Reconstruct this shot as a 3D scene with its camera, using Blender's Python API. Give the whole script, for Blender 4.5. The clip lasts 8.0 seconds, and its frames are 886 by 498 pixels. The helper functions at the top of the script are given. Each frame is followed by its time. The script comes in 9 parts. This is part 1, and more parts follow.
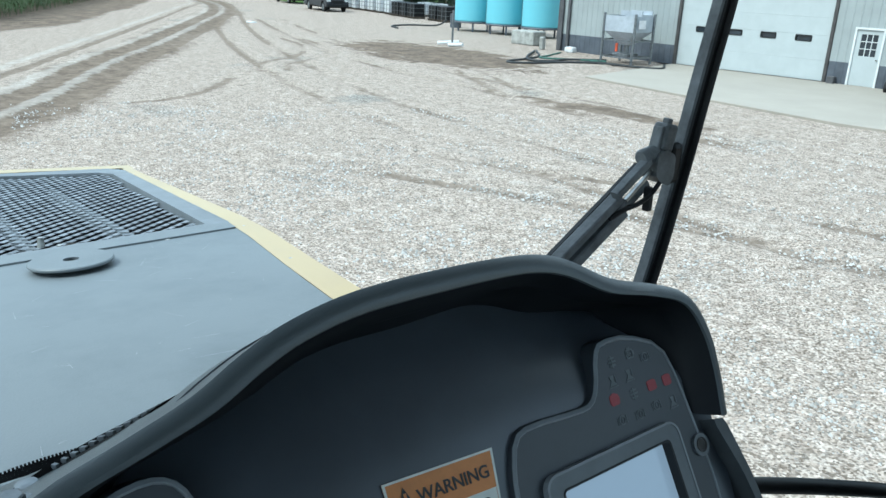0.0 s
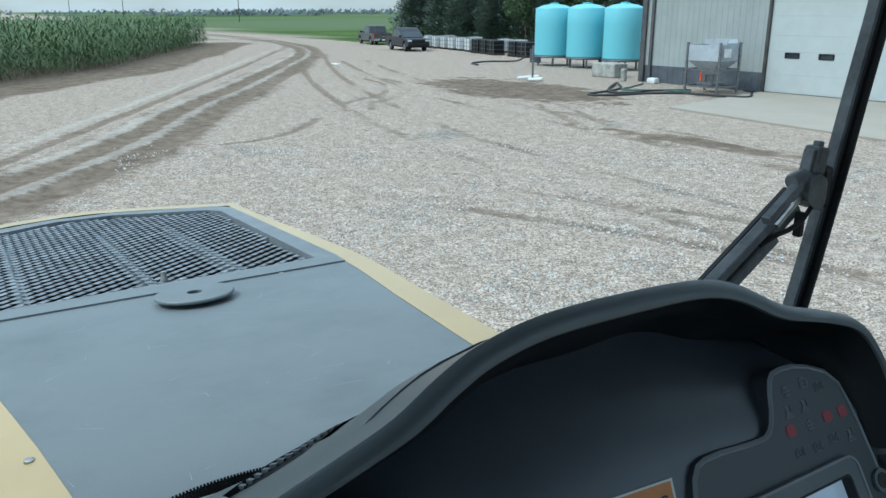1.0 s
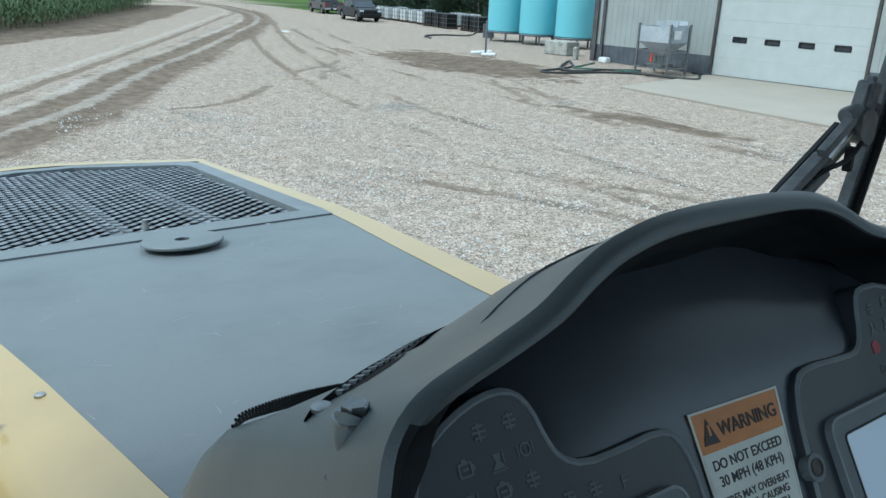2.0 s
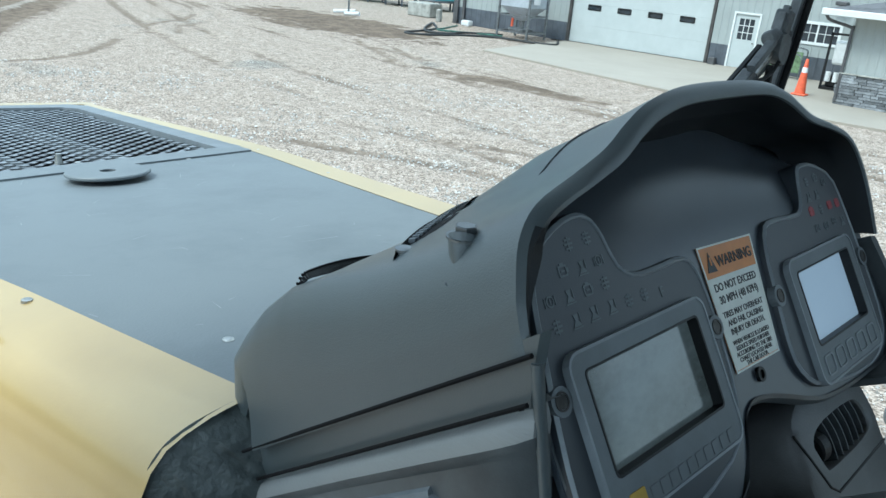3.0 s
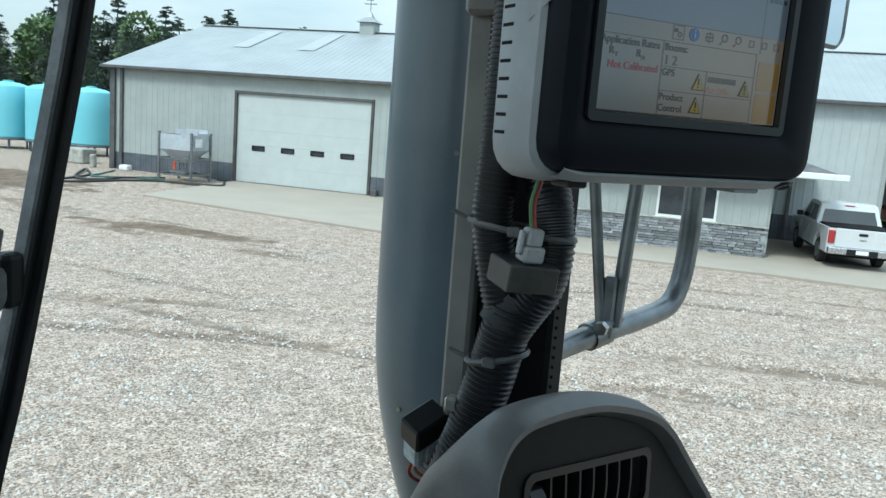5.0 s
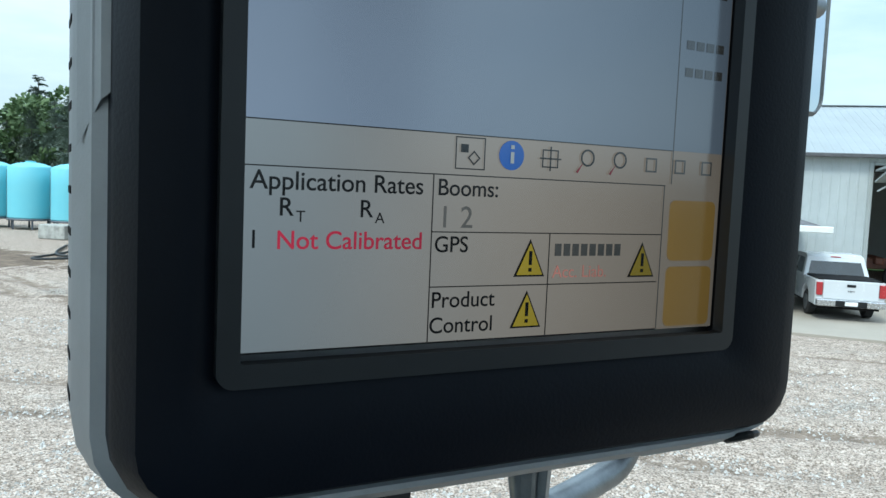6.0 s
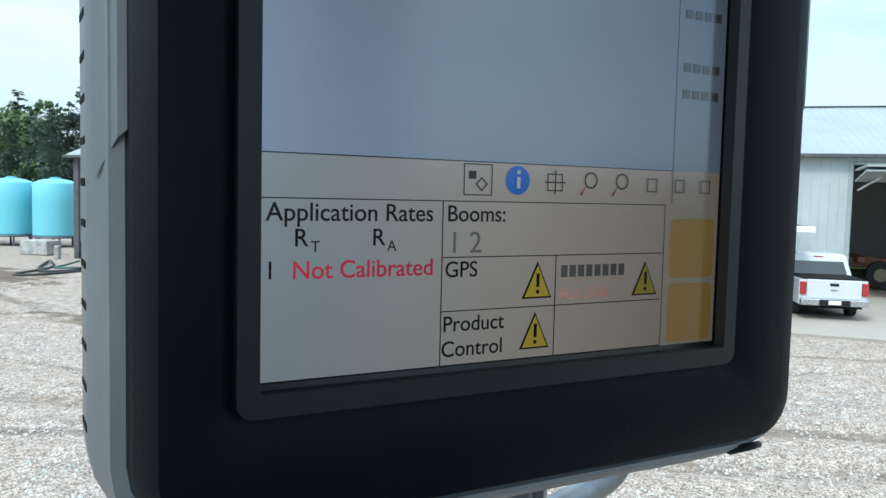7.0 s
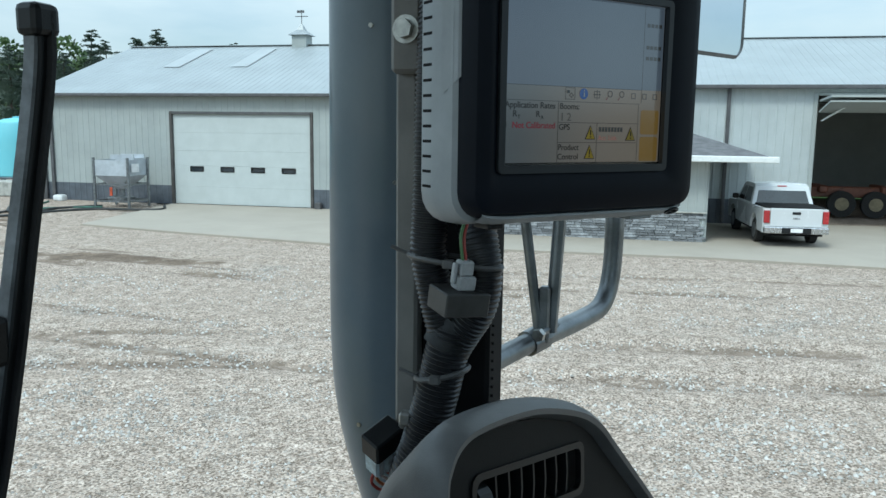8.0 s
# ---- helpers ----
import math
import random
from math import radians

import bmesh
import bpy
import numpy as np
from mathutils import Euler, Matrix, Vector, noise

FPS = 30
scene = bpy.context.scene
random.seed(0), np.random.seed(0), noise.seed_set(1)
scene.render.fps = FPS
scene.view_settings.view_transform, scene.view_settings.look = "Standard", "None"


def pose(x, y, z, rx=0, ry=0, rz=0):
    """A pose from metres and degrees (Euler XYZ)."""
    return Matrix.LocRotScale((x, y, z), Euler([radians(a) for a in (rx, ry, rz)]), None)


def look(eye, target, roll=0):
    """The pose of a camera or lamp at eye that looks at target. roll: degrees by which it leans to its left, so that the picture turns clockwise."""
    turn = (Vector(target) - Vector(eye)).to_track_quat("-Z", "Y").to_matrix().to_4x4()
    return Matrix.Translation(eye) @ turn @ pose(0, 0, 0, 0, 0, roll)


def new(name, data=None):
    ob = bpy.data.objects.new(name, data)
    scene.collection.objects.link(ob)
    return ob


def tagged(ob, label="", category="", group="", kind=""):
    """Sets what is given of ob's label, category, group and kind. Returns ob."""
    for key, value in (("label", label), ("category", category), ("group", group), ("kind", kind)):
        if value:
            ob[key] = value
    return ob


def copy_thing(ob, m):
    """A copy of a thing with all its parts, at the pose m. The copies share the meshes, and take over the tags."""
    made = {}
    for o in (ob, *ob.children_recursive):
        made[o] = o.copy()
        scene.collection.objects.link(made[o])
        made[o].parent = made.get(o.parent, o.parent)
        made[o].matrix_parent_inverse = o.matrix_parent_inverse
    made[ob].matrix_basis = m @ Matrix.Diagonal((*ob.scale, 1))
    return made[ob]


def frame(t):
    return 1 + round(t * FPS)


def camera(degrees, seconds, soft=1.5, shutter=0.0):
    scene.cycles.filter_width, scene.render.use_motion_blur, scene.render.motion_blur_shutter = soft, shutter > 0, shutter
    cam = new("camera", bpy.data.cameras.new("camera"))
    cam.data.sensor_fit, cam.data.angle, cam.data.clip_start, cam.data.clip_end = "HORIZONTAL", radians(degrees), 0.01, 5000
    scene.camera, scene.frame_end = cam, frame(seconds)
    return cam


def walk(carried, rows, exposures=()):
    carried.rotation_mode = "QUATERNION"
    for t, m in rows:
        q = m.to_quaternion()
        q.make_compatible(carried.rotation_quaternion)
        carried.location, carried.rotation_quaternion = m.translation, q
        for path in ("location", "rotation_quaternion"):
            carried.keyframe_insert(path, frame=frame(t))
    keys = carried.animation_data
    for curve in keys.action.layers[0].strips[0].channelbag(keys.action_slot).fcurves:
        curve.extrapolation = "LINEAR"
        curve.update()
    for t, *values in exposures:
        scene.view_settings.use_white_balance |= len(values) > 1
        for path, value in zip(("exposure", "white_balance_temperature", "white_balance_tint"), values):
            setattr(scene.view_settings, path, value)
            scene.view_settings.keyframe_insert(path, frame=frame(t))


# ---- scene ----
cam = camera(58.86, 8.0)
PATH = [
    (0.0, (-0.003, -0.124, 3.372), (-3.467, 3.082, 1.723), 2.30),
    (0.5, (-0.022, -0.156, 3.385), (-3.775, 2.799, 1.910), 0.33),
    (1.0, (-0.038, -0.172, 3.366), (-3.882, 2.678, 1.916), -0.06),
    (1.2, (-0.033, -0.182, 3.357), (-3.867, 2.680, 1.905), 0.47),
    (2.3, (-0.117, -0.291, 3.294), (-3.554, 2.931, 1.618), 3.20),
    (2.5, (-0.117, -0.328, 3.281), (-3.425, 3.000, 1.554), 3.84),
    (3.0, (-0.116, -0.408, 3.271), (-3.040, 3.247, 1.512), 5.24),
    (3.2, (-0.102, -0.435, 3.264), (-2.849, 3.369, 1.536), 5.50),
    (3.5, (-0.073, -0.391, 3.279), (-2.518, 3.654, 1.650), 6.25),
    (3.8, (-0.019, -0.319, 3.280), (-2.167, 3.941, 1.783), 6.70),
    (4.0, (0.012, -0.283, 3.290), (-1.966, 4.094, 1.902), 6.55),
    (4.2, (0.020, -0.226, 3.310), (-1.801, 4.253, 2.038), 6.09),
    (4.5, (0.025, -0.095, 3.331), (-1.581, 4.511, 2.233), 5.84),
    (4.9, (0.036, 0.075, 3.333), (-1.408, 4.786, 2.483), 4.70),
    (5.2, (0.055, 0.230, 3.361), (-1.339, 4.983, 2.677), 3.81),
    (6.3, (0.079, 0.444, 3.396), (-1.330, 5.231, 3.076), 1.83),
    (6.5, (0.075, 0.447, 3.398), (-1.335, 5.235, 3.110), 1.37),
    (7.0, (0.073, 0.424, 3.398), (-1.233, 5.238, 3.053), 1.34),
    (7.5, (0.071, 0.289, 3.398), (-1.102, 5.123, 2.890), 1.00),
    (7.6, (0.066, 0.264, 3.392), (-1.078, 5.101, 2.851), 1.56),
    (8.0, (0.068, 0.054, 3.375), (-1.042, 4.872, 2.630), 0.71),
]
walk(cam, [(t, look(eye, target, roll)) for t, eye, target, roll in PATH],
     exposures=[(0.0, 0.96, 5750, -4), (0.5, 0.61, 5720, -4), (1.0, 0.51, 5700, -4), (2.5, 0.69, 5800, -4), (3.2, 1.02, 5760, -4), (3.5, 1.04, 5670, -4), (4.1, 1.15, 5900, -1),
                (4.5, 1.06, 5920, -3), (4.9, 0.80, 5990, -4), (6.5, 0.96, 5780, -1), (7.0, 0.99, 5800, 0), (7.5, 0.78, 5860, -3), (8.0, 0.62, 5860, -4)])

# ---- light ----
world = bpy.data.worlds.new("sky")
scene.world = world
world.use_nodes = True
SUN_EL, SUN_AZ = radians(52), radians(200)   # azimuth from +y towards +x


def sky_nodes():
    """Hazy daylight sky with thin, uneven cloud."""
    nt = world.node_tree
    n, l = nt.nodes, nt.links
    n.clear()
    out = n.new("ShaderNodeOutputWorld")
    bg = n.new("ShaderNodeBackground")
    sky = n.new("ShaderNodeTexSky")
    sky.sky_type = "NISHITA"
    sky.sun_disc = False
    sky.sun_elevation, sky.sun_rotation = SUN_EL, SUN_AZ
    sky.dust_density, sky.air_density, sky.ozone_density = 1.2, 1.0, 1.5
    tc = n.new("ShaderNodeTexCoord")
    mp = n.new("ShaderNodeMapping")
    mp.inputs["Scale"].default_value = (1.1, 1.1, 4.5)
    no = n.new("ShaderNodeTexNoise")
    no.inputs["Scale"].default_value = 1.6
    no.inputs["Detail"].default_value = 7
    no.inputs["Roughness"].default_value = 0.55
    ramp = n.new("ShaderNodeValToRGB")
    ramp.color_ramp.elements[0].position = 0.38
    ramp.color_ramp.elements[0].color = (0.25, 0.25, 0.25, 1)
    ramp.color_ramp.elements[1].position = 0.62
    ramp.color_ramp.elements[1].color = (0.95, 0.95, 0.95, 1)
    mix = n.new("ShaderNodeMix")
    mix.data_type = "RGBA"
    mix.inputs["B"].default_value = CLOUD
    l.new(tc.outputs["Generated"], mp.inputs["Vector"])
    l.new(mp.outputs["Vector"], no.inputs["Vector"])
    l.new(no.outputs["Fac"], ramp.inputs["Fac"])
    l.new(ramp.outputs["Color"], mix.inputs["Factor"])
    l.new(sky.outputs["Color"], mix.inputs["A"])
    # cloudy skies are brightest overhead
    sep = n.new("ShaderNodeSeparateXYZ")
    l.new(tc.outputs["Generated"], sep.inputs["Vector"])
    rise = n.new("ShaderNodeMapRange")
    rise.interpolation_type = "SMOOTHSTEP"
    rise.inputs["From Min"].default_value, rise.inputs["From Max"].default_value = 0.0, 0.9
    rise.inputs["To Min"].default_value, rise.inputs["To Max"].default_value = 0.52, 1.40
    l.new(sep.outputs["Z"], rise.inputs["Value"])
    scaled = n.new("ShaderNodeVectorMath")
    scaled.operation = "SCALE"
    l.new(mix.outputs["Result"], scaled.inputs[0])
    l.new(rise.outputs["Result"], scaled.inputs["Scale"])
    l.new(scaled.outputs["Vector"], bg.inputs["Color"])
    bg.inputs["Strength"].default_value = SKY
    l.new(bg.outputs["Background"], out.inputs["Surface"])


SKY = 0.15
CLOUD = (6.0, 6.6, 7.1, 1)
sky_nodes()
sun_data = bpy.data.lights.new("sun", "SUN")
sun_data.energy, sun_data.angle, sun_data.color = 1.4, radians(12), (1.0, 0.96, 0.9)
sun = new("sun", sun_data)
sun.matrix_world = look((0, 0, 60), (-math.sin(SUN_AZ) * math.cos(SUN_EL), -math.cos(SUN_AZ) * math.cos(SUN_EL), 60 - math.sin(SUN_EL)))

# ---- materials ----
def material(name, base, rough=0.6, metal=0.0, var=0.12, scale=6.0, bump=0.0, bscale=120.0, other=None, mid=0.5, soft=0.15,
             spec=0.5, coat=0.0, random=0.0, emit=None, power=0.0, stretch=(1, 1, 1)):
    """Two scales of noise between base and other, fine relief, and a random shade for each object."""
    m = bpy.data.materials.new(name)
    m.use_nodes = True
    n, l = m.node_tree.nodes, m.node_tree.links
    b = n["Principled BSDF"]
    b.inputs["Roughness"].default_value = rough
    b.inputs["Metallic"].default_value = metal
    b.inputs["Specular IOR Level"].default_value = spec
    b.inputs["Coat Weight"].default_value = coat
    if other is None:
        other = tuple(c * (1 - 2 * var) for c in base)
        base = tuple(min(1, c * (1 + var)) for c in base)
    tc = n.new("ShaderNodeTexCoord")
    mp = n.new("ShaderNodeMapping")
    mp.inputs["Scale"].default_value = stretch
    l.new(tc.outputs["Object"], mp.inputs["Vector"])
    big = n.new("ShaderNodeTexNoise")
    big.inputs["Scale"].default_value = scale
    big.inputs["Detail"].default_value = 8
    big.inputs["Roughness"].default_value = 0.65
    l.new(mp.outputs["Vector"], big.inputs["Vector"])
    ramp = n.new("ShaderNodeValToRGB")
    ramp.color_ramp.elements[0].position, ramp.color_ramp.elements[1].position = mid - soft, mid + soft
    ramp.color_ramp.elements[0].color, ramp.color_ramp.elements[1].color = (*other, 1), (*base, 1)
    l.new(big.outputs["Fac"], ramp.inputs["Fac"])
    colour = ramp.outputs["Color"]
    if random:
        info = n.new("ShaderNodeObjectInfo")
        hsv = n.new("ShaderNodeHueSaturation")
        mr = n.new("ShaderNodeMapRange")
        mr.inputs["To Min"].default_value, mr.inputs["To Max"].default_value = 1 - random, 1 + random
        l.new(info.outputs["Random"], mr.inputs["Value"])
        l.new(mr.outputs["Result"], hsv.inputs["Value"])
        l.new(colour, hsv.inputs["Color"])
        colour = hsv.outputs["Color"]
    l.new(colour, b.inputs["Base Color"])
    fine = n.new("ShaderNodeTexNoise")
    fine.inputs["Scale"].default_value = bscale
    fine.inputs["Detail"].default_value = 3
    l.new(mp.outputs["Vector"], fine.inputs["Vector"])
    rr = n.new("ShaderNodeMapRange")
    rr.inputs["To Min"].default_value, rr.inputs["To Max"].default_value = max(0.02, rough - 0.08), min(1, rough + 0.1)
    l.new(big.outputs["Fac"], rr.inputs["Value"])
    l.new(rr.outputs["Result"], b.inputs["Roughness"])
    if bump:
        bp = n.new("ShaderNodeBump")
        bp.inputs["Strength"].default_value = bump
        bp.inputs["Distance"].default_value = 1.0 / bscale
        l.new(fine.outputs["Fac"], bp.inputs["Height"])
        l.new(bp.outputs["Normal"], b.inputs["Normal"])
    if emit:
        b.inputs["Emission Color"].default_value = (*emit, 1)
        b.inputs["Emission Strength"].default_value = power
    return m


def glass_material(name, tint, rough=0.02):
    """Dark window glass seen from outside: a glossy dark pane."""
    return material(name, tint, rough=rough, var=0.2, scale=2, spec=0.8)


PLASTIC = material("dash_plastic", (0.100, 0.112, 0.118), 0.42, var=0.25, scale=7, bump=0.2, bscale=900, spec=0.6)
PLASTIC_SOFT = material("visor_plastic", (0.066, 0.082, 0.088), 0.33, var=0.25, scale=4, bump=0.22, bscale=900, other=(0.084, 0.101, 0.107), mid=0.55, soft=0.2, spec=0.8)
PLASTIC_MID = material("console_plastic", (0.25, 0.262, 0.268), 0.45, var=0.22, scale=6, bump=0.2, bscale=700)
PLASTIC_LIGHT = material("bezel_plastic", (0.17, 0.19, 0.205), 0.5, var=0.12, scale=12, bump=0.15, bscale=900)
POD = material("pod_plastic", (0.145, 0.146, 0.145), 0.45, var=0.18, scale=6, bump=0.2, bscale=700)
LEDGE = material("ledge_plastic", (0.36, 0.395, 0.415), 0.32, var=0.15, scale=8, bump=0.12, bscale=800)
# scuffed plastic; its paler tone also paints the highlight along the rolled edge
WORN_LIT = material("worn_lit_edge_plastic", (0.10, 0.11, 0.113), 0.4, var=0.3, scale=14, bump=0.25, bscale=500, other=(0.25, 0.258, 0.255), mid=0.66, soft=0.08, stretch=(1, 0.15, 1))
PLASTIC_DARK = material("pod_face_plastic", (0.012, 0.0125, 0.0125), 0.62, spec=0.18, var=0.25, scale=9, bump=0.2, bscale=700, other=(0.013, 0.0133, 0.013))
FLAP = material("flap_brown", (0.075, 0.062, 0.05), 0.5, var=0.2, scale=12)
EDGE = material("gauge_edge", (0.27, 0.295, 0.315), 0.45, var=0.1, scale=30)
GAUGE = material("gauge_face", (0.034, 0.041, 0.050), 0.42, var=0.1, scale=10, bump=0.08, bscale=900, spec=0.7)
FASCIA = material("fascia_plastic", (0.050, 0.061, 0.074), 0.33, var=0.15, scale=6, bump=0.04, bscale=1000, spec=0.9)
ICON = material("icon_print", (0.13, 0.148, 0.16), 0.5, var=0.05)
ICON_RED = material("warning_lamp", (0.18, 0.02, 0.025), 0.4, emit=(0.75, 0.06, 0.10), power=0.028)
# near-black that puts the shade under visor and cluster into the colour
RECESS_SHADE = material("recess_shade_black", (0.008, 0.010, 0.013), 0.5, spec=0.3, var=0.15, scale=8, bump=0.1, bscale=900)
BLACK = material("black_plastic", (0.008, 0.009, 0.010), 0.45, spec=0.35, var=0.2, scale=20, bump=0.1, bscale=600)
BLACK_MATT = material("black_matt", (0.007, 0.007, 0.008), 0.8, spec=0.2, var=0.2, scale=20)
RUBBER = material("rubber", (0.018, 0.018, 0.019), 0.6, spec=0.3, var=0.25, scale=15, bump=0.2, bscale=200)
LEATHER = material("wheel_grip", (0.016, 0.0168, 0.0175), 0.24, var=0.2, scale=30, bump=0.2, bscale=420)
STEEL = material("galvanised_steel", (0.25, 0.265, 0.275), 0.42, 0.85, var=0.2, scale=12, bump=0.1, bscale=300)
BOLT = material("zinc_bolt", (0.42, 0.42, 0.40), 0.35, 0.9, var=0.2, scale=60)
DARKBOLT = material("dark_bolt", (0.06, 0.055, 0.05), 0.45, 0.6, var=0.3, scale=80)
HOODBLACK = material("hood_plate_paint", (0.120, 0.139, 0.149), 0.48, var=0.25, scale=3.5, bump=0.12, bscale=300, other=(0.160, 0.181, 0.192), mid=0.6, soft=0.14)
YELLOW = material("hood_yellow_paint", (0.47, 0.335, 0.135), 0.34, var=0.08, scale=2.2, bump=0.06, bscale=400, coat=0.7, other=(0.42, 0.295, 0.12), mid=0.45, soft=0.12)
MESHMET = material("grille_steel", (0.27, 0.29, 0.31), 0.5, 0.3, var=0.2, scale=20)
ENGINE = material("dusty_engine_parts", (0.11, 0.098, 0.08), 0.8, var=0.35, scale=5, bump=0.3, bscale=60, other=(0.02, 0.02, 0.02), mid=0.48, soft=0.1)
STACK = material("exhaust_paint", (0.080, 0.112, 0.142), 0.36, var=0.25, scale=3, bump=0.06, bscale=250, coat=0.25, other=(0.125, 0.158, 0.184), mid=0.55, soft=0.15)
POST = material("post_grey_trim", (0.20, 0.192, 0.18), 0.55, var=0.12, scale=10, bump=0.15, bscale=500)
LOOM = material("loom_plastic", (0.016, 0.017, 0.020), 0.34, var=0.25, scale=30, bump=0.1, bscale=400)
CASE = material("monitor_case", (0.37, 0.395, 0.415), 0.5, var=0.08, scale=15, bump=0.12, bscale=900)
CASE_DARK = material("monitor_bezel", (0.0070, 0.0098, 0.0165), 0.5, spec=0.14, var=0.12, scale=9, bump=0.1, bscale=900)
CASE_MID = material("monitor_inner_frame", (0.020, 0.024, 0.028), 0.45, var=0.08, scale=15)
WIPER_GREY = material("worn_black_steel", (0.155, 0.165, 0.172), 0.5, var=0.25, scale=30, bump=0.15, bscale=300)
PLUG_DARK = material("connector_dark_grey", (0.055, 0.054, 0.052), 0.45, var=0.15, scale=40, bump=0.1, bscale=500)
TIE = material("cable_tie", (0.10, 0.10, 0.10), 0.4, var=0.1)
PLUG = material("connector_grey", (0.42, 0.43, 0.44), 0.5, var=0.15, scale=60)
PLUG_BLUE = material("connector_pale_blue", (0.55, 0.66, 0.70), 0.45, var=0.2, scale=80)
WIRE_RED = material("wire_red", (0.35, 0.05, 0.04), 0.4)
WIRE_GREEN = material("wire_green", (0.12, 0.22, 0.10), 0.4)
WIRE_WHITE = material("wire_white", (0.5, 0.5, 0.48), 0.4)
WIRE_ORANGE = material("wire_orange", (0.5, 0.16, 0.05), 0.4)
LABEL_W = material("label_white", (0.78, 0.80, 0.74), 0.45, var=0.06, scale=30)
LABEL_O = material("label_orange", (0.68, 0.27, 0.08), 0.45, var=0.08, scale=30)
LABEL_K = material("label_print", (0.045, 0.042, 0.042), 0.5)
# the display's pale and dark streaks are reflections painted as noise colour
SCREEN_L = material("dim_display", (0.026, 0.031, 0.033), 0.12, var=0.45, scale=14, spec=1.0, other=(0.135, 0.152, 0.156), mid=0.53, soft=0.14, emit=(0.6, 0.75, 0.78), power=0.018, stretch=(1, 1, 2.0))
SCREEN_R = material("lit_display", (0.16, 0.20, 0.25), 0.2, var=0.03, emit=(0.62, 0.78, 1.0), power=0.175)

WALL_W = material("steel_siding_white", (0.33, 0.358, 0.35), 0.45, var=0.05, scale=0.8, bump=0.05, bscale=40)
WALL_W2 = material("steel_siding_pale", (0.42, 0.455, 0.455), 0.45, var=0.05, scale=0.8, bump=0.05, bscale=40)
SKIRT = material("steel_siding_slate", (0.088, 0.10, 0.118), 0.5, var=0.15, scale=1.5, bump=0.05, bscale=40)
TRIM = material("dark_trim", (0.085, 0.085, 0.088), 0.5, var=0.15, scale=3)
TRIM_BROWN = material("door_jamb_trim", (0.065, 0.06, 0.056), 0.55, var=0.2, scale=3)
ROOF = material("steel_roofing", (0.30, 0.327, 0.336), 0.45, 0.2, var=0.06, scale=0.6, bump=0.05, bscale=30)
SKYLIGHT = material("skylight_sheet", (0.312, 0.34, 0.349), 0.42, var=0.04, scale=1)
DOOR_W = material("door_white", (0.455, 0.49, 0.485), 0.4, var=0.03, scale=1.5, bump=0.05, bscale=60)
WINDOW_DARK = glass_material("window_glass", (0.03, 0.04, 0.05))
FRAME_W = material("window_frame_white", (0.68, 0.70, 0.69), 0.4, var=0.04, scale=10)
CONCRETE = material("concrete", (0.335, 0.30, 0.25), 0.85, var=0.12, scale=0.7, bump=0.2, bscale=40, other=(0.29, 0.26, 0.215), mid=0.45, soft=0.2)
STONE = material("ledge_stone", (0.19, 0.20, 0.21), 0.8, var=0.3, scale=4, bump=0.5, bscale=25, random=0.45)
SHINGLE = material("roof_shingle", (0.12, 0.12, 0.125), 0.85, var=0.2, scale=3, bump=0.4, bscale=20)
TANK = material("tank_cyan_plastic", (0.18, 0.50, 0.57), 0.5, var=0.06, scale=1.0, bump=0.05, bscale=20, other=(0.165, 0.49, 0.57))
TOTE_W = material("tote_white_plastic", (0.66, 0.68, 0.68), 0.5, var=0.08, scale=3)
PAINT_WHITE = material("car_white", (0.55, 0.57, 0.58), 0.25, var=0.03, scale=1, coat=0.5)
PAINT_NAVY = material("car_dark_blue", (0.012, 0.015, 0.022), 0.4, var=0.1, scale=1, coat=0.1)
PAINT_GREY = material("car_grey", (0.085, 0.085, 0.09), 0.4, 0.2, var=0.1, scale=1, coat=0.1)
CARGLASS = glass_material("car_glass", (0.02, 0.025, 0.03))
TYRE = material("tyre", (0.02, 0.02, 0.02), 0.8, var=0.3, scale=20, bump=0.3, bscale=80)
CHROME = material("chrome", (0.55, 0.56, 0.57), 0.25, 0.9, var=0.1, scale=20)
LAMP_RED = material("tail_lamp", (0.35, 0.02, 0.025), 0.25, var=0.1, coat=0.5)
LAMP_CLEAR = material("head_lamp", (0.6, 0.62, 0.62), 0.15, var=0.05, coat=0.5)
HOPPER = material("hopper_grey_steel", (0.42, 0.455, 0.49), 0.45, 0.1, var=0.08, scale=3, bump=0.1, bscale=60)
HOSE = material("hose_black", (0.025, 0.027, 0.027), 0.6, var=0.25, scale=3)
HOSE_GREEN = material("hose_green", (0.05, 0.13, 0.10), 0.6, var=0.25, scale=3)
CONE_O = material("cone_orange", (0.72, 0.12, 0.05), 0.5, var=0.1, scale=8)
REFLECT = material("reflective_band", (0.75, 0.75, 0.75), 0.4, var=0.08)
BLOCKC = material("old_concrete_block", (0.36, 0.36, 0.33), 0.9, var=0.2, scale=3, bump=0.4, bscale=30)
GREENMESH = material("green_mesh", (0.16, 0.24, 0.13), 0.8, var=0.2, scale=10)
MACHINE_O = material("machine_orange", (0.17, 0.06, 0.035), 0.5, var=0.2, scale=3)
BARK = material("bark", (0.08, 0.065, 0.05), 0.9, var=0.3, scale=3, bump=0.5, bscale=20)
NEEDLES = material("conifer_needles", (0.135, 0.175, 0.138), 0.75, var=0.25, scale=0.35, other=(0.09, 0.12, 0.095), mid=0.5, soft=0.2, random=0.25)
BROADLEAF = material("broad_leaves", (0.12, 0.175, 0.075), 0.7, var=0.3, scale=0.6, other=(0.05, 0.09, 0.03), mid=0.5, soft=0.2, random=0.2)
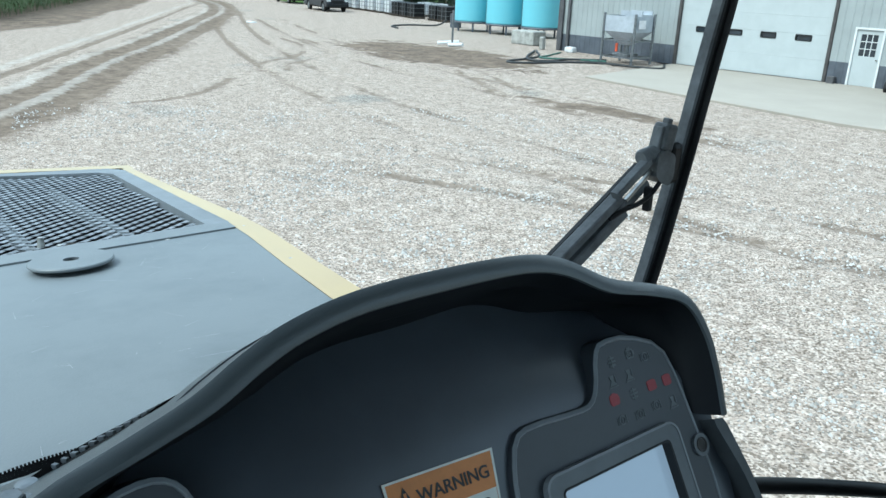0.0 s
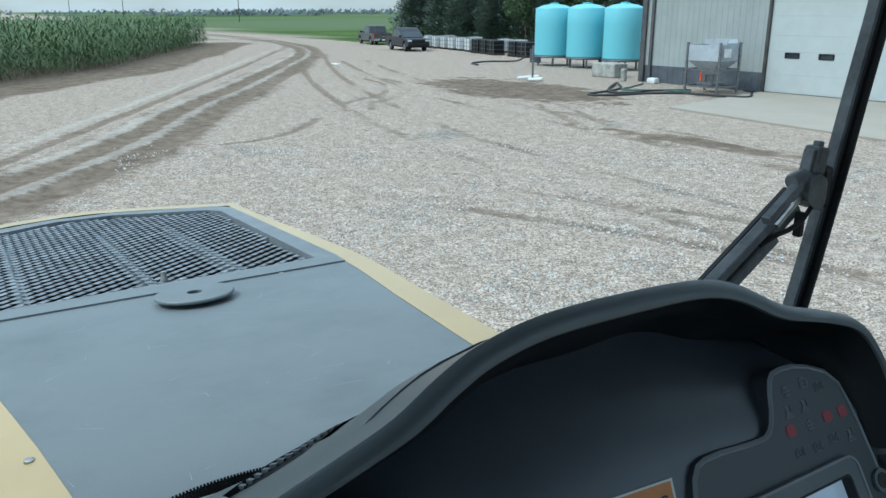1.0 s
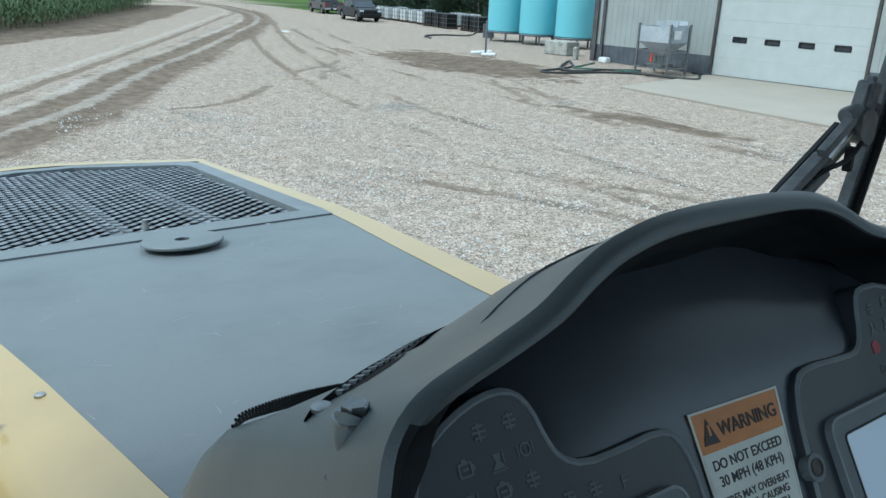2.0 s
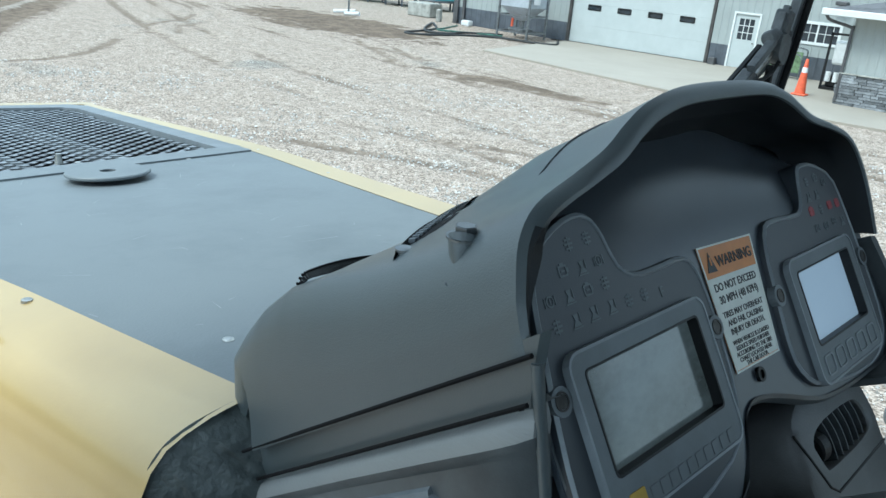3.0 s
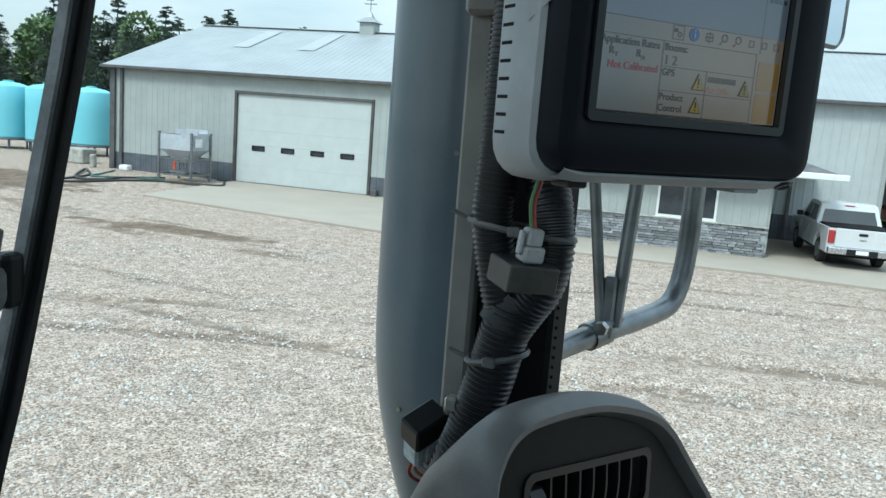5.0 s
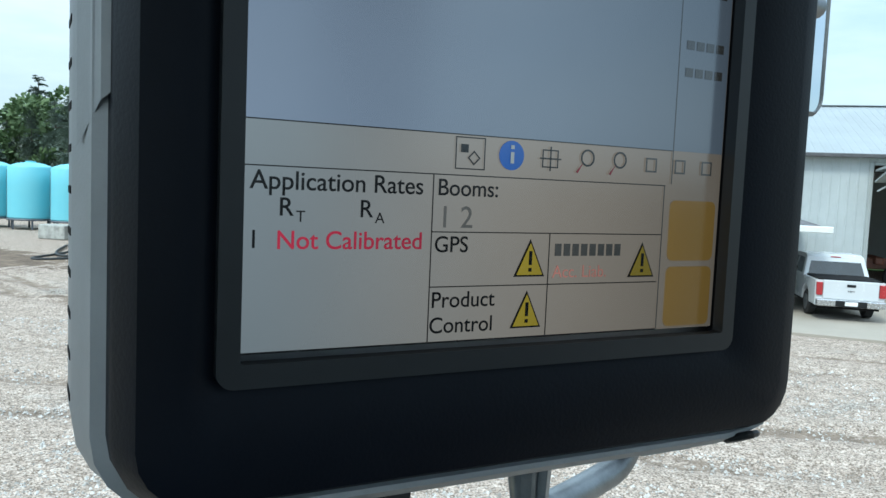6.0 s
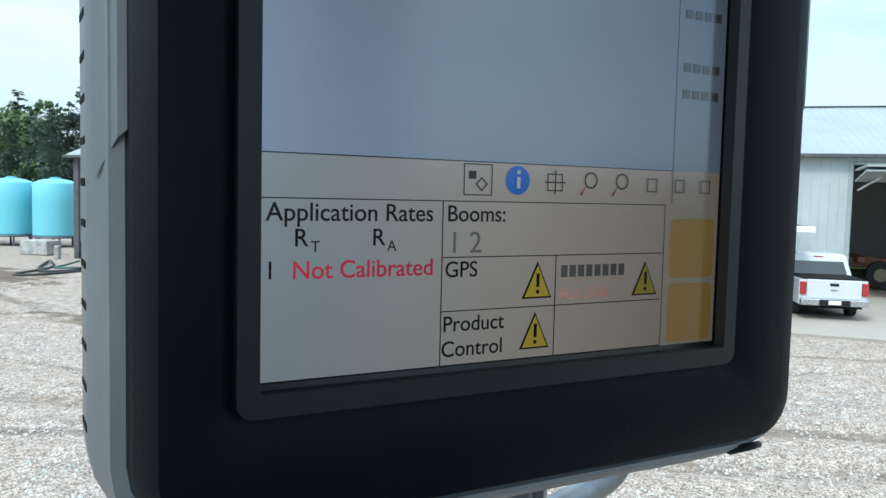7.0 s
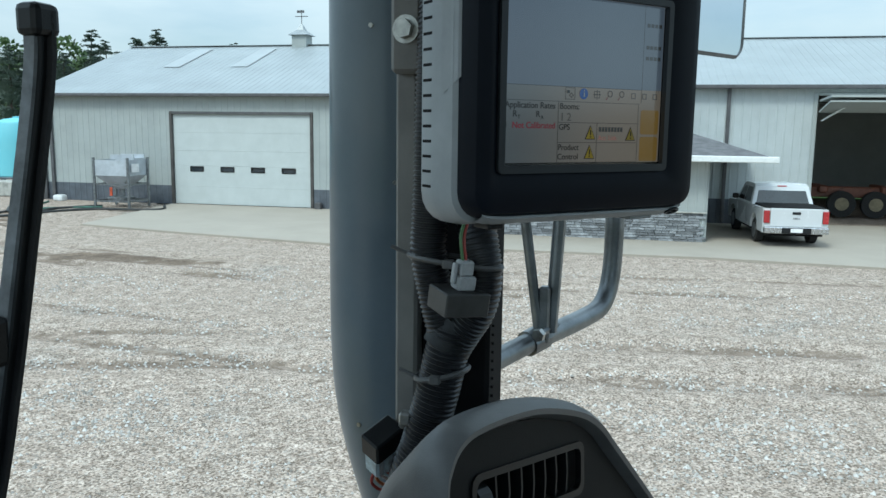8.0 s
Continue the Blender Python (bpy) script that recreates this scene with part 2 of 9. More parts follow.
CORN = material("corn_leaves", (0.105, 0.165, 0.062), 0.6, var=0.3, scale=0.25, other=(0.06, 0.11, 0.042), mid=0.5, soft=0.2)
FARWOOD = material("far_wood", (0.13, 0.165, 0.16), 0.9, var=0.3, scale=0.02)


# ---- helpers for building ----
V = pose(0, 0, 0, 0, 0, 85)          # the machine's own axes: x to its right, y ahead, z up
ROOT = {}


def thing(name, label, category, base=(0, 0, 0), where=None, group="", kind=""):
    """An Empty at the base of a thing; its parts are given in the axes of `where`."""
    ob = new(name)
    ob.empty_display_size = 0.05
    ob.matrix_world = (where or Matrix.Identity(4)) @ Matrix.Translation(base)
    ROOT[ob.name] = Vector(base)
    return tagged(ob, label, category, group, kind)


def mesh_of(name, bm, mat, smooth=False, offset=None):
    me = bpy.data.meshes.new(name)
    if offset is not None:
        bmesh.ops.translate(bm, verts=bm.verts, vec=-offset)
    bmesh.ops.recalc_face_normals(bm, faces=bm.faces)
    bm.to_mesh(me)
    bm.free()
    for mm in (mat if isinstance(mat, (list, tuple)) else [mat]):
        me.materials.append(mm)
    if smooth:
        for p in me.polygons:
            p.use_smooth = True
        me.set_sharp_from_angle(angle=radians(38))
    return me


def part(name, bm, mat, parent, label="", smooth=False):
    """Links a bmesh as one mesh object under a thing or under a part."""
    off = ROOT[parent.name]
    ob = new(name, mesh_of(name, bm, mat, smooth, off))
    ob.parent = parent
    ROOT[ob.name] = off
    return tagged(ob, label)


def solo(name, bm, mat, label, category, base=(0, 0, 0), where=None, group="", kind="", smooth=False):
    """A thing that is one mesh."""
    off = Vector(base)
    ob = new(name, mesh_of(name, bm, mat, smooth, off))
    ob.matrix_world = (where or Matrix.Identity(4)) @ Matrix.Translation(off)
    ROOT[ob.name] = off
    return tagged(ob, label, category, group, kind)


def B():
    return bmesh.new()


def box(bm, x0, x1, y0, y1, z0, z1, bevel=0.0, seg=1, m=None):
    vs = [bm.verts.new(p) for p in ((x0, y0, z0), (x1, y0, z0), (x1, y1, z0), (x0, y1, z0), (x0, y0, z1), (x1, y0, z1), (x1, y1, z1), (x0, y1, z1))]
    fs = [bm.faces.new([vs[i] for i in q]) for q in ((0, 3, 2, 1), (4, 5, 6, 7), (0, 1, 5, 4), (1, 2, 6, 5), (2, 3, 7, 6), (3, 0, 4, 7))]
    if bevel:
        es = list({e for f in fs for e in f.edges})
        r = bmesh.ops.bevel(bm, geom=es, offset=bevel, segments=seg, affect="EDGES", profile=0.5)
        vs = list({v for f in r["faces"] for v in f.verts} | {v for v in vs if v.is_valid})
    if m is not None:
        bmesh.ops.transform(bm, matrix=m, verts=[v for v in vs if v.is_valid])
    return bm


def ring_faces(bm, rings, close=True, caps=(True, True)):
    """Skin between rings of the same number of points."""
    vr = [[bm.verts.new(p) for p in r] for r in rings]
    n = len(vr[0])
    for a, b in zip(vr, vr[1:]):
        for i in range(n if close else n - 1):
            j = (i + 1) % n
            try:
                bm.faces.new((a[i], a[j], b[j], b[i]))
            except ValueError:
                pass
    if close and caps[0]:
        bm.faces.new(vr[0][::-1])
    if close and caps[1]:
        bm.faces.new(vr[-1])
    return vr


def frames_along(pts):
    """A steady pair of cross axes at each point of a line."""
    pts = [Vector(p) for p in pts]
    tang = []
    for i in range(len(pts)):
        a, b = pts[max(i - 1, 0)], pts[min(i + 1, len(pts) - 1)]
        tang.append((b - a).normalized())
    u = tang[0].orthogonal().normalized()
    out = []
    for p, t in zip(pts, tang):
        u = (u - t * u.dot(t)).normalized()
        out.append((p, u, t.cross(u)))
    return out


def tube(bm, pts, r, seg=10, radii=None, flat=1.0, closed=False):
    fr = frames_along(pts)
    rings = []
    for i, (p, u, w) in enumerate(fr):
        rr = radii[i] if radii else r
        rings.append([p + u * (math.cos(2 * math.pi * k / seg) * rr) + w * (math.sin(2 * math.pi * k / seg) * rr * flat) for k in range(seg)])
    if closed:
        rings.append(rings[0])
    ring_faces(bm, rings, caps=(not closed, not closed))
    return bm


def smooth_line(pts, n=8):
    """Catmull-Rom through the points."""
    P = [Vector(p) for p in pts]
    P = [2 * P[0] - P[1]] + P + [2 * P[-1] - P[-2]]
    out = []
    for i in range(1, len(P) - 2):
        a, b, c, d = P[i - 1:i + 3]
        for k in range(n):
            t = k / n
            out.append(0.5 * ((2 * b) + (c - a) * t + (2 * a - 5 * b + 4 * c - d) * t * t + (3 * b - a - 3 * c + d) * t ** 3))
    out.append(P[-2])
    return out


def cyl(bm, p0, p1, r0, r1=None, seg=16):
    return tube(bm, [p0, p1], r0, seg, radii=[r0, r0 if r1 is None else r1])


def prism(bm, poly, o, u, v, depth, lift=0.0):
    """A polygon (pairs along u and v from o) with thickness depth along u x v, starting at lift."""
    o, u, v = Vector(o), Vector(u), Vector(v)
    n = u.cross(v).normalized()
    a = [o + u * x + v * y + n * lift for x, y in poly]
    b = [p + n * depth for p in a]
    ring_faces(bm, [a, b])
    return bm


def round_rect(x0, x1, y0, y1, r, n=4):
    pts = []
    for cx, cy, a0 in ((x1 - r, y1 - r, 0), (x0 + r, y1 - r, 90), (x0 + r, y0 + r, 180), (x1 - r, y0 + r, 270)):
        for k in range(n + 1):
            a = radians(a0 + 90 * k / n)
            pts.append((cx + r * math.cos(a), cy + r * math.sin(a)))
    return pts


def rounded(poly, n=3, k=0.25):
    """Corner cutting of a closed polygon."""
    for _ in range(n):
        out = []
        for (x0, y0), (x1, y1) in zip(poly, poly[1:] + poly[:1]):
            out += [(x0 + (x1 - x0) * k, y0 + (y1 - y0) * k), (x0 + (x1 - x0) * (1 - k), y0 + (y1 - y0) * (1 - k))]
        poly = out
    return poly


def grow(poly, d):
    """A closed polygon pushed outwards by d (counted on its own turning sense)."""
    area = sum(a[0] * b[1] - b[0] * a[1] for a, b in zip(poly, poly[1:] + poly[:1]))
    s = 1 if area > 0 else -1
    out = []
    for i, (x, y) in enumerate(poly):
        (xa, ya), (xb, yb) = poly[i - 1], poly[(i + 1) % len(poly)]
        tx, ty = xb - xa, yb - ya
        k = math.hypot(tx, ty) or 1
        out.append((x + s * ty / k * d, y - s * tx / k * d))
    return out


def star(poly, c, count=64):
    """A closed outline walked at even angles about the spot c."""
    out = []
    for k in range(count):
        a = 2 * math.pi * k / count
        d = Vector((math.cos(a), math.sin(a)))
        best = 0.0
        for p, r in zip(poly, list(poly[1:]) + [poly[0]]):
            p, r = Vector(p[:2]) - c, Vector(r[:2]) - c
            e = r - p
            den = d.x * e.y - d.y * e.x
            if abs(den) < 1e-12:
                continue
            s = (p.x * e.y - p.y * e.x) / den
            w = (p.x * d.y - p.y * d.x) / den
            if s > best and -1e-6 <= w <= 1 + 1e-6:
                best = s
        out.append((c.x + d.x * best, c.y + d.y * best))
    return out


def frame_ring(bm, inner, outer, o, u, v, depth, lift=0.0):
    """A flat ring between two outlines of the same number of points, with thickness."""
    o, u, v = Vector(o), Vector(u), Vector(v)
    n = u.cross(v).normalized()
    at = lambda q, h: [o + u * x + v * y + n * h for x, y in q]
    ring_faces(bm, [at(inner, lift), at(inner, lift + depth), at(outer, lift + depth), at(outer, lift), at(inner, lift)], caps=(False, False))
    return bm


def writing(name, text, mat, parent, o, u, v, size, depth=0.0002, align="LEFT", lift=0.0, bold=0.0):
    """Built-in font, laid on a plane and turned into a mesh part."""
    cu = bpy.data.curves.new(name, "FONT")
    cu.body, cu.size, cu.extrude, cu.align_x, cu.offset = text, size, depth, align, bold
    tmp = bpy.data.objects.new(name, cu)
    scene.collection.objects.link(tmp)
    me = bpy.data.meshes.new_from_object(tmp.evaluated_get(bpy.context.evaluated_depsgraph_get()))
    bpy.data.objects.remove(tmp)
    u, v = Vector(u).normalized(), Vector(v).normalized()
    n = u.cross(v)
    me.transform(Matrix.Translation(Vector(o) + n * lift - ROOT[parent.name]) @ Matrix((u, v, n)).transposed().to_4x4())
    me.materials.clear()
    me.materials.append(mat)
    ob = new(name, me)
    ob.parent = parent
    ROOT[ob.name] = ROOT[parent.name]
    return ob

# ---- ground ----
def seg_dist(px, py, pts):
    """Distance of grid points to a polyline."""
    best = np.full(px.shape, 1e9)
    for (x0, y0), (x1, y1) in zip(pts, pts[1:]):
        dx, dy = x1 - x0, y1 - y0
        t = np.clip(((px - x0) * dx + (py - y0) * dy) / (dx * dx + dy * dy), 0, 1)
        best = np.minimum(best, np.hypot(px - x0 - t * dx, py - y0 - t * dy))
    return best


def line2(pts, n=6):
    return [(p.x, p.y) for p in smooth_line([(x, y, 0) for x, y in pts], n)]


LANE = line2([(-4, -8), (-10, -2.5), (-15, 1.5), (-21, 6.4), (-28.1, 10.8), (-35.8, 16.1), (-47.9, 24.0), (-61, 32.0), (-76, 38), (-100, 43), (-150, 48)])
LANE_FAR = line2([(-6, -7.8), (-13, -2.6), (-20.6, 2.3), (-30, 8.3), (-44, 17.1), (-62.6, 28.4), (-76, 36), (-100, 42), (-150, 47)])
RUTS = [(LANE, (0.15, 1.45)), (LANE_FAR, (0.0,)),
        (line2([(-60, 31), (-47.5, 24.6), (-34, 18.5), (-21.7, 14.0), (-14, 12.2), (-4, 11.2), (6, 12.5)]), (-0.9, 0.9)),
        (line2([(-50, 29), (-38, 24), (-26, 19.8), (-16, 18.2), (-7, 17.4), (5, 18.5), (16, 20)]), (-0.9, 0.9)),
        (line2([(-13, 8.5), (-6, 10.8), (2, 12.0), (12, 13.2)]), (-0.9, 0.9)),
        (line2([(-20.2, 7.6), (-20.4, 8.8), (-21.4, 10.2), (-23.4, 12.0)]), (0.0,)),
        (line2([(-36, 22), (-32.2, 20.8), (-28.6, 18.4), (-26.5, 15.5), (-24.5, 14.2)]), (-0.5, 0.5)),
        (line2([(-22, 21), (-16.7, 18.0), (-13.1, 17.1), (-9, 16.6), (-2, 16.4)]), (-0.4, 0.5))]
MAIN = (LANE, LANE_FAR)
CORN_EDGE = [(-20, -16), (-43.7, 5.6), (-51.7, 12.9), (-85.3, 32.0)]


def shifted(pts, d):
    out = []
    for i, (x, y) in enumerate(pts):
        (xa, ya), (xb, yb) = pts[max(i - 1, 0)], pts[min(i + 1, len(pts) - 1)]
        k = math.hypot(xb - xa, yb - ya)
        out.append((x - (yb - ya) / k * d, y + (xb - xa) / k * d))
    return out


def bumps(x, y, s, seed):
    """Cheap smooth variation from sums of sines."""
    r = np.random.RandomState(seed)
    v = np.zeros_like(x)
    for _ in range(7):
        a, p, k = r.uniform(0, 2 * np.pi), r.uniform(0, 2 * np.pi), r.uniform(0.5, 2.0) / s
        v += np.sin((x * np.cos(a) + y * np.sin(a)) * k * 2 * np.pi + p)
    return v / 7


def ground_material():
    m = bpy.data.materials.new("yard_ground")
    m.use_nodes = True
    n, l = m.node_tree.nodes, m.node_tree.links
    b = n["Principled BSDF"]
    b.inputs["Roughness"].default_value = 0.92
    b.inputs["Specular IOR Level"].default_value = 0.02
    tc = n.new("ShaderNodeTexCoord")
    P = tc.outputs["Object"]

    def noise_(scale, detail=4, rough=0.6):
        t = n.new("ShaderNodeTexNoise")
        t.inputs["Scale"].default_value, t.inputs["Detail"].default_value, t.inputs["Roughness"].default_value = scale, detail, rough
        l.new(P, t.inputs["Vector"])
        return t.outputs["Fac"]

    def ramp_(fac, stops):
        r = n.new("ShaderNodeValToRGB")
        e = r.color_ramp.elements
        while len(e) < len(stops):
            e.new(0.5)
        for k, (pos, col) in zip(e, stops):
            k.position, k.color = pos, (*col, 1)
        l.new(fac, r.inputs["Fac"])
        return r.outputs["Color"]

    def mix_(fac, a, c, kind="MIX"):
        t = n.new("ShaderNodeMix")
        t.data_type, t.blend_type = "RGBA", kind
        for sock, val in (("Factor", fac), ("A", a), ("B", c)):
            if isinstance(val, (int, float)):
                t.inputs[sock].default_value = val
            elif isinstance(val, tuple):
                t.inputs[sock].default_value = (*val, 1)
            else:
                l.new(val, t.inputs[sock])
        return t.outputs["Result"]

    def math_(op, a, c):
        t = n.new("ShaderNodeMath")
        t.operation = op
        t.use_clamp = True
        for k, val in enumerate((a, c)):
            if isinstance(val, (int, float)):
                t.inputs[k].default_value = val
            else:
                l.new(val, t.inputs[k])
        return t.outputs[0]

    def attr_(name):
        a = n.new("ShaderNodeAttribute")
        a.attribute_name = name
        return a.outputs["Fac"]

    vor = n.new("ShaderNodeTexVoronoi")
    vor.inputs["Scale"].default_value = 24
    l.new(P, vor.inputs["Vector"])
    bw = n.new("ShaderNodeRGBToBW")
    l.new(vor.outputs["Color"], bw.inputs["Color"])
    stones = ramp_(bw.outputs[0], [(0.20, (0.14, 0.131, 0.115)), (0.42, (0.26, 0.247, 0.223)), (0.62, (0.41, 0.396, 0.366)), (0.86, (0.80, 0.79, 0.76))])
    vor2 = n.new("ShaderNodeTexVoronoi")
    vor2.inputs["Scale"].default_value = 48
    l.new(P, vor2.inputs["Vector"])
    bw2 = n.new("ShaderNodeRGBToBW")
    l.new(vor2.outputs["Color"], bw2.inputs["Color"])
    chips = ramp_(bw2.outputs[0], [(0.2, (0.155, 0.144, 0.125)), (0.5, (0.315, 0.300, 0.270)), (0.85, (0.68, 0.668, 0.638))])
    stones = mix_(ramp_(noise_(1.1, 5, 0.65), [(0.42, (0, 0, 0)), (0.58, (1, 1, 1))]), chips, stones)
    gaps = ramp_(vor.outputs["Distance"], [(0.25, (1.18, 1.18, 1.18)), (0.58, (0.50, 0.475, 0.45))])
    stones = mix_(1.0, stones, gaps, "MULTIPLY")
    fines = ramp_(noise_(9, 6), [(0.3, (0.325, 0.257, 0.208)), (0.7, (0.50, 0.425, 0.362))])
    fines = mix_(1.0, fines, ramp_(bw2.outputs[0], [(0.25, (0.48, 0.465, 0.445)), (0.5, (0.98, 0.98, 0.98)), (0.8, (1.42, 1.43, 1.44))]), "MULTIPLY")
    patch = math_("ADD", math_("MULTIPLY", noise_(0.22, 5, 0.62), 0.6), math_("MULTIPLY", attr_("dirt"), 0.45))
    patch = math_("ADD", patch, math_("MULTIPLY", noise_(1.4, 6, 0.68), 0.4))
    fine_mask = ramp_(patch, [(0.44, (0.10, 0.10, 0.10)), (0.58, (0.84, 0.84, 0.84))])
    gravel = mix_(fine_mask, stones, fines)
    speck = ramp_(noise_(3.0, 6, 0.7), [(0.35, (0.68, 0.67, 0.65)), (0.65, (1.12, 1.12, 1.12))])
    gravel = mix_(0.8, gravel, speck, "MULTIPLY")
    soil = ramp_(noise_(1.2, 8, 0.7), [(0.35, (0.065, 0.048, 0.036)), (0.65, (0.19, 0.145, 0.108))])
    def ragged(name, scale, amp=0.6):
        """Turns a soft mask into one with broken, crumbling edges."""
        mixed = math_("ADD", math_("MULTIPLY", attr_(name), 1.3 - amp), math_("MULTIPLY", noise_(scale, 6, 0.7), amp))
        return ramp_(mixed, [(0.52, (0, 0, 0)), (0.70, (1, 1, 1))])

    yard = mix_(math_("MULTIPLY", ragged("soil", 1.6), 0.82), gravel, soil)
    rut = ramp_(noise_(2.2, 6, 0.7), [(0.35, (0.11, 0.085, 0.066)), (0.7, (0.27, 0.215, 0.168))])
    yard = mix_(math_("MULTIPLY", ragged("rut", 3.4, 0.75), 0.8), yard, rut)
    pale = ramp_(noise_(3.5, 6, 0.6), [(0.35, (0.36, 0.32, 0.275)), (0.7, (0.54, 0.50, 0.45))])
    yard = mix_(math_("MULTIPLY", ragged("pale", 3.0, 0.8), 0.5), yard, pale)
    grass = ramp_(noise_(0.06, 8, 0.65), [(0.35, (0.05, 0.088, 0.028)), (0.65, (0.105, 0.152, 0.05))])
    far = ramp_(noise_(0.004, 4, 0.5), [(0.42, (0.055, 0.092, 0.04)), (0.5, (0.092, 0.13, 0.052)), (0.6, (0.11, 0.145, 0.078))])
    grass = mix_(attr_("far"), grass, far)
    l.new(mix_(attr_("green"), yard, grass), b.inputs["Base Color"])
    bp = n.new("ShaderNodeBump")
    bp.inputs["Strength"].default_value, bp.inputs["Distance"].default_value = 1.0, 0.03
    hgt = math_("ADD", vor.outputs["Distance"], math_("ADD", math_("MULTIPLY", noise_(60, 3), 0.4), math_("MULTIPLY", noise_(6, 5, 0.6), 0.5)))
    l.new(hgt, bp.inputs["Height"])
    l.new(bp.outputs["Normal"], b.inputs["Normal"])
    return m


def build_ground():
    """One sheet from the yard to the horizon, fine where the machine stands, with wheel ruts pressed in."""
    fx = np.concatenate([-np.geomspace(4000, 92, 26), np.arange(-90, -62, 0.4), np.arange(-62, 16, 0.17), np.arange(16.2, 26, 0.4), np.geomspace(27, 4000, 26)])
    fy = np.concatenate([-np.geomspace(4000, 16, 28), np.arange(-15, -6, 0.4), np.arange(-6, 30, 0.17), np.arange(30.2, 48, 0.4), np.geomspace(49, 4000, 30)])
    X, Y = np.meshgrid(fx, fy)
    rut = np.zeros_like(X)
    Z = np.zeros_like(X)
    for line, offs in RUTS:
        deep = 0.035 if line in MAIN else 0.03
        for o in offs:
            d = seg_dist(X, Y, shifted(line, o)) + 0.07 * bumps(X, Y, 2.5, 3)
            rut = np.maximum(rut, (1.0 if line in MAIN else 0.66) * np.clip(2.2 - d / (0.27 if line is LANE else 0.115), 0, 1))
            Z -= deep * np.exp(-(d / 0.26) ** 2)
            Z += 0.5 * deep * np.exp(-((d - 0.62) / 0.16) ** 2)
    pale = np.zeros_like(X)
    for line, offs in RUTS:
        for o in offs:
            d = seg_dist(X, Y, shifted(line, o + 0.70)) + 0.08 * bumps(X, Y, 2.0, 6)
            pale = np.maximum(pale, (0.95 if line in MAIN else 0.3) * np.clip(2.0 - d / 0.15, 0, 1))
    pale *= np.clip(0.75 + 0.6 * bumps(X, Y, 4, 15), 0, 1)
    breaks = np.clip(0.62 + 1.1 * bumps(X, Y, 5, 17), 0, 1)
    lane = seg_dist(X, Y, LANE)
    rut *= np.where(lane < 4, 1, breaks)
    soil = 0.80 * np.clip(1.25 - seg_dist(X, Y, shifted(LANE, 0.9)) / 2.2, 0, 1) * np.clip(0.8 + 0.8 * bumps(X, Y, 6, 19), 0.3, 1)
    edge = seg_dist(X, Y, CORN_EDGE) + 0.5 * bumps(X, Y, 6, 5)
    soil = np.maximum(soil, np.clip(2.6 - edge / 1.9, 0, 1))
    wet = np.hypot((X + 27.0 + 0.5 * (Y - 23.5)) / 6.5, (Y - 23.8) / 3.4) + 0.30 * bumps(X, Y, 2.5, 8) + 0.35 * bumps(X, Y, 0.9, 14)
    soil = np.maximum(soil, 0.85 * np.clip(1.9 - 1.5 * wet, 0, 1))
    strip = np.hypot((X + 12.8) / 3.6, (Y - 17.7) / 0.7) + 0.4 * bumps(X, Y, 1.5, 9)
    soil = np.maximum(soil, 0.7 * np.clip(1.8 - 1.5 * strip, 0, 1))
    Z += 0.05 * np.clip(1.4 - wet, 0, 1) * bumps(X, Y, 0.9, 12)
    dirt = np.clip(0.56 + 0.75 * bumps(X, Y, 6, 21), 0, 1)
    Z += 0.012 * bumps(X, Y, 1.6, 31) + 0.02 * bumps(X, Y, 7, 33)
    # grass beyond the yard, and fields to the horizon
    right = (Y > 47 + (-79 - X) * 0.13 + 0.5 * bumps(X, Y, 5, 41)) & (X < -72)
    behind = (Y > 46.5) & (X >= -72)
    left = np.zeros_like(X, bool)
    for (x0, y0), (x1, y1) in zip(CORN_EDGE, CORN_EDGE[1:]):
        side = (x1 - x0) * (Y - y0) - (y1 - y0) * (X - x0)
        left |= (side > 0) & (X <= max(x0, x1)) & (X >= min(x0, x1)) & (Y < max(y0, y1))
    left |= (X < -96) & (Y < 38)
    corn_soil = (X < -20) & (Y < 30) & left & (X > -96)
    back = (X > 60) | (Y < -40)
    green = (right | behind | back | ((X < -96) & (Y < 38))).astype(float)
    soil = np.maximum(soil, corn_soil * 0.9)
    green = np.where(corn_soil, 0, green)
    far = ((X < -130) | (Y > 120)).astype(float)
    near = (np.abs(X + 32) < 62) & (np.abs(Y - 16) < 34)
    Z = np.where(near, Z, 0) - np.where((np.hypot(X, Y) < 4), 0.0, 0)
    apron = (X > -20.5) & (X < 30) & (Y > 20.6)
    Z = np.where(apron, np.minimum(Z, 0) - 0.05, Z)
    ny, nx = X.shape
    me = bpy.data.meshes.new("ground")
    verts = np.stack([X, Y, Z], -1).reshape(-1, 3)
    i = (np.arange(ny - 1)[:, None] * nx + np.arange(nx - 1)[None]).ravel()
    faces = np.stack([i, i + 1, i + 1 + nx, i + nx], -1)
    me.from_pydata(verts.tolist(), [], faces.tolist())
    for nm, arr in (("rut", rut), ("soil", soil), ("dirt", dirt), ("green", green), ("far", far), ("pale", pale)):
        me.attributes.new(nm, "FLOAT", "POINT").data.foreach_set("value", np.ascontiguousarray(arr.ravel(), dtype=np.float32))
    me.materials.append(ground_material())
    me.polygons.foreach_set("use_smooth", np.ones(len(me.polygons), bool))
    tagged(new("ground", me), "pale gravel yard with brown wheel ruts and green fields beyond", "ground", kind="structure")


build_ground()


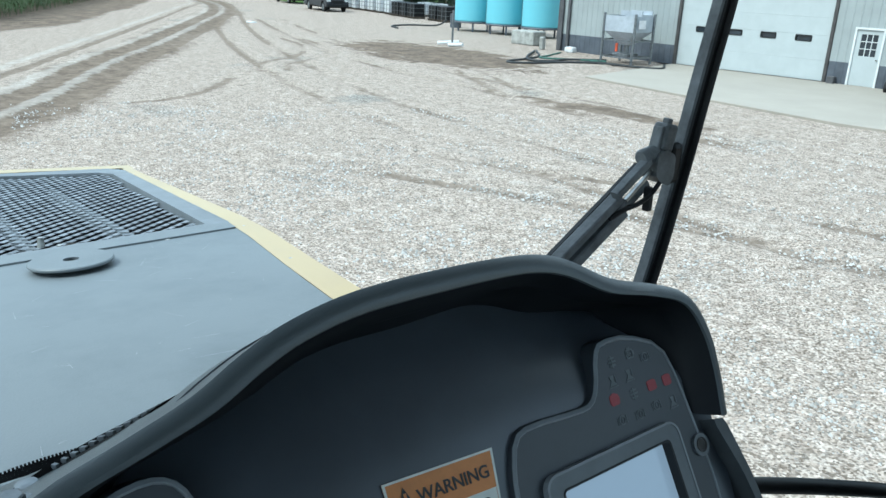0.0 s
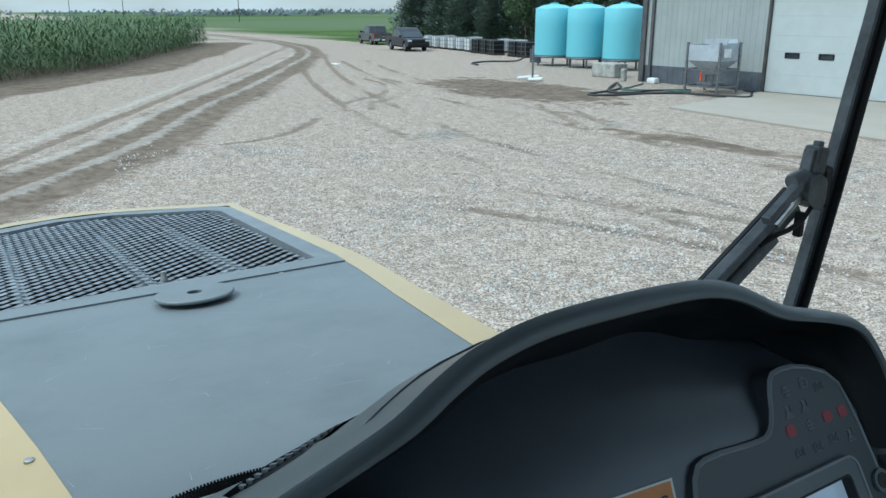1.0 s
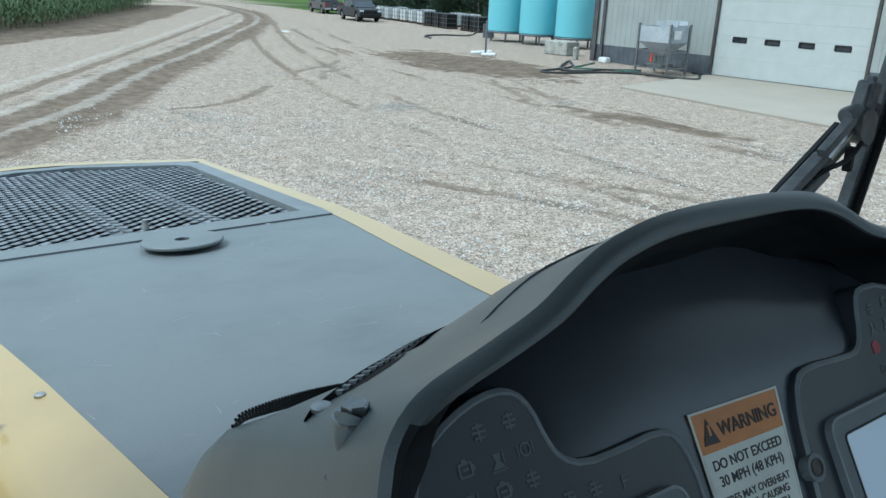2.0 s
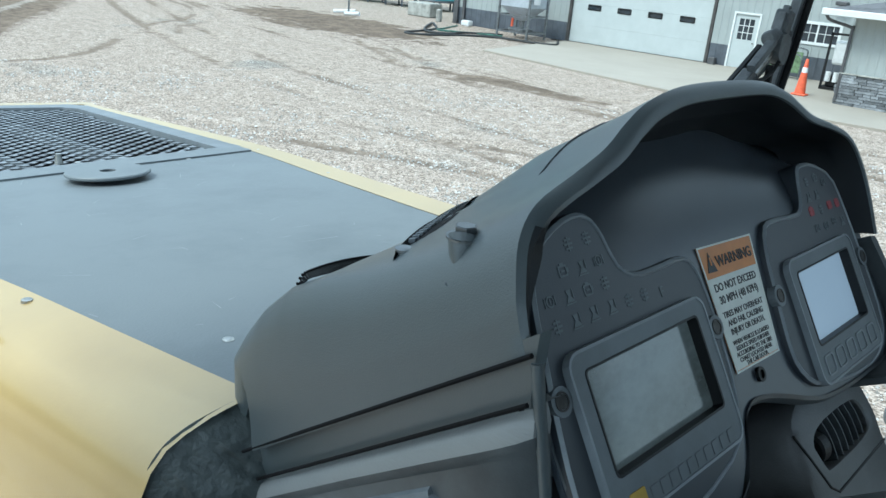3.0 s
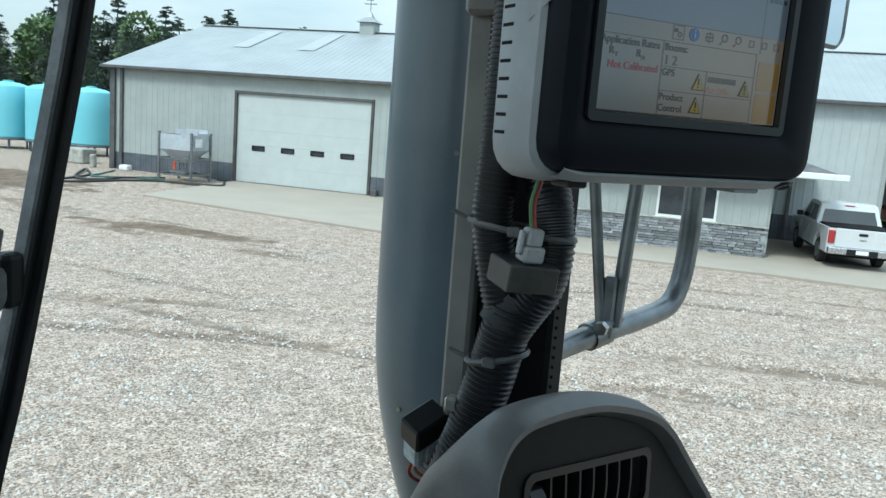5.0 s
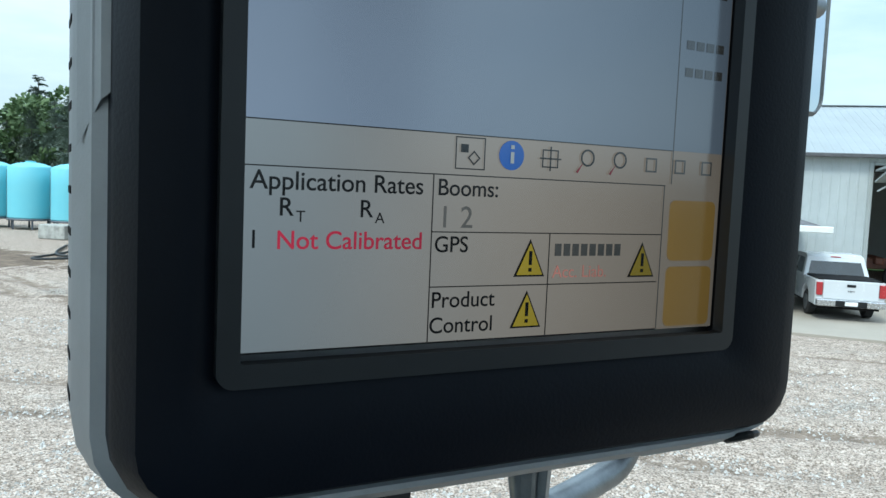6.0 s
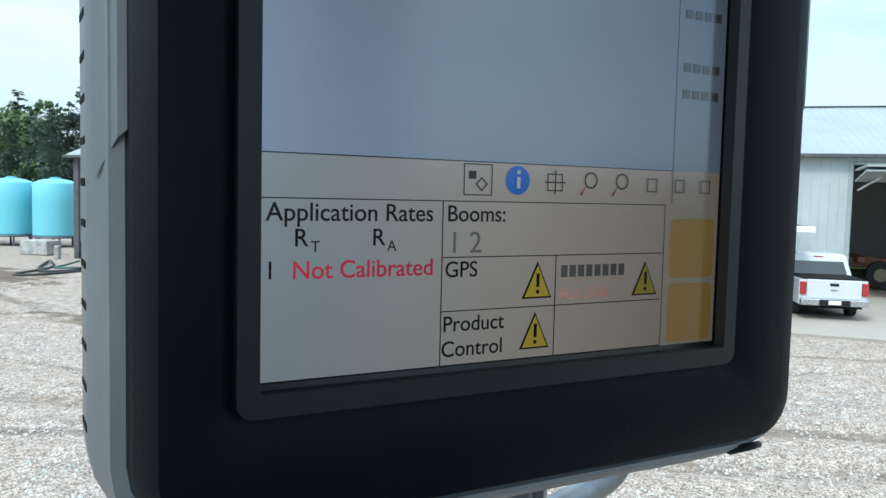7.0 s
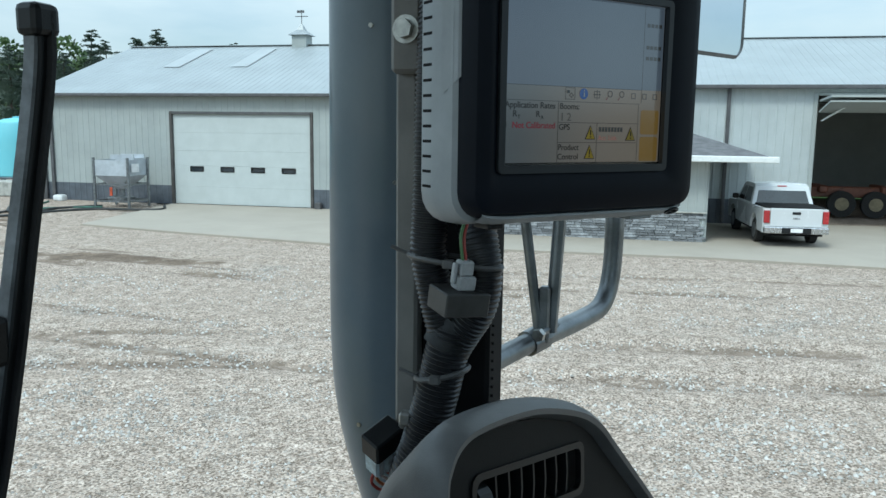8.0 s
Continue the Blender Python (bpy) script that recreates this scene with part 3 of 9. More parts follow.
def build_apron():
    bm = B()
    poly = [(-18.33, 23.65), (-13.4, 22.7), (-8.4, 21.85), (-3, 22.3), (2.4, 22.5), (6.8, 22.1), (26, 20.5), (26, 33), (-12.4, 31.44), (-19.6, 31.44)]
    prism(bm, poly, (0, 0, -0.12), (1, 0, 0), (0, 1, 0), 0.135)
    solo("pavement", bm, CONCRETE, "pale concrete apron in front of the workshop doors", "pavement", kind="structure")


build_apron()


def build_gravel():
    """Loose stones on the nearest stretch of yard."""
    r = np.random.RandomState(4)
    n = 100000
    d = 4.2 + 15 * r.rand(n) ** 1.2
    a = radians(35) + radians(130) * r.rand(n)
    cx, cy = d * np.cos(a) * 1.15, d * np.sin(a)
    keep = bumps(cx, cy, 1.1, 31) + 0.7 * bumps(cx, cy, 4.0, 32) + 0.8 * (r.rand(n) - 0.5) > -0.02     # raked into drifts by wheels
    cx, cy = cx[keep], cy[keep]
    n = len(cx)
    s = 0.008 + 0.022 * r.rand(n) ** 2.0
    ph = r.rand(n) * 6.28
    base = np.array([(1, 0, 0), (0, 1, 0), (-1, 0.2, 0), (-0.1, -1, 0), (0.1, 0.1, 1.05)])
    k = base[None] * (0.7 + 0.6 * r.rand(n, 5, 1)) * s[:, None, None]
    c, w = np.cos(ph)[:, None], np.sin(ph)[:, None]
    x = k[..., 0] * c - k[..., 1] * w + cx[:, None]
    y = k[..., 0] * w + k[..., 1] * c + cy[:, None]
    z = k[..., 2] - 0.004 + 0.0 * x
    v = np.stack([x, y, z], -1).reshape(-1, 3)
    o = np.arange(n)[:, None] * 5
    f = np.concatenate([o + t for t in ([0, 1, 4], [1, 2, 4], [2, 3, 4], [3, 0, 4])]).tolist()
    me = bpy.data.meshes.new("gravel")
    me.from_pydata(v.tolist(), [], f)
    m = bpy.data.materials.new("loose_stone")
    m.use_nodes = True
    nn, l = m.node_tree.nodes, m.node_tree.links
    g = nn.new("ShaderNodeNewGeometry")
    rp = nn.new("ShaderNodeValToRGB")
    rp.color_ramp.elements[0].color, rp.color_ramp.elements[1].color = (0.225, 0.207, 0.182, 1), (0.60, 0.582, 0.553, 1)
    l.new(g.outputs["Random Per Island"], rp.inputs["Fac"])
    l.new(rp.outputs["Color"], nn["Principled BSDF"].inputs["Base Color"])
    nn["Principled BSDF"].inputs["Roughness"].default_value = 0.9
    nn["Principled BSDF"].inputs["Specular IOR Level"].default_value = 0.05
    me.materials.append(m)
    tagged(new("gravel", me), "loose pale crushed stones scattered over the yard", "gravel", kind="stuff")


build_gravel()


# ---- workshop ----
WY = 31.46


def ribs(bm, x0, x1, z0, z1, y, pitch=0.3, out=0.015, axis="x"):
    """Ribbed steel sheet facing -y (or along x for a gable end)."""
    xs = []
    k = math.ceil(x0 / pitch)
    xs.append((x0, 0))
    while k * pitch < x1:
        c = k * pitch
        for dx, h in ((-0.04, 0), (-0.02, out), (0.02, out), (0.04, 0)):
            if x0 < c + dx < x1:
                xs.append((c + dx, h))
        k += 1
    xs.append((x1, 0))
    if axis == "x":
        rows = [[(x, y - h, z) for x, h in xs] for z in (z0, z1)]
    else:
        rows = [[(y - h, x, z) for x, h in xs] for z in (z0, z1)]
    ring_faces(bm, rows, close=False)
    return bm


def gable_roof(parent, x0, x1, y0, yr, ze, zr, over=0.35, name="roof"):
    """Two ribbed slopes with thickness and a ridge cap."""
    for s in (1, -1):
        bm = B()
        ys = y0 - over if s > 0 else 2 * yr - y0 + over
        zs = ze - over * (zr - ze) / (yr - y0)
        k, pts = x0 - over, []
        while k < x1 + over:
            for dx, h in ((0, 0), (0.22, 0), (0.24, 0.013), (0.28, 0.013), (0.30, 0)):
                pts.append((min(k + dx, x1 + over), h))
            k += 0.305
        ring_faces(bm, [[(x, ys, zs + h) for x, h in pts], [(x, yr, zr + h) for x, h in pts]], close=False)
        ring_faces(bm, [[(x0 - over, ys, zs - 0.06), (x1 + over, ys, zs - 0.06)], [(x0 - over, yr, zr - 0.06), (x1 + over, yr, zr - 0.06)]], close=False)
        part(name, bm, ROOF, parent)
    bm = B()
    box(bm, x0 - over, x1 + over, yr - 0.18, yr + 0.18, zr + 0.01, zr + 0.05, 0.015)
    part("ridge_cap", bm, ROOF, parent)


def workshop():
    w = thing("workshop", "white ribbed steel workshop with slate skirt and pale metal roof", "building", (-15, WY, 0), kind="")
    x0, x1, ze = -26.3, -3.2, 4.86
    gx0, gx1, gz = -19.47, -12.99, 3.953
    dx0, dx1, dz = -12.035, -11.10, 2.05
    wx0, wx1, wz0, wz1 = -9.7, -8.12, 1.3, 2.03
    sk = 0.82
    up = B()
    for a, b, z0, z1 in ((x0, gx0 - 0.14, 0, ze), (gx0 - 0.14, gx1 + 0.14, gz + 0.1, ze), (gx1 + 0.14, dx0 - 0.06, 0, ze), (dx0 - 0.06, dx1 + 0.06, dz + 0.06, ze),
                         (dx1 + 0.06, wx0 - 0.05, 0, ze), (wx0 - 0.05, wx1 + 0.05, wz1 + 0.05, ze), (wx0 - 0.05, wx1 + 0.05, 0, wz0 - 0.05), (wx1 + 0.05, x1, 0, ze)):
        if z0 == 0:
            lo = B()
            ribs(lo, a, b, 0, min(sk, z1), WY)
            part("skirting", lo, SKIRT, w, "slate steel skirting")
            if z1 > sk:
                ribs(up, a, b, sk, z1, WY)
        else:
            ribs(up, a, b, z0, z1, WY)
    for y in (WY + 0.16,):
        for a, b, z0, z1 in ((x0, gx0 - 0.14, 0, ze), (gx1 + 0.14, dx0 - 0.06, 0, ze), (dx1 + 0.06, wx0 - 0.05, 0, ze), (wx1 + 0.05, x1, 0, ze), (gx0 - 0.14, gx1 + 0.14, gz + 0.1, ze)):
            ring_faces(up, [[(a, y, z0), (b, y, z0)], [(a, y, z1), (b, y, z1)]], close=False)
    part("wall", up, WALL_W, w)
    side = B()
    ribs(side, WY, 2 * 39.2 - WY, 0.0, ze, x0, axis="y")
    ring_faces(side, [[(x0, WY, ze), (x0, 39.2, 7.62), (x0, 2 * 39.2 - WY, ze)], [(x0 + 0.1, WY, ze), (x0 + 0.1, 39.2, 7.62), (x0 + 0.1, 2 * 39.2 - WY, ze)]])
    ribs(side, WY, 2 * 39.2 - WY, 0.0, ze, x1, axis="y")
    box(side, x0, x1, 2 * 39.2 - WY, 2 * 39.2 - WY + 0.15, 0, ze)
    part("wall", side, WALL_W, w)
    gable_roof(w, x0, x1 + 0.0, WY, 39.2, 4.93, 7.66, 0.3)
    for sx in (-22.2, -18.6, -13.2, -8.0):
        bm = B()
        k = (7.66 - 4.93) / (39.2 - WY)
        ya, yb = 35.2, 38.6
        ring_faces(bm, [[(sx, ya, 4.93 + k * (ya - WY) + 0.035), (sx + 0.9, ya, 4.93 + k * (ya - WY) + 0.035)],
                        [(sx, yb, 4.93 + k * (yb - WY) + 0.035), (sx + 0.9, yb, 4.93 + k * (yb - WY) + 0.035)]], close=False)
        part("skylight", bm, SKYLIGHT, w, "translucent skylight sheet")
    bm = B()
    box(bm, x0 - 0.32, x1 + 0.3, WY - 0.42, WY - 0.29, 4.70, 4.84, 0.02)
    part("gutter", bm, TRIM, w, "dark rain gutter")
    for px in (-26.05, -25.62):
        bm = B()
        box(bm, px - 0.075, px + 0.075, WY - 0.13, WY - 0.03, 0.05, 4.72, 0.012)
        part("downspout", bm, TRIM, w, "dark downspout")
    bm = B()
    box(bm, x0 - 0.03, x0 + 0.12, WY - 0.035, WY + 0.08, 0, 4.9, 0.01)
    part("corner_trim", bm, TRIM, w)
    bm = B()
    box(bm, gx0 - 0.13, gx0, WY - 0.05, WY + 0.16, 0.0, gz + 0.12, 0.01)
    part("door_jamb", bm, TRIM_BROWN, w)
    bm = B()
    box(bm, gx1, gx1 + 0.13, WY - 0.05, WY + 0.16, 0.0, gz + 0.12, 0.01)
    part("door_jamb", bm, TRIM_BROWN, w)
    bm = B()
    box(bm, gx0, gx1, WY - 0.05, WY + 0.16, gz, gz + 0.12, 0.01)
    part("door_header", bm, TRIM, w)
    # sectional overhead door
    door = B()
    box(door, gx0, gx1, WY + 0.11, WY + 0.13, 0.02, gz)
    gd = part("overhead_door", door, DOOR_W, w, "white sectional overhead door")
    hs = gz / 5
    for i in range(5):
        bm = B()
        za, zb = (0.03 if i == 0 else 1.7225 if i == 2 else i * hs + 0.0025), (1.72 if i == 1 else (i + 1) * hs)
        if i == 1:
            wins = [(-18.366, -16.897, -15.45, -14.014)][0]
            xs = [gx0] + [q for c in wins for q in (c - 0.31, c + 0.31)] + [gx1]
            zc = 1.575
            for a, b in zip(xs[::2], xs[1::2]):
                st = B()
                box(st, a, b, WY + 0.06, WY + 0.108, zc - 0.1, zc + 0.1)
                part("door_stile", st, DOOR_W, gd)
            st = B()
            box(st, gx0, gx1, WY + 0.06, WY + 0.108, za, zc - 0.1)
            part("door_rail", st, DOOR_W, gd)
            box(bm, gx0, gx1, WY + 0.06, WY + 0.108, zc + 0.1, zb)
        else:
            box(bm, gx0, gx1, WY + 0.06, WY + 0.108, za, zb, 0.004)
        part("door_section", bm, DOOR_W, gd)
    for c in (-18.366, -16.897, -15.45, -14.014):
        bm = B()
        frame_ring(bm, round_rect(c - 0.28, c + 0.28, 1.49, 1.66, 0.03), round_rect(c - 0.33, c + 0.33, 1.455, 1.695, 0.04), (0, WY + 0.06, 0), (1, 0, 0), (0, 0, 1), 0.02)
        part("window_frame", bm, BLACK, gd)
        bm = B()
        box(bm, c - 0.28, c + 0.28, WY + 0.085, WY + 0.095, 1.49, 1.66)
        part("pane", bm, WINDOW_DARK, gd, "dark oblong pane")
    # entrance door with nine panes
    bm = B()
    for a, b, z0, z1 in ((dx0, dx0 + 0.17, 0.02, dz), (dx1 - 0.17, dx1, 0.02, dz), (dx0 + 0.17, dx1 - 0.17, 0.02, 1.1), (dx0 + 0.17, dx1 - 0.17, 1.88, dz)):
        box(bm, a, b, WY + 0.02, WY + 0.07, z0, z1)
    wd = part("entrance_door", bm, DOOR_W, w, "white entrance door with nine-pane window")
    bm = B()
    frame_ring(bm, [(dx0, 0), (dx1, 0), (dx1, dz), (dx0, dz)], [(dx0 - 0.07, 0), (dx1 + 0.07, 0), (dx1 + 0.07, dz + 0.07), (dx0 - 0.07, dz + 0.07)], (0, WY + 0.08, 0), (1, 0, 0), (0, 0, 1), 0.12)
    part("door_frame", bm, FRAME_W, wd)
    bm = B()
    for k in range(1, 3):
        x = dx0 + 0.17 + (dx1 - dx0 - 0.34) * k / 3
        box(bm, x - 0.012, x + 0.012, WY + 0.025, WY + 0.05, 1.1, 1.88)
        z = 1.1 + 0.78 * k / 3
        box(bm, dx0 + 0.17, dx1 - 0.17, WY + 0.027, WY + 0.048, z - 0.012, z + 0.012)
    part("glazing_bar", bm, FRAME_W, wd)
    bm = B()
    box(bm, dx0 + 0.17, dx1 - 0.17, WY + 0.05, WY + 0.06, 1.1, 1.88)
    part("pane", bm, WINDOW_DARK, wd)
    bm = B()
    cyl(bm, (dx1 - 0.08, WY - 0.05, 1.0), (dx1 - 0.08, WY + 0.02, 1.0), 0.03)
    part("door_knob", bm, CHROME, wd)
    # sliding window
    bm = B()
    frame_ring(bm, [(wx0 + 0.05, wz0 + 0.05), (wx1 - 0.05, wz0 + 0.05), (wx1 - 0.05, wz1 - 0.05), (wx0 + 0.05, wz1 - 0.05)],
               [(wx0 - 0.05, wz0 - 0.05), (wx1 + 0.05, wz0 - 0.05), (wx1 + 0.05, wz1 + 0.05), (wx0 - 0.05, wz1 + 0.05)], (0, WY + 0.08, 0), (1, 0, 0), (0, 0, 1), 0.12)
    box(bm, -8.94, -8.88, WY - 0.03, WY + 0.03, wz0, wz1)
    for k in range(1, 3):
        for a, b in ((wx0, -8.94), (-8.88, wx1)):
            x = a + (b - a) * k / 3
            box(bm, x - 0.01, x + 0.01, WY + 0.0, WY + 0.02, wz0, wz1)
    box(bm, wx0, wx1, WY + 0.002, WY + 0.018, 1.655, 1.675)
    sw = part("window", bm, FRAME_W, w, "white sliding window with grid")
    bm = B()
    box(bm, wx0, wx1, WY + 0.02, WY + 0.03, wz0, wz1)
    part("pane", bm, WINDOW_DARK, sw)
    # cupola with weather vane
    cx, cy = -16.6, 39.2
    bm = B()
    box(bm, cx - 0.4, cx + 0.4, cy - 0.4, cy + 0.4, 7.5, 8.15, 0.02)
    cu = part("cupola", bm, WALL_W, w, "small white cupola on the ridge")
    bm = B()
    ring_faces(bm, [[(cx + a * 0.55, cy + b * 0.55, 8.15) for a, b in ((-1, -1), (1, -1), (1, 1), (-1, 1))], [(cx + a * 0.2, cy + b * 0.2, 8.42) for a, b in ((-1, -1), (1, -1), (1, 1), (-1, 1))],
                    [(cx + a * 0.03, cy + b * 0.03, 8.75) for a, b in ((-1, -1), (1, -1), (1, 1), (-1, 1))]])
    part("cupola_roof", bm, ROOF, cu)
    bm = B()
    cyl(bm, (cx, cy, 8.7), (cx, cy, 9.45), 0.02, seg=6)
    box(bm, cx - 0.35, cx + 0.35, cy - 0.01, cy + 0.01, 9.1, 9.14)
    box(bm, cx - 0.25, cx + 0.15, cy - 0.012, cy + 0.012, 9.3, 9.42)
    part("weather_vane", bm, TRIM, cu)


workshop()


def office():
    o = thing("office_annex", "low white office annex with grey ledge-stone base and shingle roof", "building", (-2, 25.7, 0))
    x0, x1, y0, h = -6.3, 2.55, 25.7, 2.56
    wins = ((-4.7, -3.3), (-0.75, 1.06))
    bm = B()
    xs = [x0] + [q for w in wins for q in w] + [x1]
    for a, b in zip(xs[::2], xs[1::2]):
        ribs(bm, a, b, 0.0, h, y0, pitch=0.25, out=0.012)
    for a, b in wins:
        ribs(bm, a, b, 0.0, 0.97, y0, pitch=0.25, out=0.012)
        ribs(bm, a, b, 2.09, h, y0, pitch=0.25, out=0.012)
    part("wall", bm, WALL_W, o)
    for x in (x0, x1):
        bm = B()
        box(bm, x - 0.06, x + 0.06, y0 + 0.03, WY - 0.05, 0, h)
        part("end_wall", bm, WALL_W, o)
    bm = B()
    box(bm, x0 + 0.07, x1 - 0.07, y0 + 0.5, y0 + 0.56, 0, h)
    part("inner_wall", bm, WALL_W, o)
    for a, b in wins:
        bm = B()
        mid = (a + b) / 2
        for p, q in ((a, mid), (mid, b)):
            frame_ring(bm, [(p + 0.07, 1.04), (q - 0.07, 1.04), (q - 0.07, 2.02), (p + 0.07, 2.02)], [(p, 0.97), (q, 0.97), (q, 2.09), (p, 2.09)], (0, y0 + 0.06, 0), (1, 0, 0), (0, 0, 1), 0.1)
        wn = part("window", bm, FRAME_W, o, "white double window")
        for p, q in ((a, mid), (mid, b)):
            bm = B()
            box(bm, p + 0.07, q - 0.07, y0 + 0.03, y0 + 0.04, 1.04, 2.02)
            part("pane", bm, WINDOW_DARK, wn)
        bm = B()
        box(bm, a - 0.06, b + 0.06, y0 - 0.09, y0 - 0.03, 0.90, 0.965, 0.008)
        part("sill", bm, FRAME_W, wn)
    # hipped roof with soffit and fascia, carried out over the porch
    ex0, ex1, ey, ez = -7.1, 4.44, 25.0, 2.56
    bm = B()
    ring_faces(bm, [[(ex0, ey, ez + 0.16), (ex1, ey, ez + 0.1), (ex1, WY - 0.06, ez + 0.1), (ex0, WY - 0.06, ez + 0.16)],
                    [(-3.6, WY - 1.2, 3.62), (1.6, WY - 1.2, 3.62), (1.6, WY - 0.06, 3.62), (-3.6, WY - 0.06, 3.62)]], caps=(False, True))
    part("roof", bm, SHINGLE, o)
    bm = B()
    box(bm, ex0 + 0.02, ex1 - 0.02, ey + 0.02, WY - 0.08, ez, ez + 0.03)
    part("soffit", bm, FRAME_W, o)
    bm = B()
    box(bm, ex0 - 0.04, ex1 + 0.04, ey - 0.06, ey, ez - 0.02, ez + 0.17, 0.02)
    box(bm, ex0 - 0.06, ex0, ey, WY - 0.08, ez - 0.02, ez + 0.17, 0.02)
    box(bm, ex1, ex1 + 0.05, ey, WY - 0.08, ez - 0.02, ez + 0.13, 0.02)
    part("fascia", bm, FRAME_W, o, "white fascia board")
    bm = B()
    tube(bm, smooth_line([(-7.0, 25.0, 2.55), (-6.9, 25.2, 2.4), (-6.4, 25.6, 2.25), (-6.36, 25.62, 2.1), (-6.36, 25.62, 0.1)], 4), 0.045, 6)
    part("downspout", bm, TRIM, o)
    return o


ANNEX = office()


def machine_shed():
    s = thing("machine_shed", "tall pale steel machine shed with its wide door open", "building", (8, WY, 0))
    x0, x1, ze, yr, zr = -3.0, 34.0, 5.16, 39.3, 7.72
    ox0, ox1, oz = 6.78, 19.0, 4.80
    bm = B()
    ribs(bm, x0, ox0, 0, ze, WY)
    ribs(bm, ox0, ox1, oz, ze, WY)
    ribs(bm, ox1, x1, 0, ze, WY)
    part("wall", bm, WALL_W2, s)
    bm = B()
    y2 = 2 * yr - WY
    ring_faces(bm, [[(x0, WY, 0), (x0, y2, 0), (x1, y2, 0), (x1, WY, 0)], [(x0, WY, ze), (x0, y2, ze), (x1, y2, ze), (x1, WY, ze)]], close=False)
    ring_faces(bm, [[(ox0 - 0.4, WY + 0.2, 0), (ox0 - 0.4, y2 - 0.3, 0)], [(ox0 - 0.4, WY + 0.2, ze), (ox0 - 0.4, y2 - 0.3, ze)]], close=False)
    part("wall", bm, WALL_W2, s)
    bm = B()
    box(bm, x0, x1, WY + 0.05, y2, ze - 0.05, ze)
    part("ceiling", bm, BARK, s)
    gable_roof(s, x0, x1, WY, yr, ze + 0.08, zr, 0.3)
    bm = B()
    box(bm, x0 - 0.3, x1 + 0.3, WY - 0.42, WY - 0.3, ze - 0.12, ze + 0.02, 0.02)
    part("gutter", bm, TRIM, s, "dark rain gutter")
    bm = B()
    box(bm, 3.64, 3.76, WY - 0.13, WY - 0.03, 0.05, ze - 0.1, 0.012)
    part("downspout", bm, TRIM, s)
    bm = B()
    ribs(bm, 2.6, 4.1, 0.0, 0.95, WY - 0.03, pitch=0.25)
    part("skirting", bm, SKIRT, s, "slate steel skirting")
    bm = B()
    box(bm, ox0 - 0.16, ox0, WY - 0.06, WY + 0.12, 0, oz + 0.1, 0.02)
    box(bm, ox0, ox1, WY - 0.06, WY + 0.12, oz, oz + 0.12, 0.02)
    part("door_frame", bm, WALL_W, s)
    # bifold door folded up and out
    bm = B()
    prism(bm, [(0, 0), (12.1, 0), (12.1, 1.7), (0, 1.7)], (ox0 + 0.02, WY - 0.15, oz - 0.15), (1, 0, 0), Vector((0, -1, 0.06)).normalized(), 0.08)
    prism(bm, [(0, 0), (12.1, 0), (12.1, 1.65), (0, 1.65)], (ox0 + 0.02, WY - 0.15, oz - 0.55), (1, 0, 0), Vector((0, -1, 0.2)).normalized(), 0.06)
    part("folded_door", bm, WALL_W, s, "white bifold door folded up")
    bm = B()
    cyl(bm, (ox0 + 0.15, WY - 0.1, 3.9), (ox0 + 1.0, WY - 1.35, 4.62), 0.035, seg=6)
    part("door_strut", bm, FRAME_W, s)
    for lx in (8.5, 11.0):
        bm = B()
        box(bm, lx, lx + 1.2, 34, 34.2, 4.9, 4.97)
        part("strip_light", bm, material("lamp_tube", (0.8, 0.8, 0.8), emit=(1, 0.97, 0.9), power=4.0), s, "lit strip lamp under the ceiling")


machine_shed()


def shed_machine():
    t = thing("tillage_implement", "dusty orange farm implement parked inside the shed", "farm machine", (9.2, 36.5, 0))
    bm = B()
    box(bm, 7.6, 11.2, 36.0, 36.4, 0.8, 1.25, 0.05)
    box(bm, 8.0, 8.35, 35.7, 37.6, 1.0, 1.3, 0.05)
    box(bm, 10.4, 10.75, 35.7, 37.6, 1.0, 1.3, 0.05)
    part("frame", bm, MACHINE_O, t)
    for x in (8.9, 10.2):
        bm = B()
        cyl(bm, (x, 35.6, 0.55), (x, 35.9, 0.55), 0.55, seg=20)
        part("wheel", bm, TYRE, t)
        bm = B()
        cyl(bm, (x, 35.57, 0.55), (x, 35.62, 0.55), 0.27, seg=16)
        part("rim", bm, material("rim_yellow", (0.24, 0.20, 0.12), 0.5), t)
    tr = thing("tractor", "dark tractor standing at the back of the shed", "tractor", (13.5, 37, 0))
    bm = B()
    box(bm, 12.6, 14.6, 36.5, 40, 0.9, 2.1, 0.15, 2)
    part("body", bm, material("tractor_paint", (0.05, 0.07, 0.06), 0.4), tr)
    bm = B()
    box(bm, 12.7, 14.5, 37.6, 39.3, 2.1, 3.3, 0.12, 2)
    part("cab", bm, CARGLASS, tr)
    for x in (12.3, 14.9):
        bm = B()
        cyl(bm, (x - 0.3, 38.9, 0.95), (x + 0.3, 38.9, 0.95), 0.95, seg=24)
        part("wheel", bm, TYRE, tr)


shed_machine()


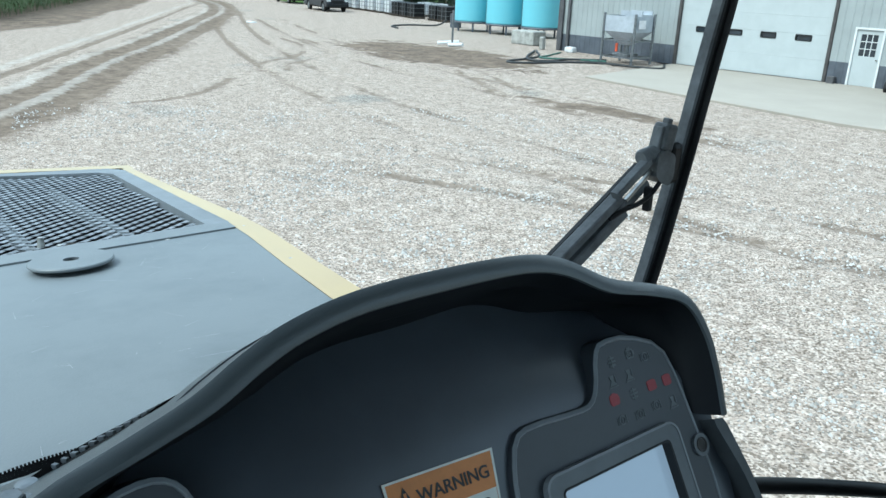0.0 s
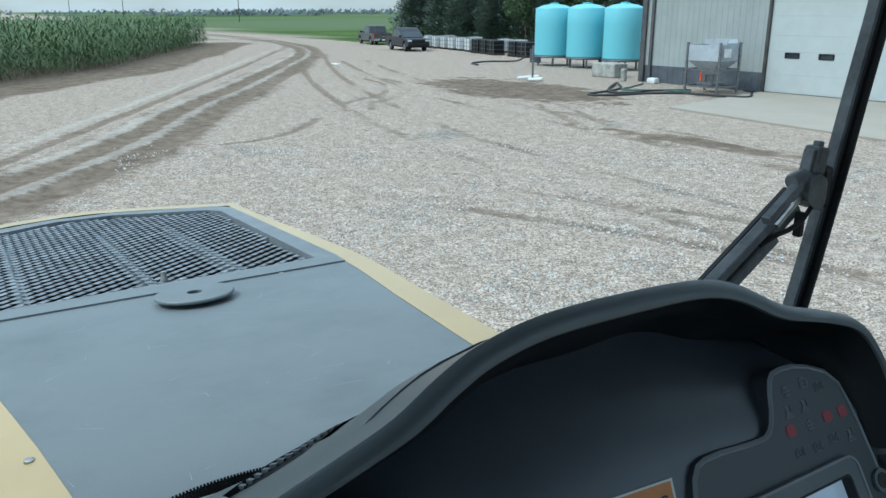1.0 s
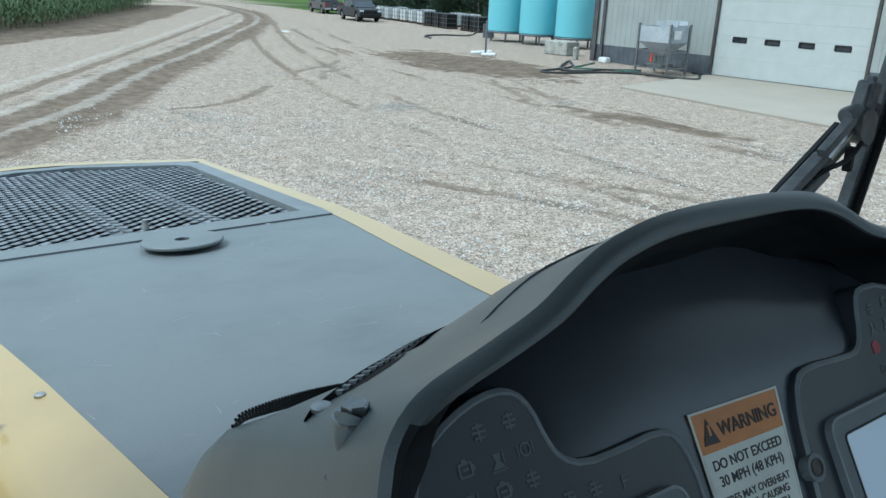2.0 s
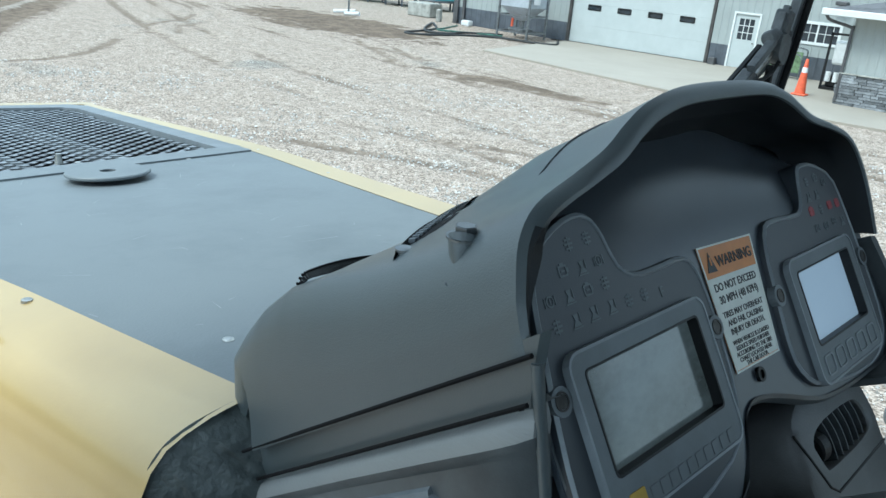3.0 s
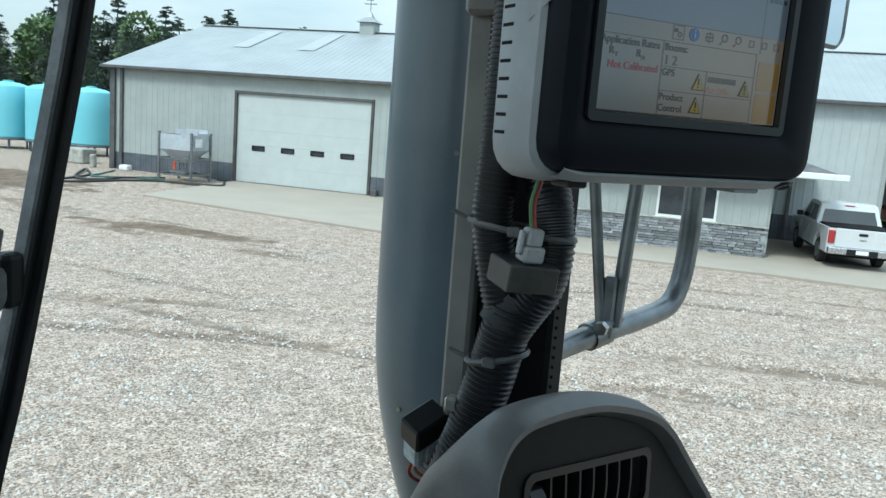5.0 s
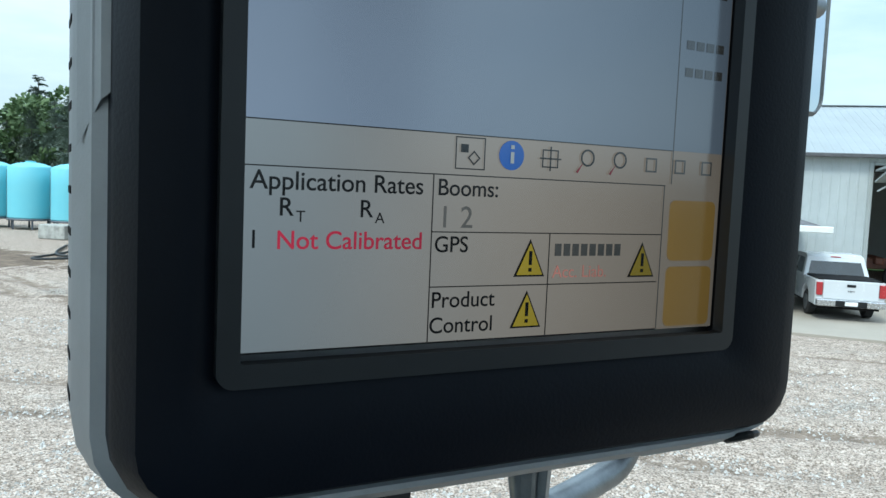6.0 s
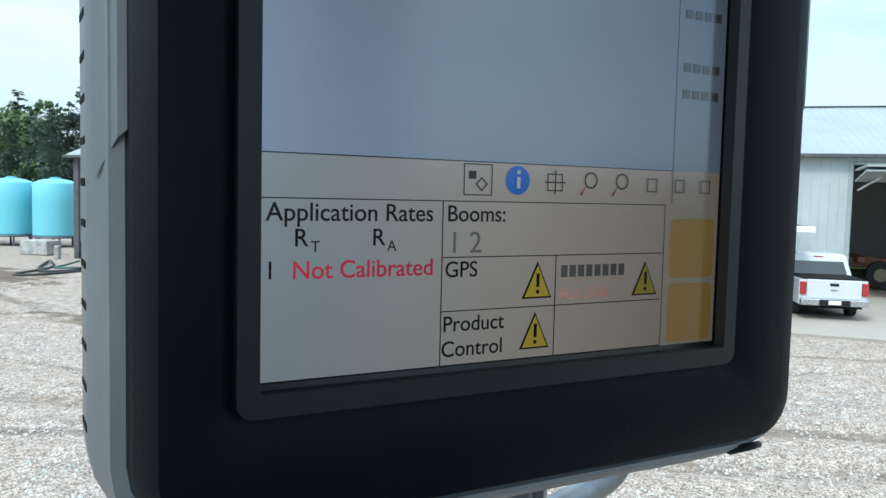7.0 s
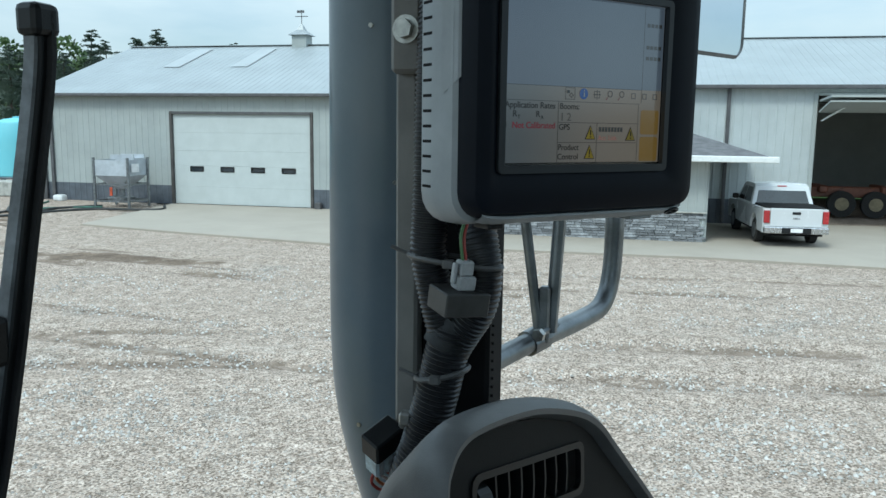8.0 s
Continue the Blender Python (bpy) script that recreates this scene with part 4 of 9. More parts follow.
# ---- vehicles ----
def pickup(name, label, paint, where, length=5.4, width=1.88, height=1.8, group=""):
    """A crew-cab pickup: x across, y from tail (0) to nose (length), z up."""
    t = thing(name, label, "pickup truck", (0, 0, 0), where, group)
    hw = width / 2
    L = length

    def shell(profile, inset_top=0.0, zt=None):
        bm = B()
        zmin, zmax = min(p[1] for p in profile), max(p[1] for p in profile)
        rings = []
        for s in (-1, -0.93, 0.93, 1):
            ring = []
            for y, z in profile:
                k = (z - zmin) / (zmax - zmin)
                w = hw * (1 if abs(s) == 1 else 1) - inset_top * k
                pull = 0.03 if abs(s) == 1 else 0
                cy, cz = sum(p[0] for p in profile) / len(profile), sum(p[1] for p in profile) / len(profile)
                ring.append((math.copysign(w, s) * (1 if abs(s) == 1 else 0.96), y + (cy - y) * pull * 0.6, z + (cz - z) * pull))
            rings.append(ring)
        ring_faces(bm, rings)
        return bm

    arch = lambda c: [(c - 0.48, 0.42), (c - 0.40, 0.72), (c - 0.2, 0.88), (c, 0.92), (c + 0.2, 0.88), (c + 0.40, 0.72), (c + 0.48, 0.42)]
    ra, fa = 1.2, L - 0.95
    lower = [(0.05, 0.42)] + arch(ra) + arch(fa) + [(L - 0.1, 0.42), (L, 0.6), (L - 0.02, 0.95), (L - 0.12, 1.06), (L - 1.35, 1.12), (L - 1.5, 1.14), (1.62, 1.14), (1.6, 1.16), (0.05, 1.16), (0.02, 0.6)]
    part("body", shell(lower), paint, t, smooth=False)
    cab = [(1.62, 1.12), (1.85, height - 0.08), (2.1, height), (3.1, height), (3.35, height - 0.06), (L - 1.35, 1.12)]
    part("cab", shell(cab, 0.14), paint, t)
    for s in (-1, 1):
        for ys in (((1.9, 1.2), (2.05, height - 0.14), (2.72, height - 0.12), (2.78, 1.2)), ((2.86, 1.2), (2.82, height - 0.12), (3.2, height - 0.14), (L - 1.62, 1.2))):
            bm = B()
            q = []
            for y, z in ys:
                k = (z - 1.12) / (height - 1.12)
                q.append((s * (hw - 0.14 * k + 0.004), y, z))
            q2 = [(x - s * 0.03, y, z) for x, y, z in q]
            ring_faces(bm, [q, q2])
            part("side_window", bm, CARGLASS, t)
    bm = B()
    w0, w1 = hw - 0.14, hw - 0.24
    ring_faces(bm, [[(-w0, 1.635, 1.2), (w0, 1.635, 1.2), (w1, 1.83, height - 0.14), (-w1, 1.83, height - 0.14)], [(-w0, 1.68, 1.2), (w0, 1.68, 1.2), (w1, 1.87, height - 0.14), (-w1, 1.87, height - 0.14)]])
    part("rear_window", bm, CARGLASS, t)
    bm = B()
    ring_faces(bm, [[(-w0, L - 1.37, 1.17), (w0, L - 1.37, 1.17), (w1, 3.40, height - 0.11), (-w1, 3.40, height - 0.11)], [(-w0, L - 1.42, 1.17), (w0, L - 1.42, 1.17), (w1, 3.35, height - 0.11), (-w1, 3.35, height - 0.11)]])
    part("windscreen", bm, CARGLASS, t)
    bm = B()
    box(bm, -hw + 0.09, hw - 0.09, 0.1, 1.6, 1.165, 1.20)
    part("bed_cover", bm, BLACK_MATT, t, "black cover over the load bed")
    bm = B()
    box(bm, -hw + 0.2, hw - 0.2, -0.02, 0.05, 0.62, 1.17, 0.02, 2)
    tg = part("tailgate", bm, paint, t)
    bm = B()
    box(bm, -0.12, 0.12, -0.035, -0.018, 0.99, 1.07, 0.01)
    part("tailgate_handle", bm, BLACK, tg)
    bm = B()
    box(bm, -0.09, 0.09, -0.03, -0.018, 0.85, 0.90, 0.01)
    part("badge", bm, CHROME, tg)
    for s in (-1, 1):
        bm = B()
        box(bm, s * (hw - 0.1) - 0.085, s * (hw - 0.1) + 0.085, -0.03, 0.1, 0.72, 1.10, 0.02, 2)
        part("tail_lamp", bm, LAMP_RED, t, "red tail lamp")
        bm = B()
        box(bm, s * (hw - 0.2) - 0.18, s * (hw - 0.2) + 0.18, L - 0.16, L - 0.01, 0.82, 0.98, 0.03, 2)
        part("head_lamp", bm, LAMP_CLEAR, t)
        bm = B()
        box(bm, s * (hw + 0.1) - 0.1, s * (hw + 0.1) + 0.1, L - 1.78, L - 1.68, 1.18, 1.35, 0.03, 2)
        part("mirror", bm, BLACK, t)
        for wy in (ra, fa):
            bm = B()
            tube(bm, [(s * (hw - 0.26), wy, 0.38), (s * (hw - 0.24), wy, 0.38), (s * (hw - 0.04), wy, 0.38), (s * (hw - 0.02), wy, 0.38)], 0.38, 24, radii=[0.34, 0.38, 0.38, 0.34])
            wh = part("wheel", bm, TYRE, t)
            bm = B()
            cyl(bm, (s * (hw - 0.05), wy, 0.38), (s * (hw - 0.012), wy, 0.38), 0.24, seg=16)
            part("rim", bm, STEEL, wh)
    bm = B()
    box(bm, -hw + 0.02, hw - 0.02, -0.14, 0.08, 0.42, 0.62, 0.03, 2)
    rb = part("rear_bumper", bm, CHROME, t)
    bm = B()
    box(bm, -0.42, 0.42, -0.148, -0.138, 0.43, 0.60, 0.004)
    part("step_pad", bm, BLACK, rb)
    bm = B()
    box(bm, -0.14, 0.14, 1.83, 1.87, height - 0.09, height - 0.055, 0.005)
    part("brake_lamp", bm, LAMP_RED, t)
    bm = B()
    box(bm, -0.17, 0.17, -0.158, -0.149, 0.46, 0.58, 0.004)
    part("plate", bm, REFLECT, rb, "pale plate without legible marks")
    bm = B()
    box(bm, -hw + 0.02, hw - 0.02, L - 0.06, L + 0.06, 0.40, 0.66, 0.03, 2)
    part("front_bumper", bm, BLACK, t)
    bm = B()
    box(bm, -hw + 0.42, hw - 0.42, L - 0.05, L + 0.015, 0.68, 1.0, 0.03, 2)
    part("radiator_grille", bm, BLACK, t)
    bm = B()
    box(bm, -hw + 0.1, hw - 0.1, 0.2, L - 0.2, 0.32, 0.46)
    part("chassis", bm, BLACK_MATT, t)
    return t


pickup("pickup_truck", "white crew-cab pickup parked nose to the shed", PAINT_WHITE, pose(5.12, 25.3, 0.02, 0, 0, 4))
pickup("pickup_truck", "dark blue crew-cab pickup parked on the gravel", PAINT_NAVY, pose(-63.4, 41.4, 0, 0, 0, -104), 5.9, 2.0, 1.95, "trucks by the field")
pickup("pickup_truck", "grey crew-cab pickup parked behind the dark one", PAINT_GREY, pose(-71.2, 44.9, 0, 0, 0, 76), 5.9, 2.0, 1.95, "trucks by the field")


# ---- tanks, totes and gear by the workshop ----
def storage_tank(where):
    t = thing("storage_tank", "tall translucent cyan plastic liquid tank on a steel stand", "tank", (0, 0, 0), where, "cyan tanks beside the workshop")
    r, z0, z1 = 1.19, 0.62, 3.45
    bm = B()
    prof = [(0.0, z0), (r * 0.96, z0), (r, z0 + 0.06), (r, 1.5), (r, 2.5), (r, z1), (r * 0.95, z1 + 0.1), (r * 0.6, z1 + 0.26), (0.28, z1 + 0.33), (0.28, z1 + 0.4), (0.0, z1 + 0.42)]
    ring_faces(bm, [[(max(q, 0.002) * math.cos(a), max(q, 0.002) * math.sin(a), z) for a in np.linspace(0, 2 * np.pi, 40, endpoint=False)] for q, z in prof])
    part("shell", bm, TANK, t, smooth=True)
    bm = B()
    box(bm, -0.012, 0.012, -r - 0.02, -r + 0.02, z0 + 0.1, z1 - 0.1)
    part("sight_gauge", bm, TRIM, t, "dark sight gauge strip")
    bm = B()
    tube(bm, [(r * 1.0 * math.cos(a), r * math.sin(a), z0 - 0.05) for a in np.linspace(0, 2 * np.pi, 25)], 0.06, 6)
    for a in np.linspace(0, 2 * np.pi, 6, endpoint=False):
        box(bm, r * 0.9 * math.cos(a) - 0.05, r * 0.9 * math.cos(a) + 0.05, r * 0.9 * math.sin(a) - 0.05, r * 0.9 * math.sin(a) + 0.05, 0, z0)
    part("stand", bm, SKIRT, t, "dark steel stand")
    return t


first = storage_tank(pose(-37.7, 36.6, 0, 0, 0, -45))
copy_thing(first, pose(-35.0, 36.75, 0, 0, 0, -42))
copy_thing(first, pose(-32.2, 36.95, 0, 0, 0, -40))


def tote(where, dark=False):
    t = thing("ibc_tote", "black caged liquid tote on a pallet" if dark else "white plastic liquid tote in a steel cage", "tote", (0, 0, 0), where, "row of liquid totes")
    bm = B()
    box(bm, -0.55, 0.55, -0.48, 0.48, 0.16, 1.12, 0.06, 2)
    part("bottle", bm, BLACK if dark else TOTE_W, t)
    bm = B()
    for a in (-0.58, 0.0, 0.58):
        for b in (-0.51, 0.51):
            box(bm, a - 0.015, a + 0.015, b - 0.015, b + 0.015, 0.14, 1.14)
    for z in (0.45, 0.8, 1.13):
        for b in (-0.51, 0.51):
            box(bm, -0.58, 0.58, b - 0.014, b + 0.014, z - 0.014, z + 0.014)
        for a in (-0.58, 0.58):
            box(bm, a - 0.014, a + 0.014, -0.51, 0.51, z - 0.013, z + 0.013)
    tagged(part("cage", bm, STEEL, t), kind="stuff")
    bm = B()
    box(bm, -0.6, 0.6, -0.52, 0.52, 0.1, 0.15)
    for a in (-0.5, 0, 0.5):
        box(bm, a - 0.08, a + 0.08, -0.5, 0.5, 0, 0.1)
    part("pallet", bm, BARK, t)
    return t


tw, tk = None, None
for i, (x, y, dark) in enumerate([(-65, 45.6, 0), (-63.4, 45.3, 0), (-61.6, 45.0, 0), (-60, 44.8, 0), (-58.3, 44.4, 0), (-56.6, 44.0, 0), (-54.6, 43.4, 0), (-52.6, 42.6, 1), (-51.0, 42.2, 1), (-49.4, 41.7, 1), (-51.6, 44.6, 0), (-49.4, 44.2, 0),
                                  (-46.8, 41.6, 1), (-45.2, 41.2, 1), (-62.6, 46.9, 0), (-57.4, 46.0, 0)]):
    m = pose(x, y, 0, 0, 0, -14 + 5 * math.sin(i * 2.1))
    if dark:
        tk = copy_thing(tk, m) if tk else tote(m, True)
    else:
        tw = copy_thing(tw, m) if tw else tote(m)


def hopper_stand():
    t = thing("seed_hopper", "grey steel bulk hopper on a tube stand beside the wall", "hopper", (-20.75, 29.3, 0))
    x0, x1, y0, y1 = -21.55, -19.95, 28.8, 30.2
    bm = B()
    ring_faces(bm, [[(x0 + 0.05, y0, 2.0), (x1 - 0.05, y0, 2.0), (x1 - 0.05, y1, 2.0), (x0 + 0.05, y1, 2.0)], [(x0 + 0.05, y0, 1.35), (x1 - 0.05, y0, 1.35), (x1 - 0.05, y1, 1.35), (x0 + 0.05, y1, 1.35)],
                    [(-20.95, 29.3, 0.78), (-20.55, 29.3, 0.78), (-20.55, 29.7, 0.78), (-20.95, 29.7, 0.78)]], caps=(False, True))
    part("hopper", bm, HOPPER, t)
    for x in (x0, x1):
        for y in (y0, y1):
            bm = B()
            box(bm, x - 0.045, x + 0.045, y - 0.045, y + 0.045, 0, 2.1, 0.008)
            part("leg", bm, STEEL, t)
    for z in (0.25, 0.95):
        for xa, xb, ya, yb in ((x0, x1, y0 - 0.03, y0 + 0.03), (x0, x1, y1 - 0.03, y1 + 0.03), (x0 - 0.03, x0 + 0.03, y0, y1), (x1 - 0.03, x1 + 0.03, y0, y1)):
            bm = B()
            box(bm, xa, xb, ya, yb, z, z + 0.07)
            part("brace", bm, STEEL, t)
    bm = B()
    box(bm, -21.1, -20.0, 29.3, 30.1, 2.0, 2.07)
    box(bm, -21.1, -20.0, 29.3, 29.36, 2.07, 2.22)
    box(bm, -21.1, -20.0, 30.04, 30.1, 2.07, 2.22)
    part("lid_rail", bm, HOPPER, t)
    bm = B()
    cyl(bm, (-20.75, 29.5, 0.45), (-20.75, 29.5, 0.8), 0.12)
    box(bm, -21.2, -20.4, 29.1, 29.9, 0.3, 0.42, 0.02)
    part("outlet", bm, STEEL, t)
    bm = B()
    box(bm, -21.0, -20.9, 29.0, 29.08, 0.5, 0.85, 0.01)
    part("valve", bm, CONE_O, t)
    bm = B()
    box(bm, x1 + 0.046, x1 + 0.052, 29.0, 29.5, 1.5, 1.85)
    part("notice", bm, REFLECT, t, "small pale notice with worn print")


hopper_stand()


def hoses():
    for k, (pts, mat, nm) in enumerate([
        ([(-26.0, 29.6, 0.04), (-24, 27.4, 0.03), (-23.2, 24.6, 0.03), (-22.4, 24.9, 0.03), (-21.8, 27, 0.03), (-20.9, 28.0, 0.04), (-19.2, 28.4, 0.03), (-18.5, 28.9, 0.03), (-19.2, 30.2, 0.05)], HOSE, "black rubber hose coiled on the gravel"),
        ([(-25.6, 29.0, 0.09), (-23.9, 26.6, 0.09), (-22.8, 25.6, 0.09), (-22.1, 26.2, 0.08), (-22.6, 27.6, 0.04), (-21.6, 29.3, 0.04)], HOSE, "black rubber hose looped on the gravel"),
        ([(-25.0, 30.2, 0.03), (-24.2, 28.4, 0.03), (-23.6, 27.2, 0.04), (-22.4, 28.2, 0.03), (-21.3, 28.9, 0.03)], HOSE_GREEN, "green suction hose lying on the gravel"),
        ([(-40.6, 37.0, 0.5), (-41.2, 36.6, 0.12), (-42.6, 35.4, 0.06), (-42.0, 33.4, 0.06), (-40.2, 32.4, 0.06)], HOSE, "black hose running from the tanks"),
    ]):
        bm = B()
        tube(bm, smooth_line(pts, 8), 0.055 if k != 2 else 0.045, 8)
        solo("hose", bm, mat, nm, "hose", pts[0], group="hoses on the yard", smooth=True)


hoses()


def yard_bits():
    bm = B()
    box(bm, -29.9, -28.3, 31.9, 32.9, 0, 0.72, 0.06, 2)
    solo("concrete_block", bm, BLOCKC, "weathered pale concrete block beside the tanks", "block", (-29.1, 32.4, 0))
    bm = B()
    box(bm, -25.25, -24.75, 30.75, 31.15, 0.0, 0.28, 0.08, 2, Matrix.Identity(4))
    solo("plastic_jug", bm, TOTE_W, "white plastic jug lying by the wall", "jug", (-25, 31, 0))
    bm = B()
    box(bm, -26.85, -26.6, 30.7, 30.95, 0, 0.62, 0.06, 2)
    solo("stone_post", bm, BLOCKC, "short pale stone post at the wall corner", "post", (-26.7, 30.8, 0))
    bm = B()
    cyl(bm, (-29.35, 27.1, -0.05), (-29.35, 27.1, 1.75), 0.05, seg=8)
    solo("steel_post", bm, STEEL, "grey steel post standing in the dirt", "post", (-29.35, 27.1, 0))
    for a, b in (((-30.3, 27.0, 0.12), (-29.4, 27.6, 0.22)), ((-29.5, 27.0, 0.1), (-28.7, 27.2, 0.16))):
        bm = B()
        cyl(bm, a, b, 0.09, seg=10)
        solo("plastic_pipe", bm, TOTE_W, "white plastic drain pipe lying in the dirt", "pipe", a, group="drain pipes")
    bm = B()
    cyl(bm, (-40.4, 37.6, 0), (-40.4, 37.6, 0.9), 0.38, seg=16)
    solo("drum", bm, SKIRT, "dark plastic drum beside the tanks", "drum", (-40.4, 37.6, 0))
    bm = B()
    box(bm, -47.2, -46.4, 25.6, 25.9, 0.0, 0.08, 0.02)
    solo("plank", bm, TOTE_W, "pale plank lying at the lane's edge", "plank", (-46.8, 25.7, 0))
    # traffic cone
    c = thing("traffic_cone", "tall orange traffic cone with a pale band", "cone", (-7.58, 26.3, 0.015))
    bm = B()
    box(bm, -7.8, -7.36, 26.08, 26.52, 0.015, 0.07, 0.02)
    part("base", bm, CONE_O, c)
    bm = B()
    tube(bm, [(-7.58, 26.3, 0.06), (-7.58, 26.3, 0.66), (-7.58, 26.3, 1.12), (-7.58, 26.3, 1.14)], 0.1, 16, radii=[0.17, 0.10, 0.045, 0.03])
    part("body", bm, CONE_O, c, smooth=True)
    bm = B()
    tube(bm, [(-7.58, 26.3, 0.72), (-7.58, 26.3, 0.88)], 0.1, 16, radii=[0.096, 0.078])
    part("band", bm, REFLECT, c, "pale reflective band", smooth=True)
    # hand cart with green mesh
    k = thing("yard_cart", "steel yard cart with green mesh sides against the wall", "cart", (-9.6, 30.6, 0))
    bm = B()
    tube(bm, smooth_line([(-10.3, 30.9, 0.05), (-10.25, 30.9, 0.9), (-10.1, 30.9, 1.12), (-9.0, 30.7, 1.12), (-8.85, 30.7, 0.9), (-8.8, 30.7, 0.05)], 4), 0.03, 6)
    tube(bm, smooth_line([(-10.2, 30.4, 0.05), (-10.2, 30.4, 0.85), (-9.0, 30.3, 0.9), (-8.9, 30.3, 0.05)], 4), 0.025, 6)
    part("frame", bm, STEEL, k)
    bm = B()
    box(bm, -10.2, -8.95, 30.5, 30.53, 0.25, 1.0)
    part("side_mesh", bm, GREENMESH, k)
    bm = B()
    cyl(bm, (-10.35, 30.5, 0.2), (-10.25, 30.5, 0.2), 0.2)
    part("wheel", bm, TYRE, k)
    # pump skid with pale tank
    p = thing("chemical_skid", "black pump skid with small white jugs and hoses", "pump skid", (-7.4, 29.3, 0))
    bm = B()
    box(bm, -7.75, -6.75, 28.9, 29.7, 0.0, 0.12)
    box(bm, -7.75, -7.68, 28.9, 28.97, 0.1, 1.9)
    box(bm, -6.82, -6.75, 28.9, 28.97, 0.1, 1.9)
    box(bm, -7.75, -6.75, 28.9, 28.97, 1.83, 1.9)
    part("frame", bm, BLACK, p)
    bm = B()
    box(bm, -7.6, -6.95, 29.1, 29.6, 0.85, 1.65, 0.08, 2)
    part("tank", bm, TOTE_W, p)
    bm = B()
    box(bm, -7.62, -6.92, 29.05, 29.6, 0.12, 0.5, 0.03)
    part("pump", bm, BLACK, p)
    bm = B()
    for x in (-7.55, -7.3, -7.05):
        cyl(bm, (x, 28.95, 0.3), (x, 28.95, 0.62), 0.09, seg=10)
    part("jug", bm, TOTE_W, p)
    bm = B()
    cyl(bm, (-8.57, 26.96, 0.015), (-8.57, 26.96, 0.06), 0.22, seg=16)
    cyl(bm, (-8.57, 26.96, 0.06), (-8.57, 26.96, 0.16), 0.14, seg=16)
    solo("floor_drain_cover", bm, BLOCKC, "round pale cover standing on the apron", "cover", (-8.57, 26.96, 0))
    # satellite dish and wall lamp
    d = thing("satellite_dish", "grey satellite dish on the workshop wall", "dish", (-9.9, WY - 0.05, 3.8))
    bm = B()
    ring_faces(bm, [[(-9.9 + r * math.cos(a), WY - 0.45 + 0.5 * r * r, 3.85 + r * math.sin(a)) for a in np.linspace(0, 6.2832, 16, endpoint=False)] for r in (0.02, 0.2, 0.36)], caps=(True, False))
    part("reflector", bm, HOPPER, d, smooth=True)
    bm = B()
    tube(bm, [(-9.9, WY, 3.4), (-9.9, WY - 0.3, 3.5), (-9.9, WY - 0.42, 3.8)], 0.03, 6)
    part("mast", bm, HOPPER, d)
    l = thing("wall_lamp", "dark wall lamp under the eave", "lamp", (-8.3, WY - 0.03, 2.75))
    bm = B()
    box(bm, -8.45, -8.05, WY - 0.4, WY - 0.02, 2.72, 2.86, 0.03)
    part("housing", bm, TRIM, l)
    b = thing("downpipe_box", "small dark meter box at the door jamb", "box", (-12.6, WY - 0.2, 0))
    bm = B()
    box(bm, -12.72, -12.45, WY - 0.3, WY - 0.04, 0.0, 0.28, 0.02)
    part("box", bm, TRIM, b)


yard_bits()


# ---- vegetation ----
def conifer_mesh(seed, h):
    """Cedar-like crown: drooping boughs of uneven length, each a spray of needle tufts."""
    r = np.random.RandomState(seed)
    boughs, tufts = 120, 52
    t = np.sort(r.rand(boughs)) ** 0.9
    az = r.rand(boughs) * 6.2832
    L = 0.27 * h * (1 - t) ** 0.85 * (0.55 + 0.65 * r.rand(boughs)) + 0.03 * h
    u = r.rand(boughs, tufts) ** 0.7
    a = az[:, None] + 0.42 * r.randn(boughs, tufts) * (1 - 0.5 * u)
    rad = u * L[:, None]
    z = (h * (0.05 + 0.93 * t))[:, None] + 0.22 * rad - 0.30 * u * rad + 0.03 * h * (1 - t)[:, None] * r.randn(boughs, tufts)
    c = np.stack([rad * np.cos(a), rad * np.sin(a), z], -1).reshape(-1, 3)
    n = len(c)
    k = ((0.10 + 0.16 * r.rand(boughs, tufts)) * (0.35 + 0.75 * (1 - t))[:, None] * (1.15 - 0.45 * u)).reshape(-1) * h / 9
    aa = a.reshape(-1)
    up = np.stack([np.cos(aa) * 0.9, np.sin(aa) * 0.9, 0.30 + 0.5 * r.rand(n)], -1)
    sd = np.stack([-np.sin(aa), np.cos(aa), 0.5 * r.randn(n)], -1)
    v = np.empty((n, 4, 3))
    v[:, 0] = c - sd * k[:, None] * 0.55
    v[:, 1] = c + sd * k[:, None] * 0.55
    v[:, 2] = c + up * k[:, None] * 1.5
    v[:, 3] = c - up * k[:, None] * 0.35 + r.randn(n, 3) * 0.04
    o = np.arange(n)[:, None] * 4
    f = np.concatenate([o + q_ for q_ in ([0, 1, 2], [0, 3, 1])])
    me = bpy.data.meshes.new("crown")
    me.from_pydata(v.reshape(-1, 3).tolist(), [], f.tolist())
    me.materials.append(NEEDLES)
    return me


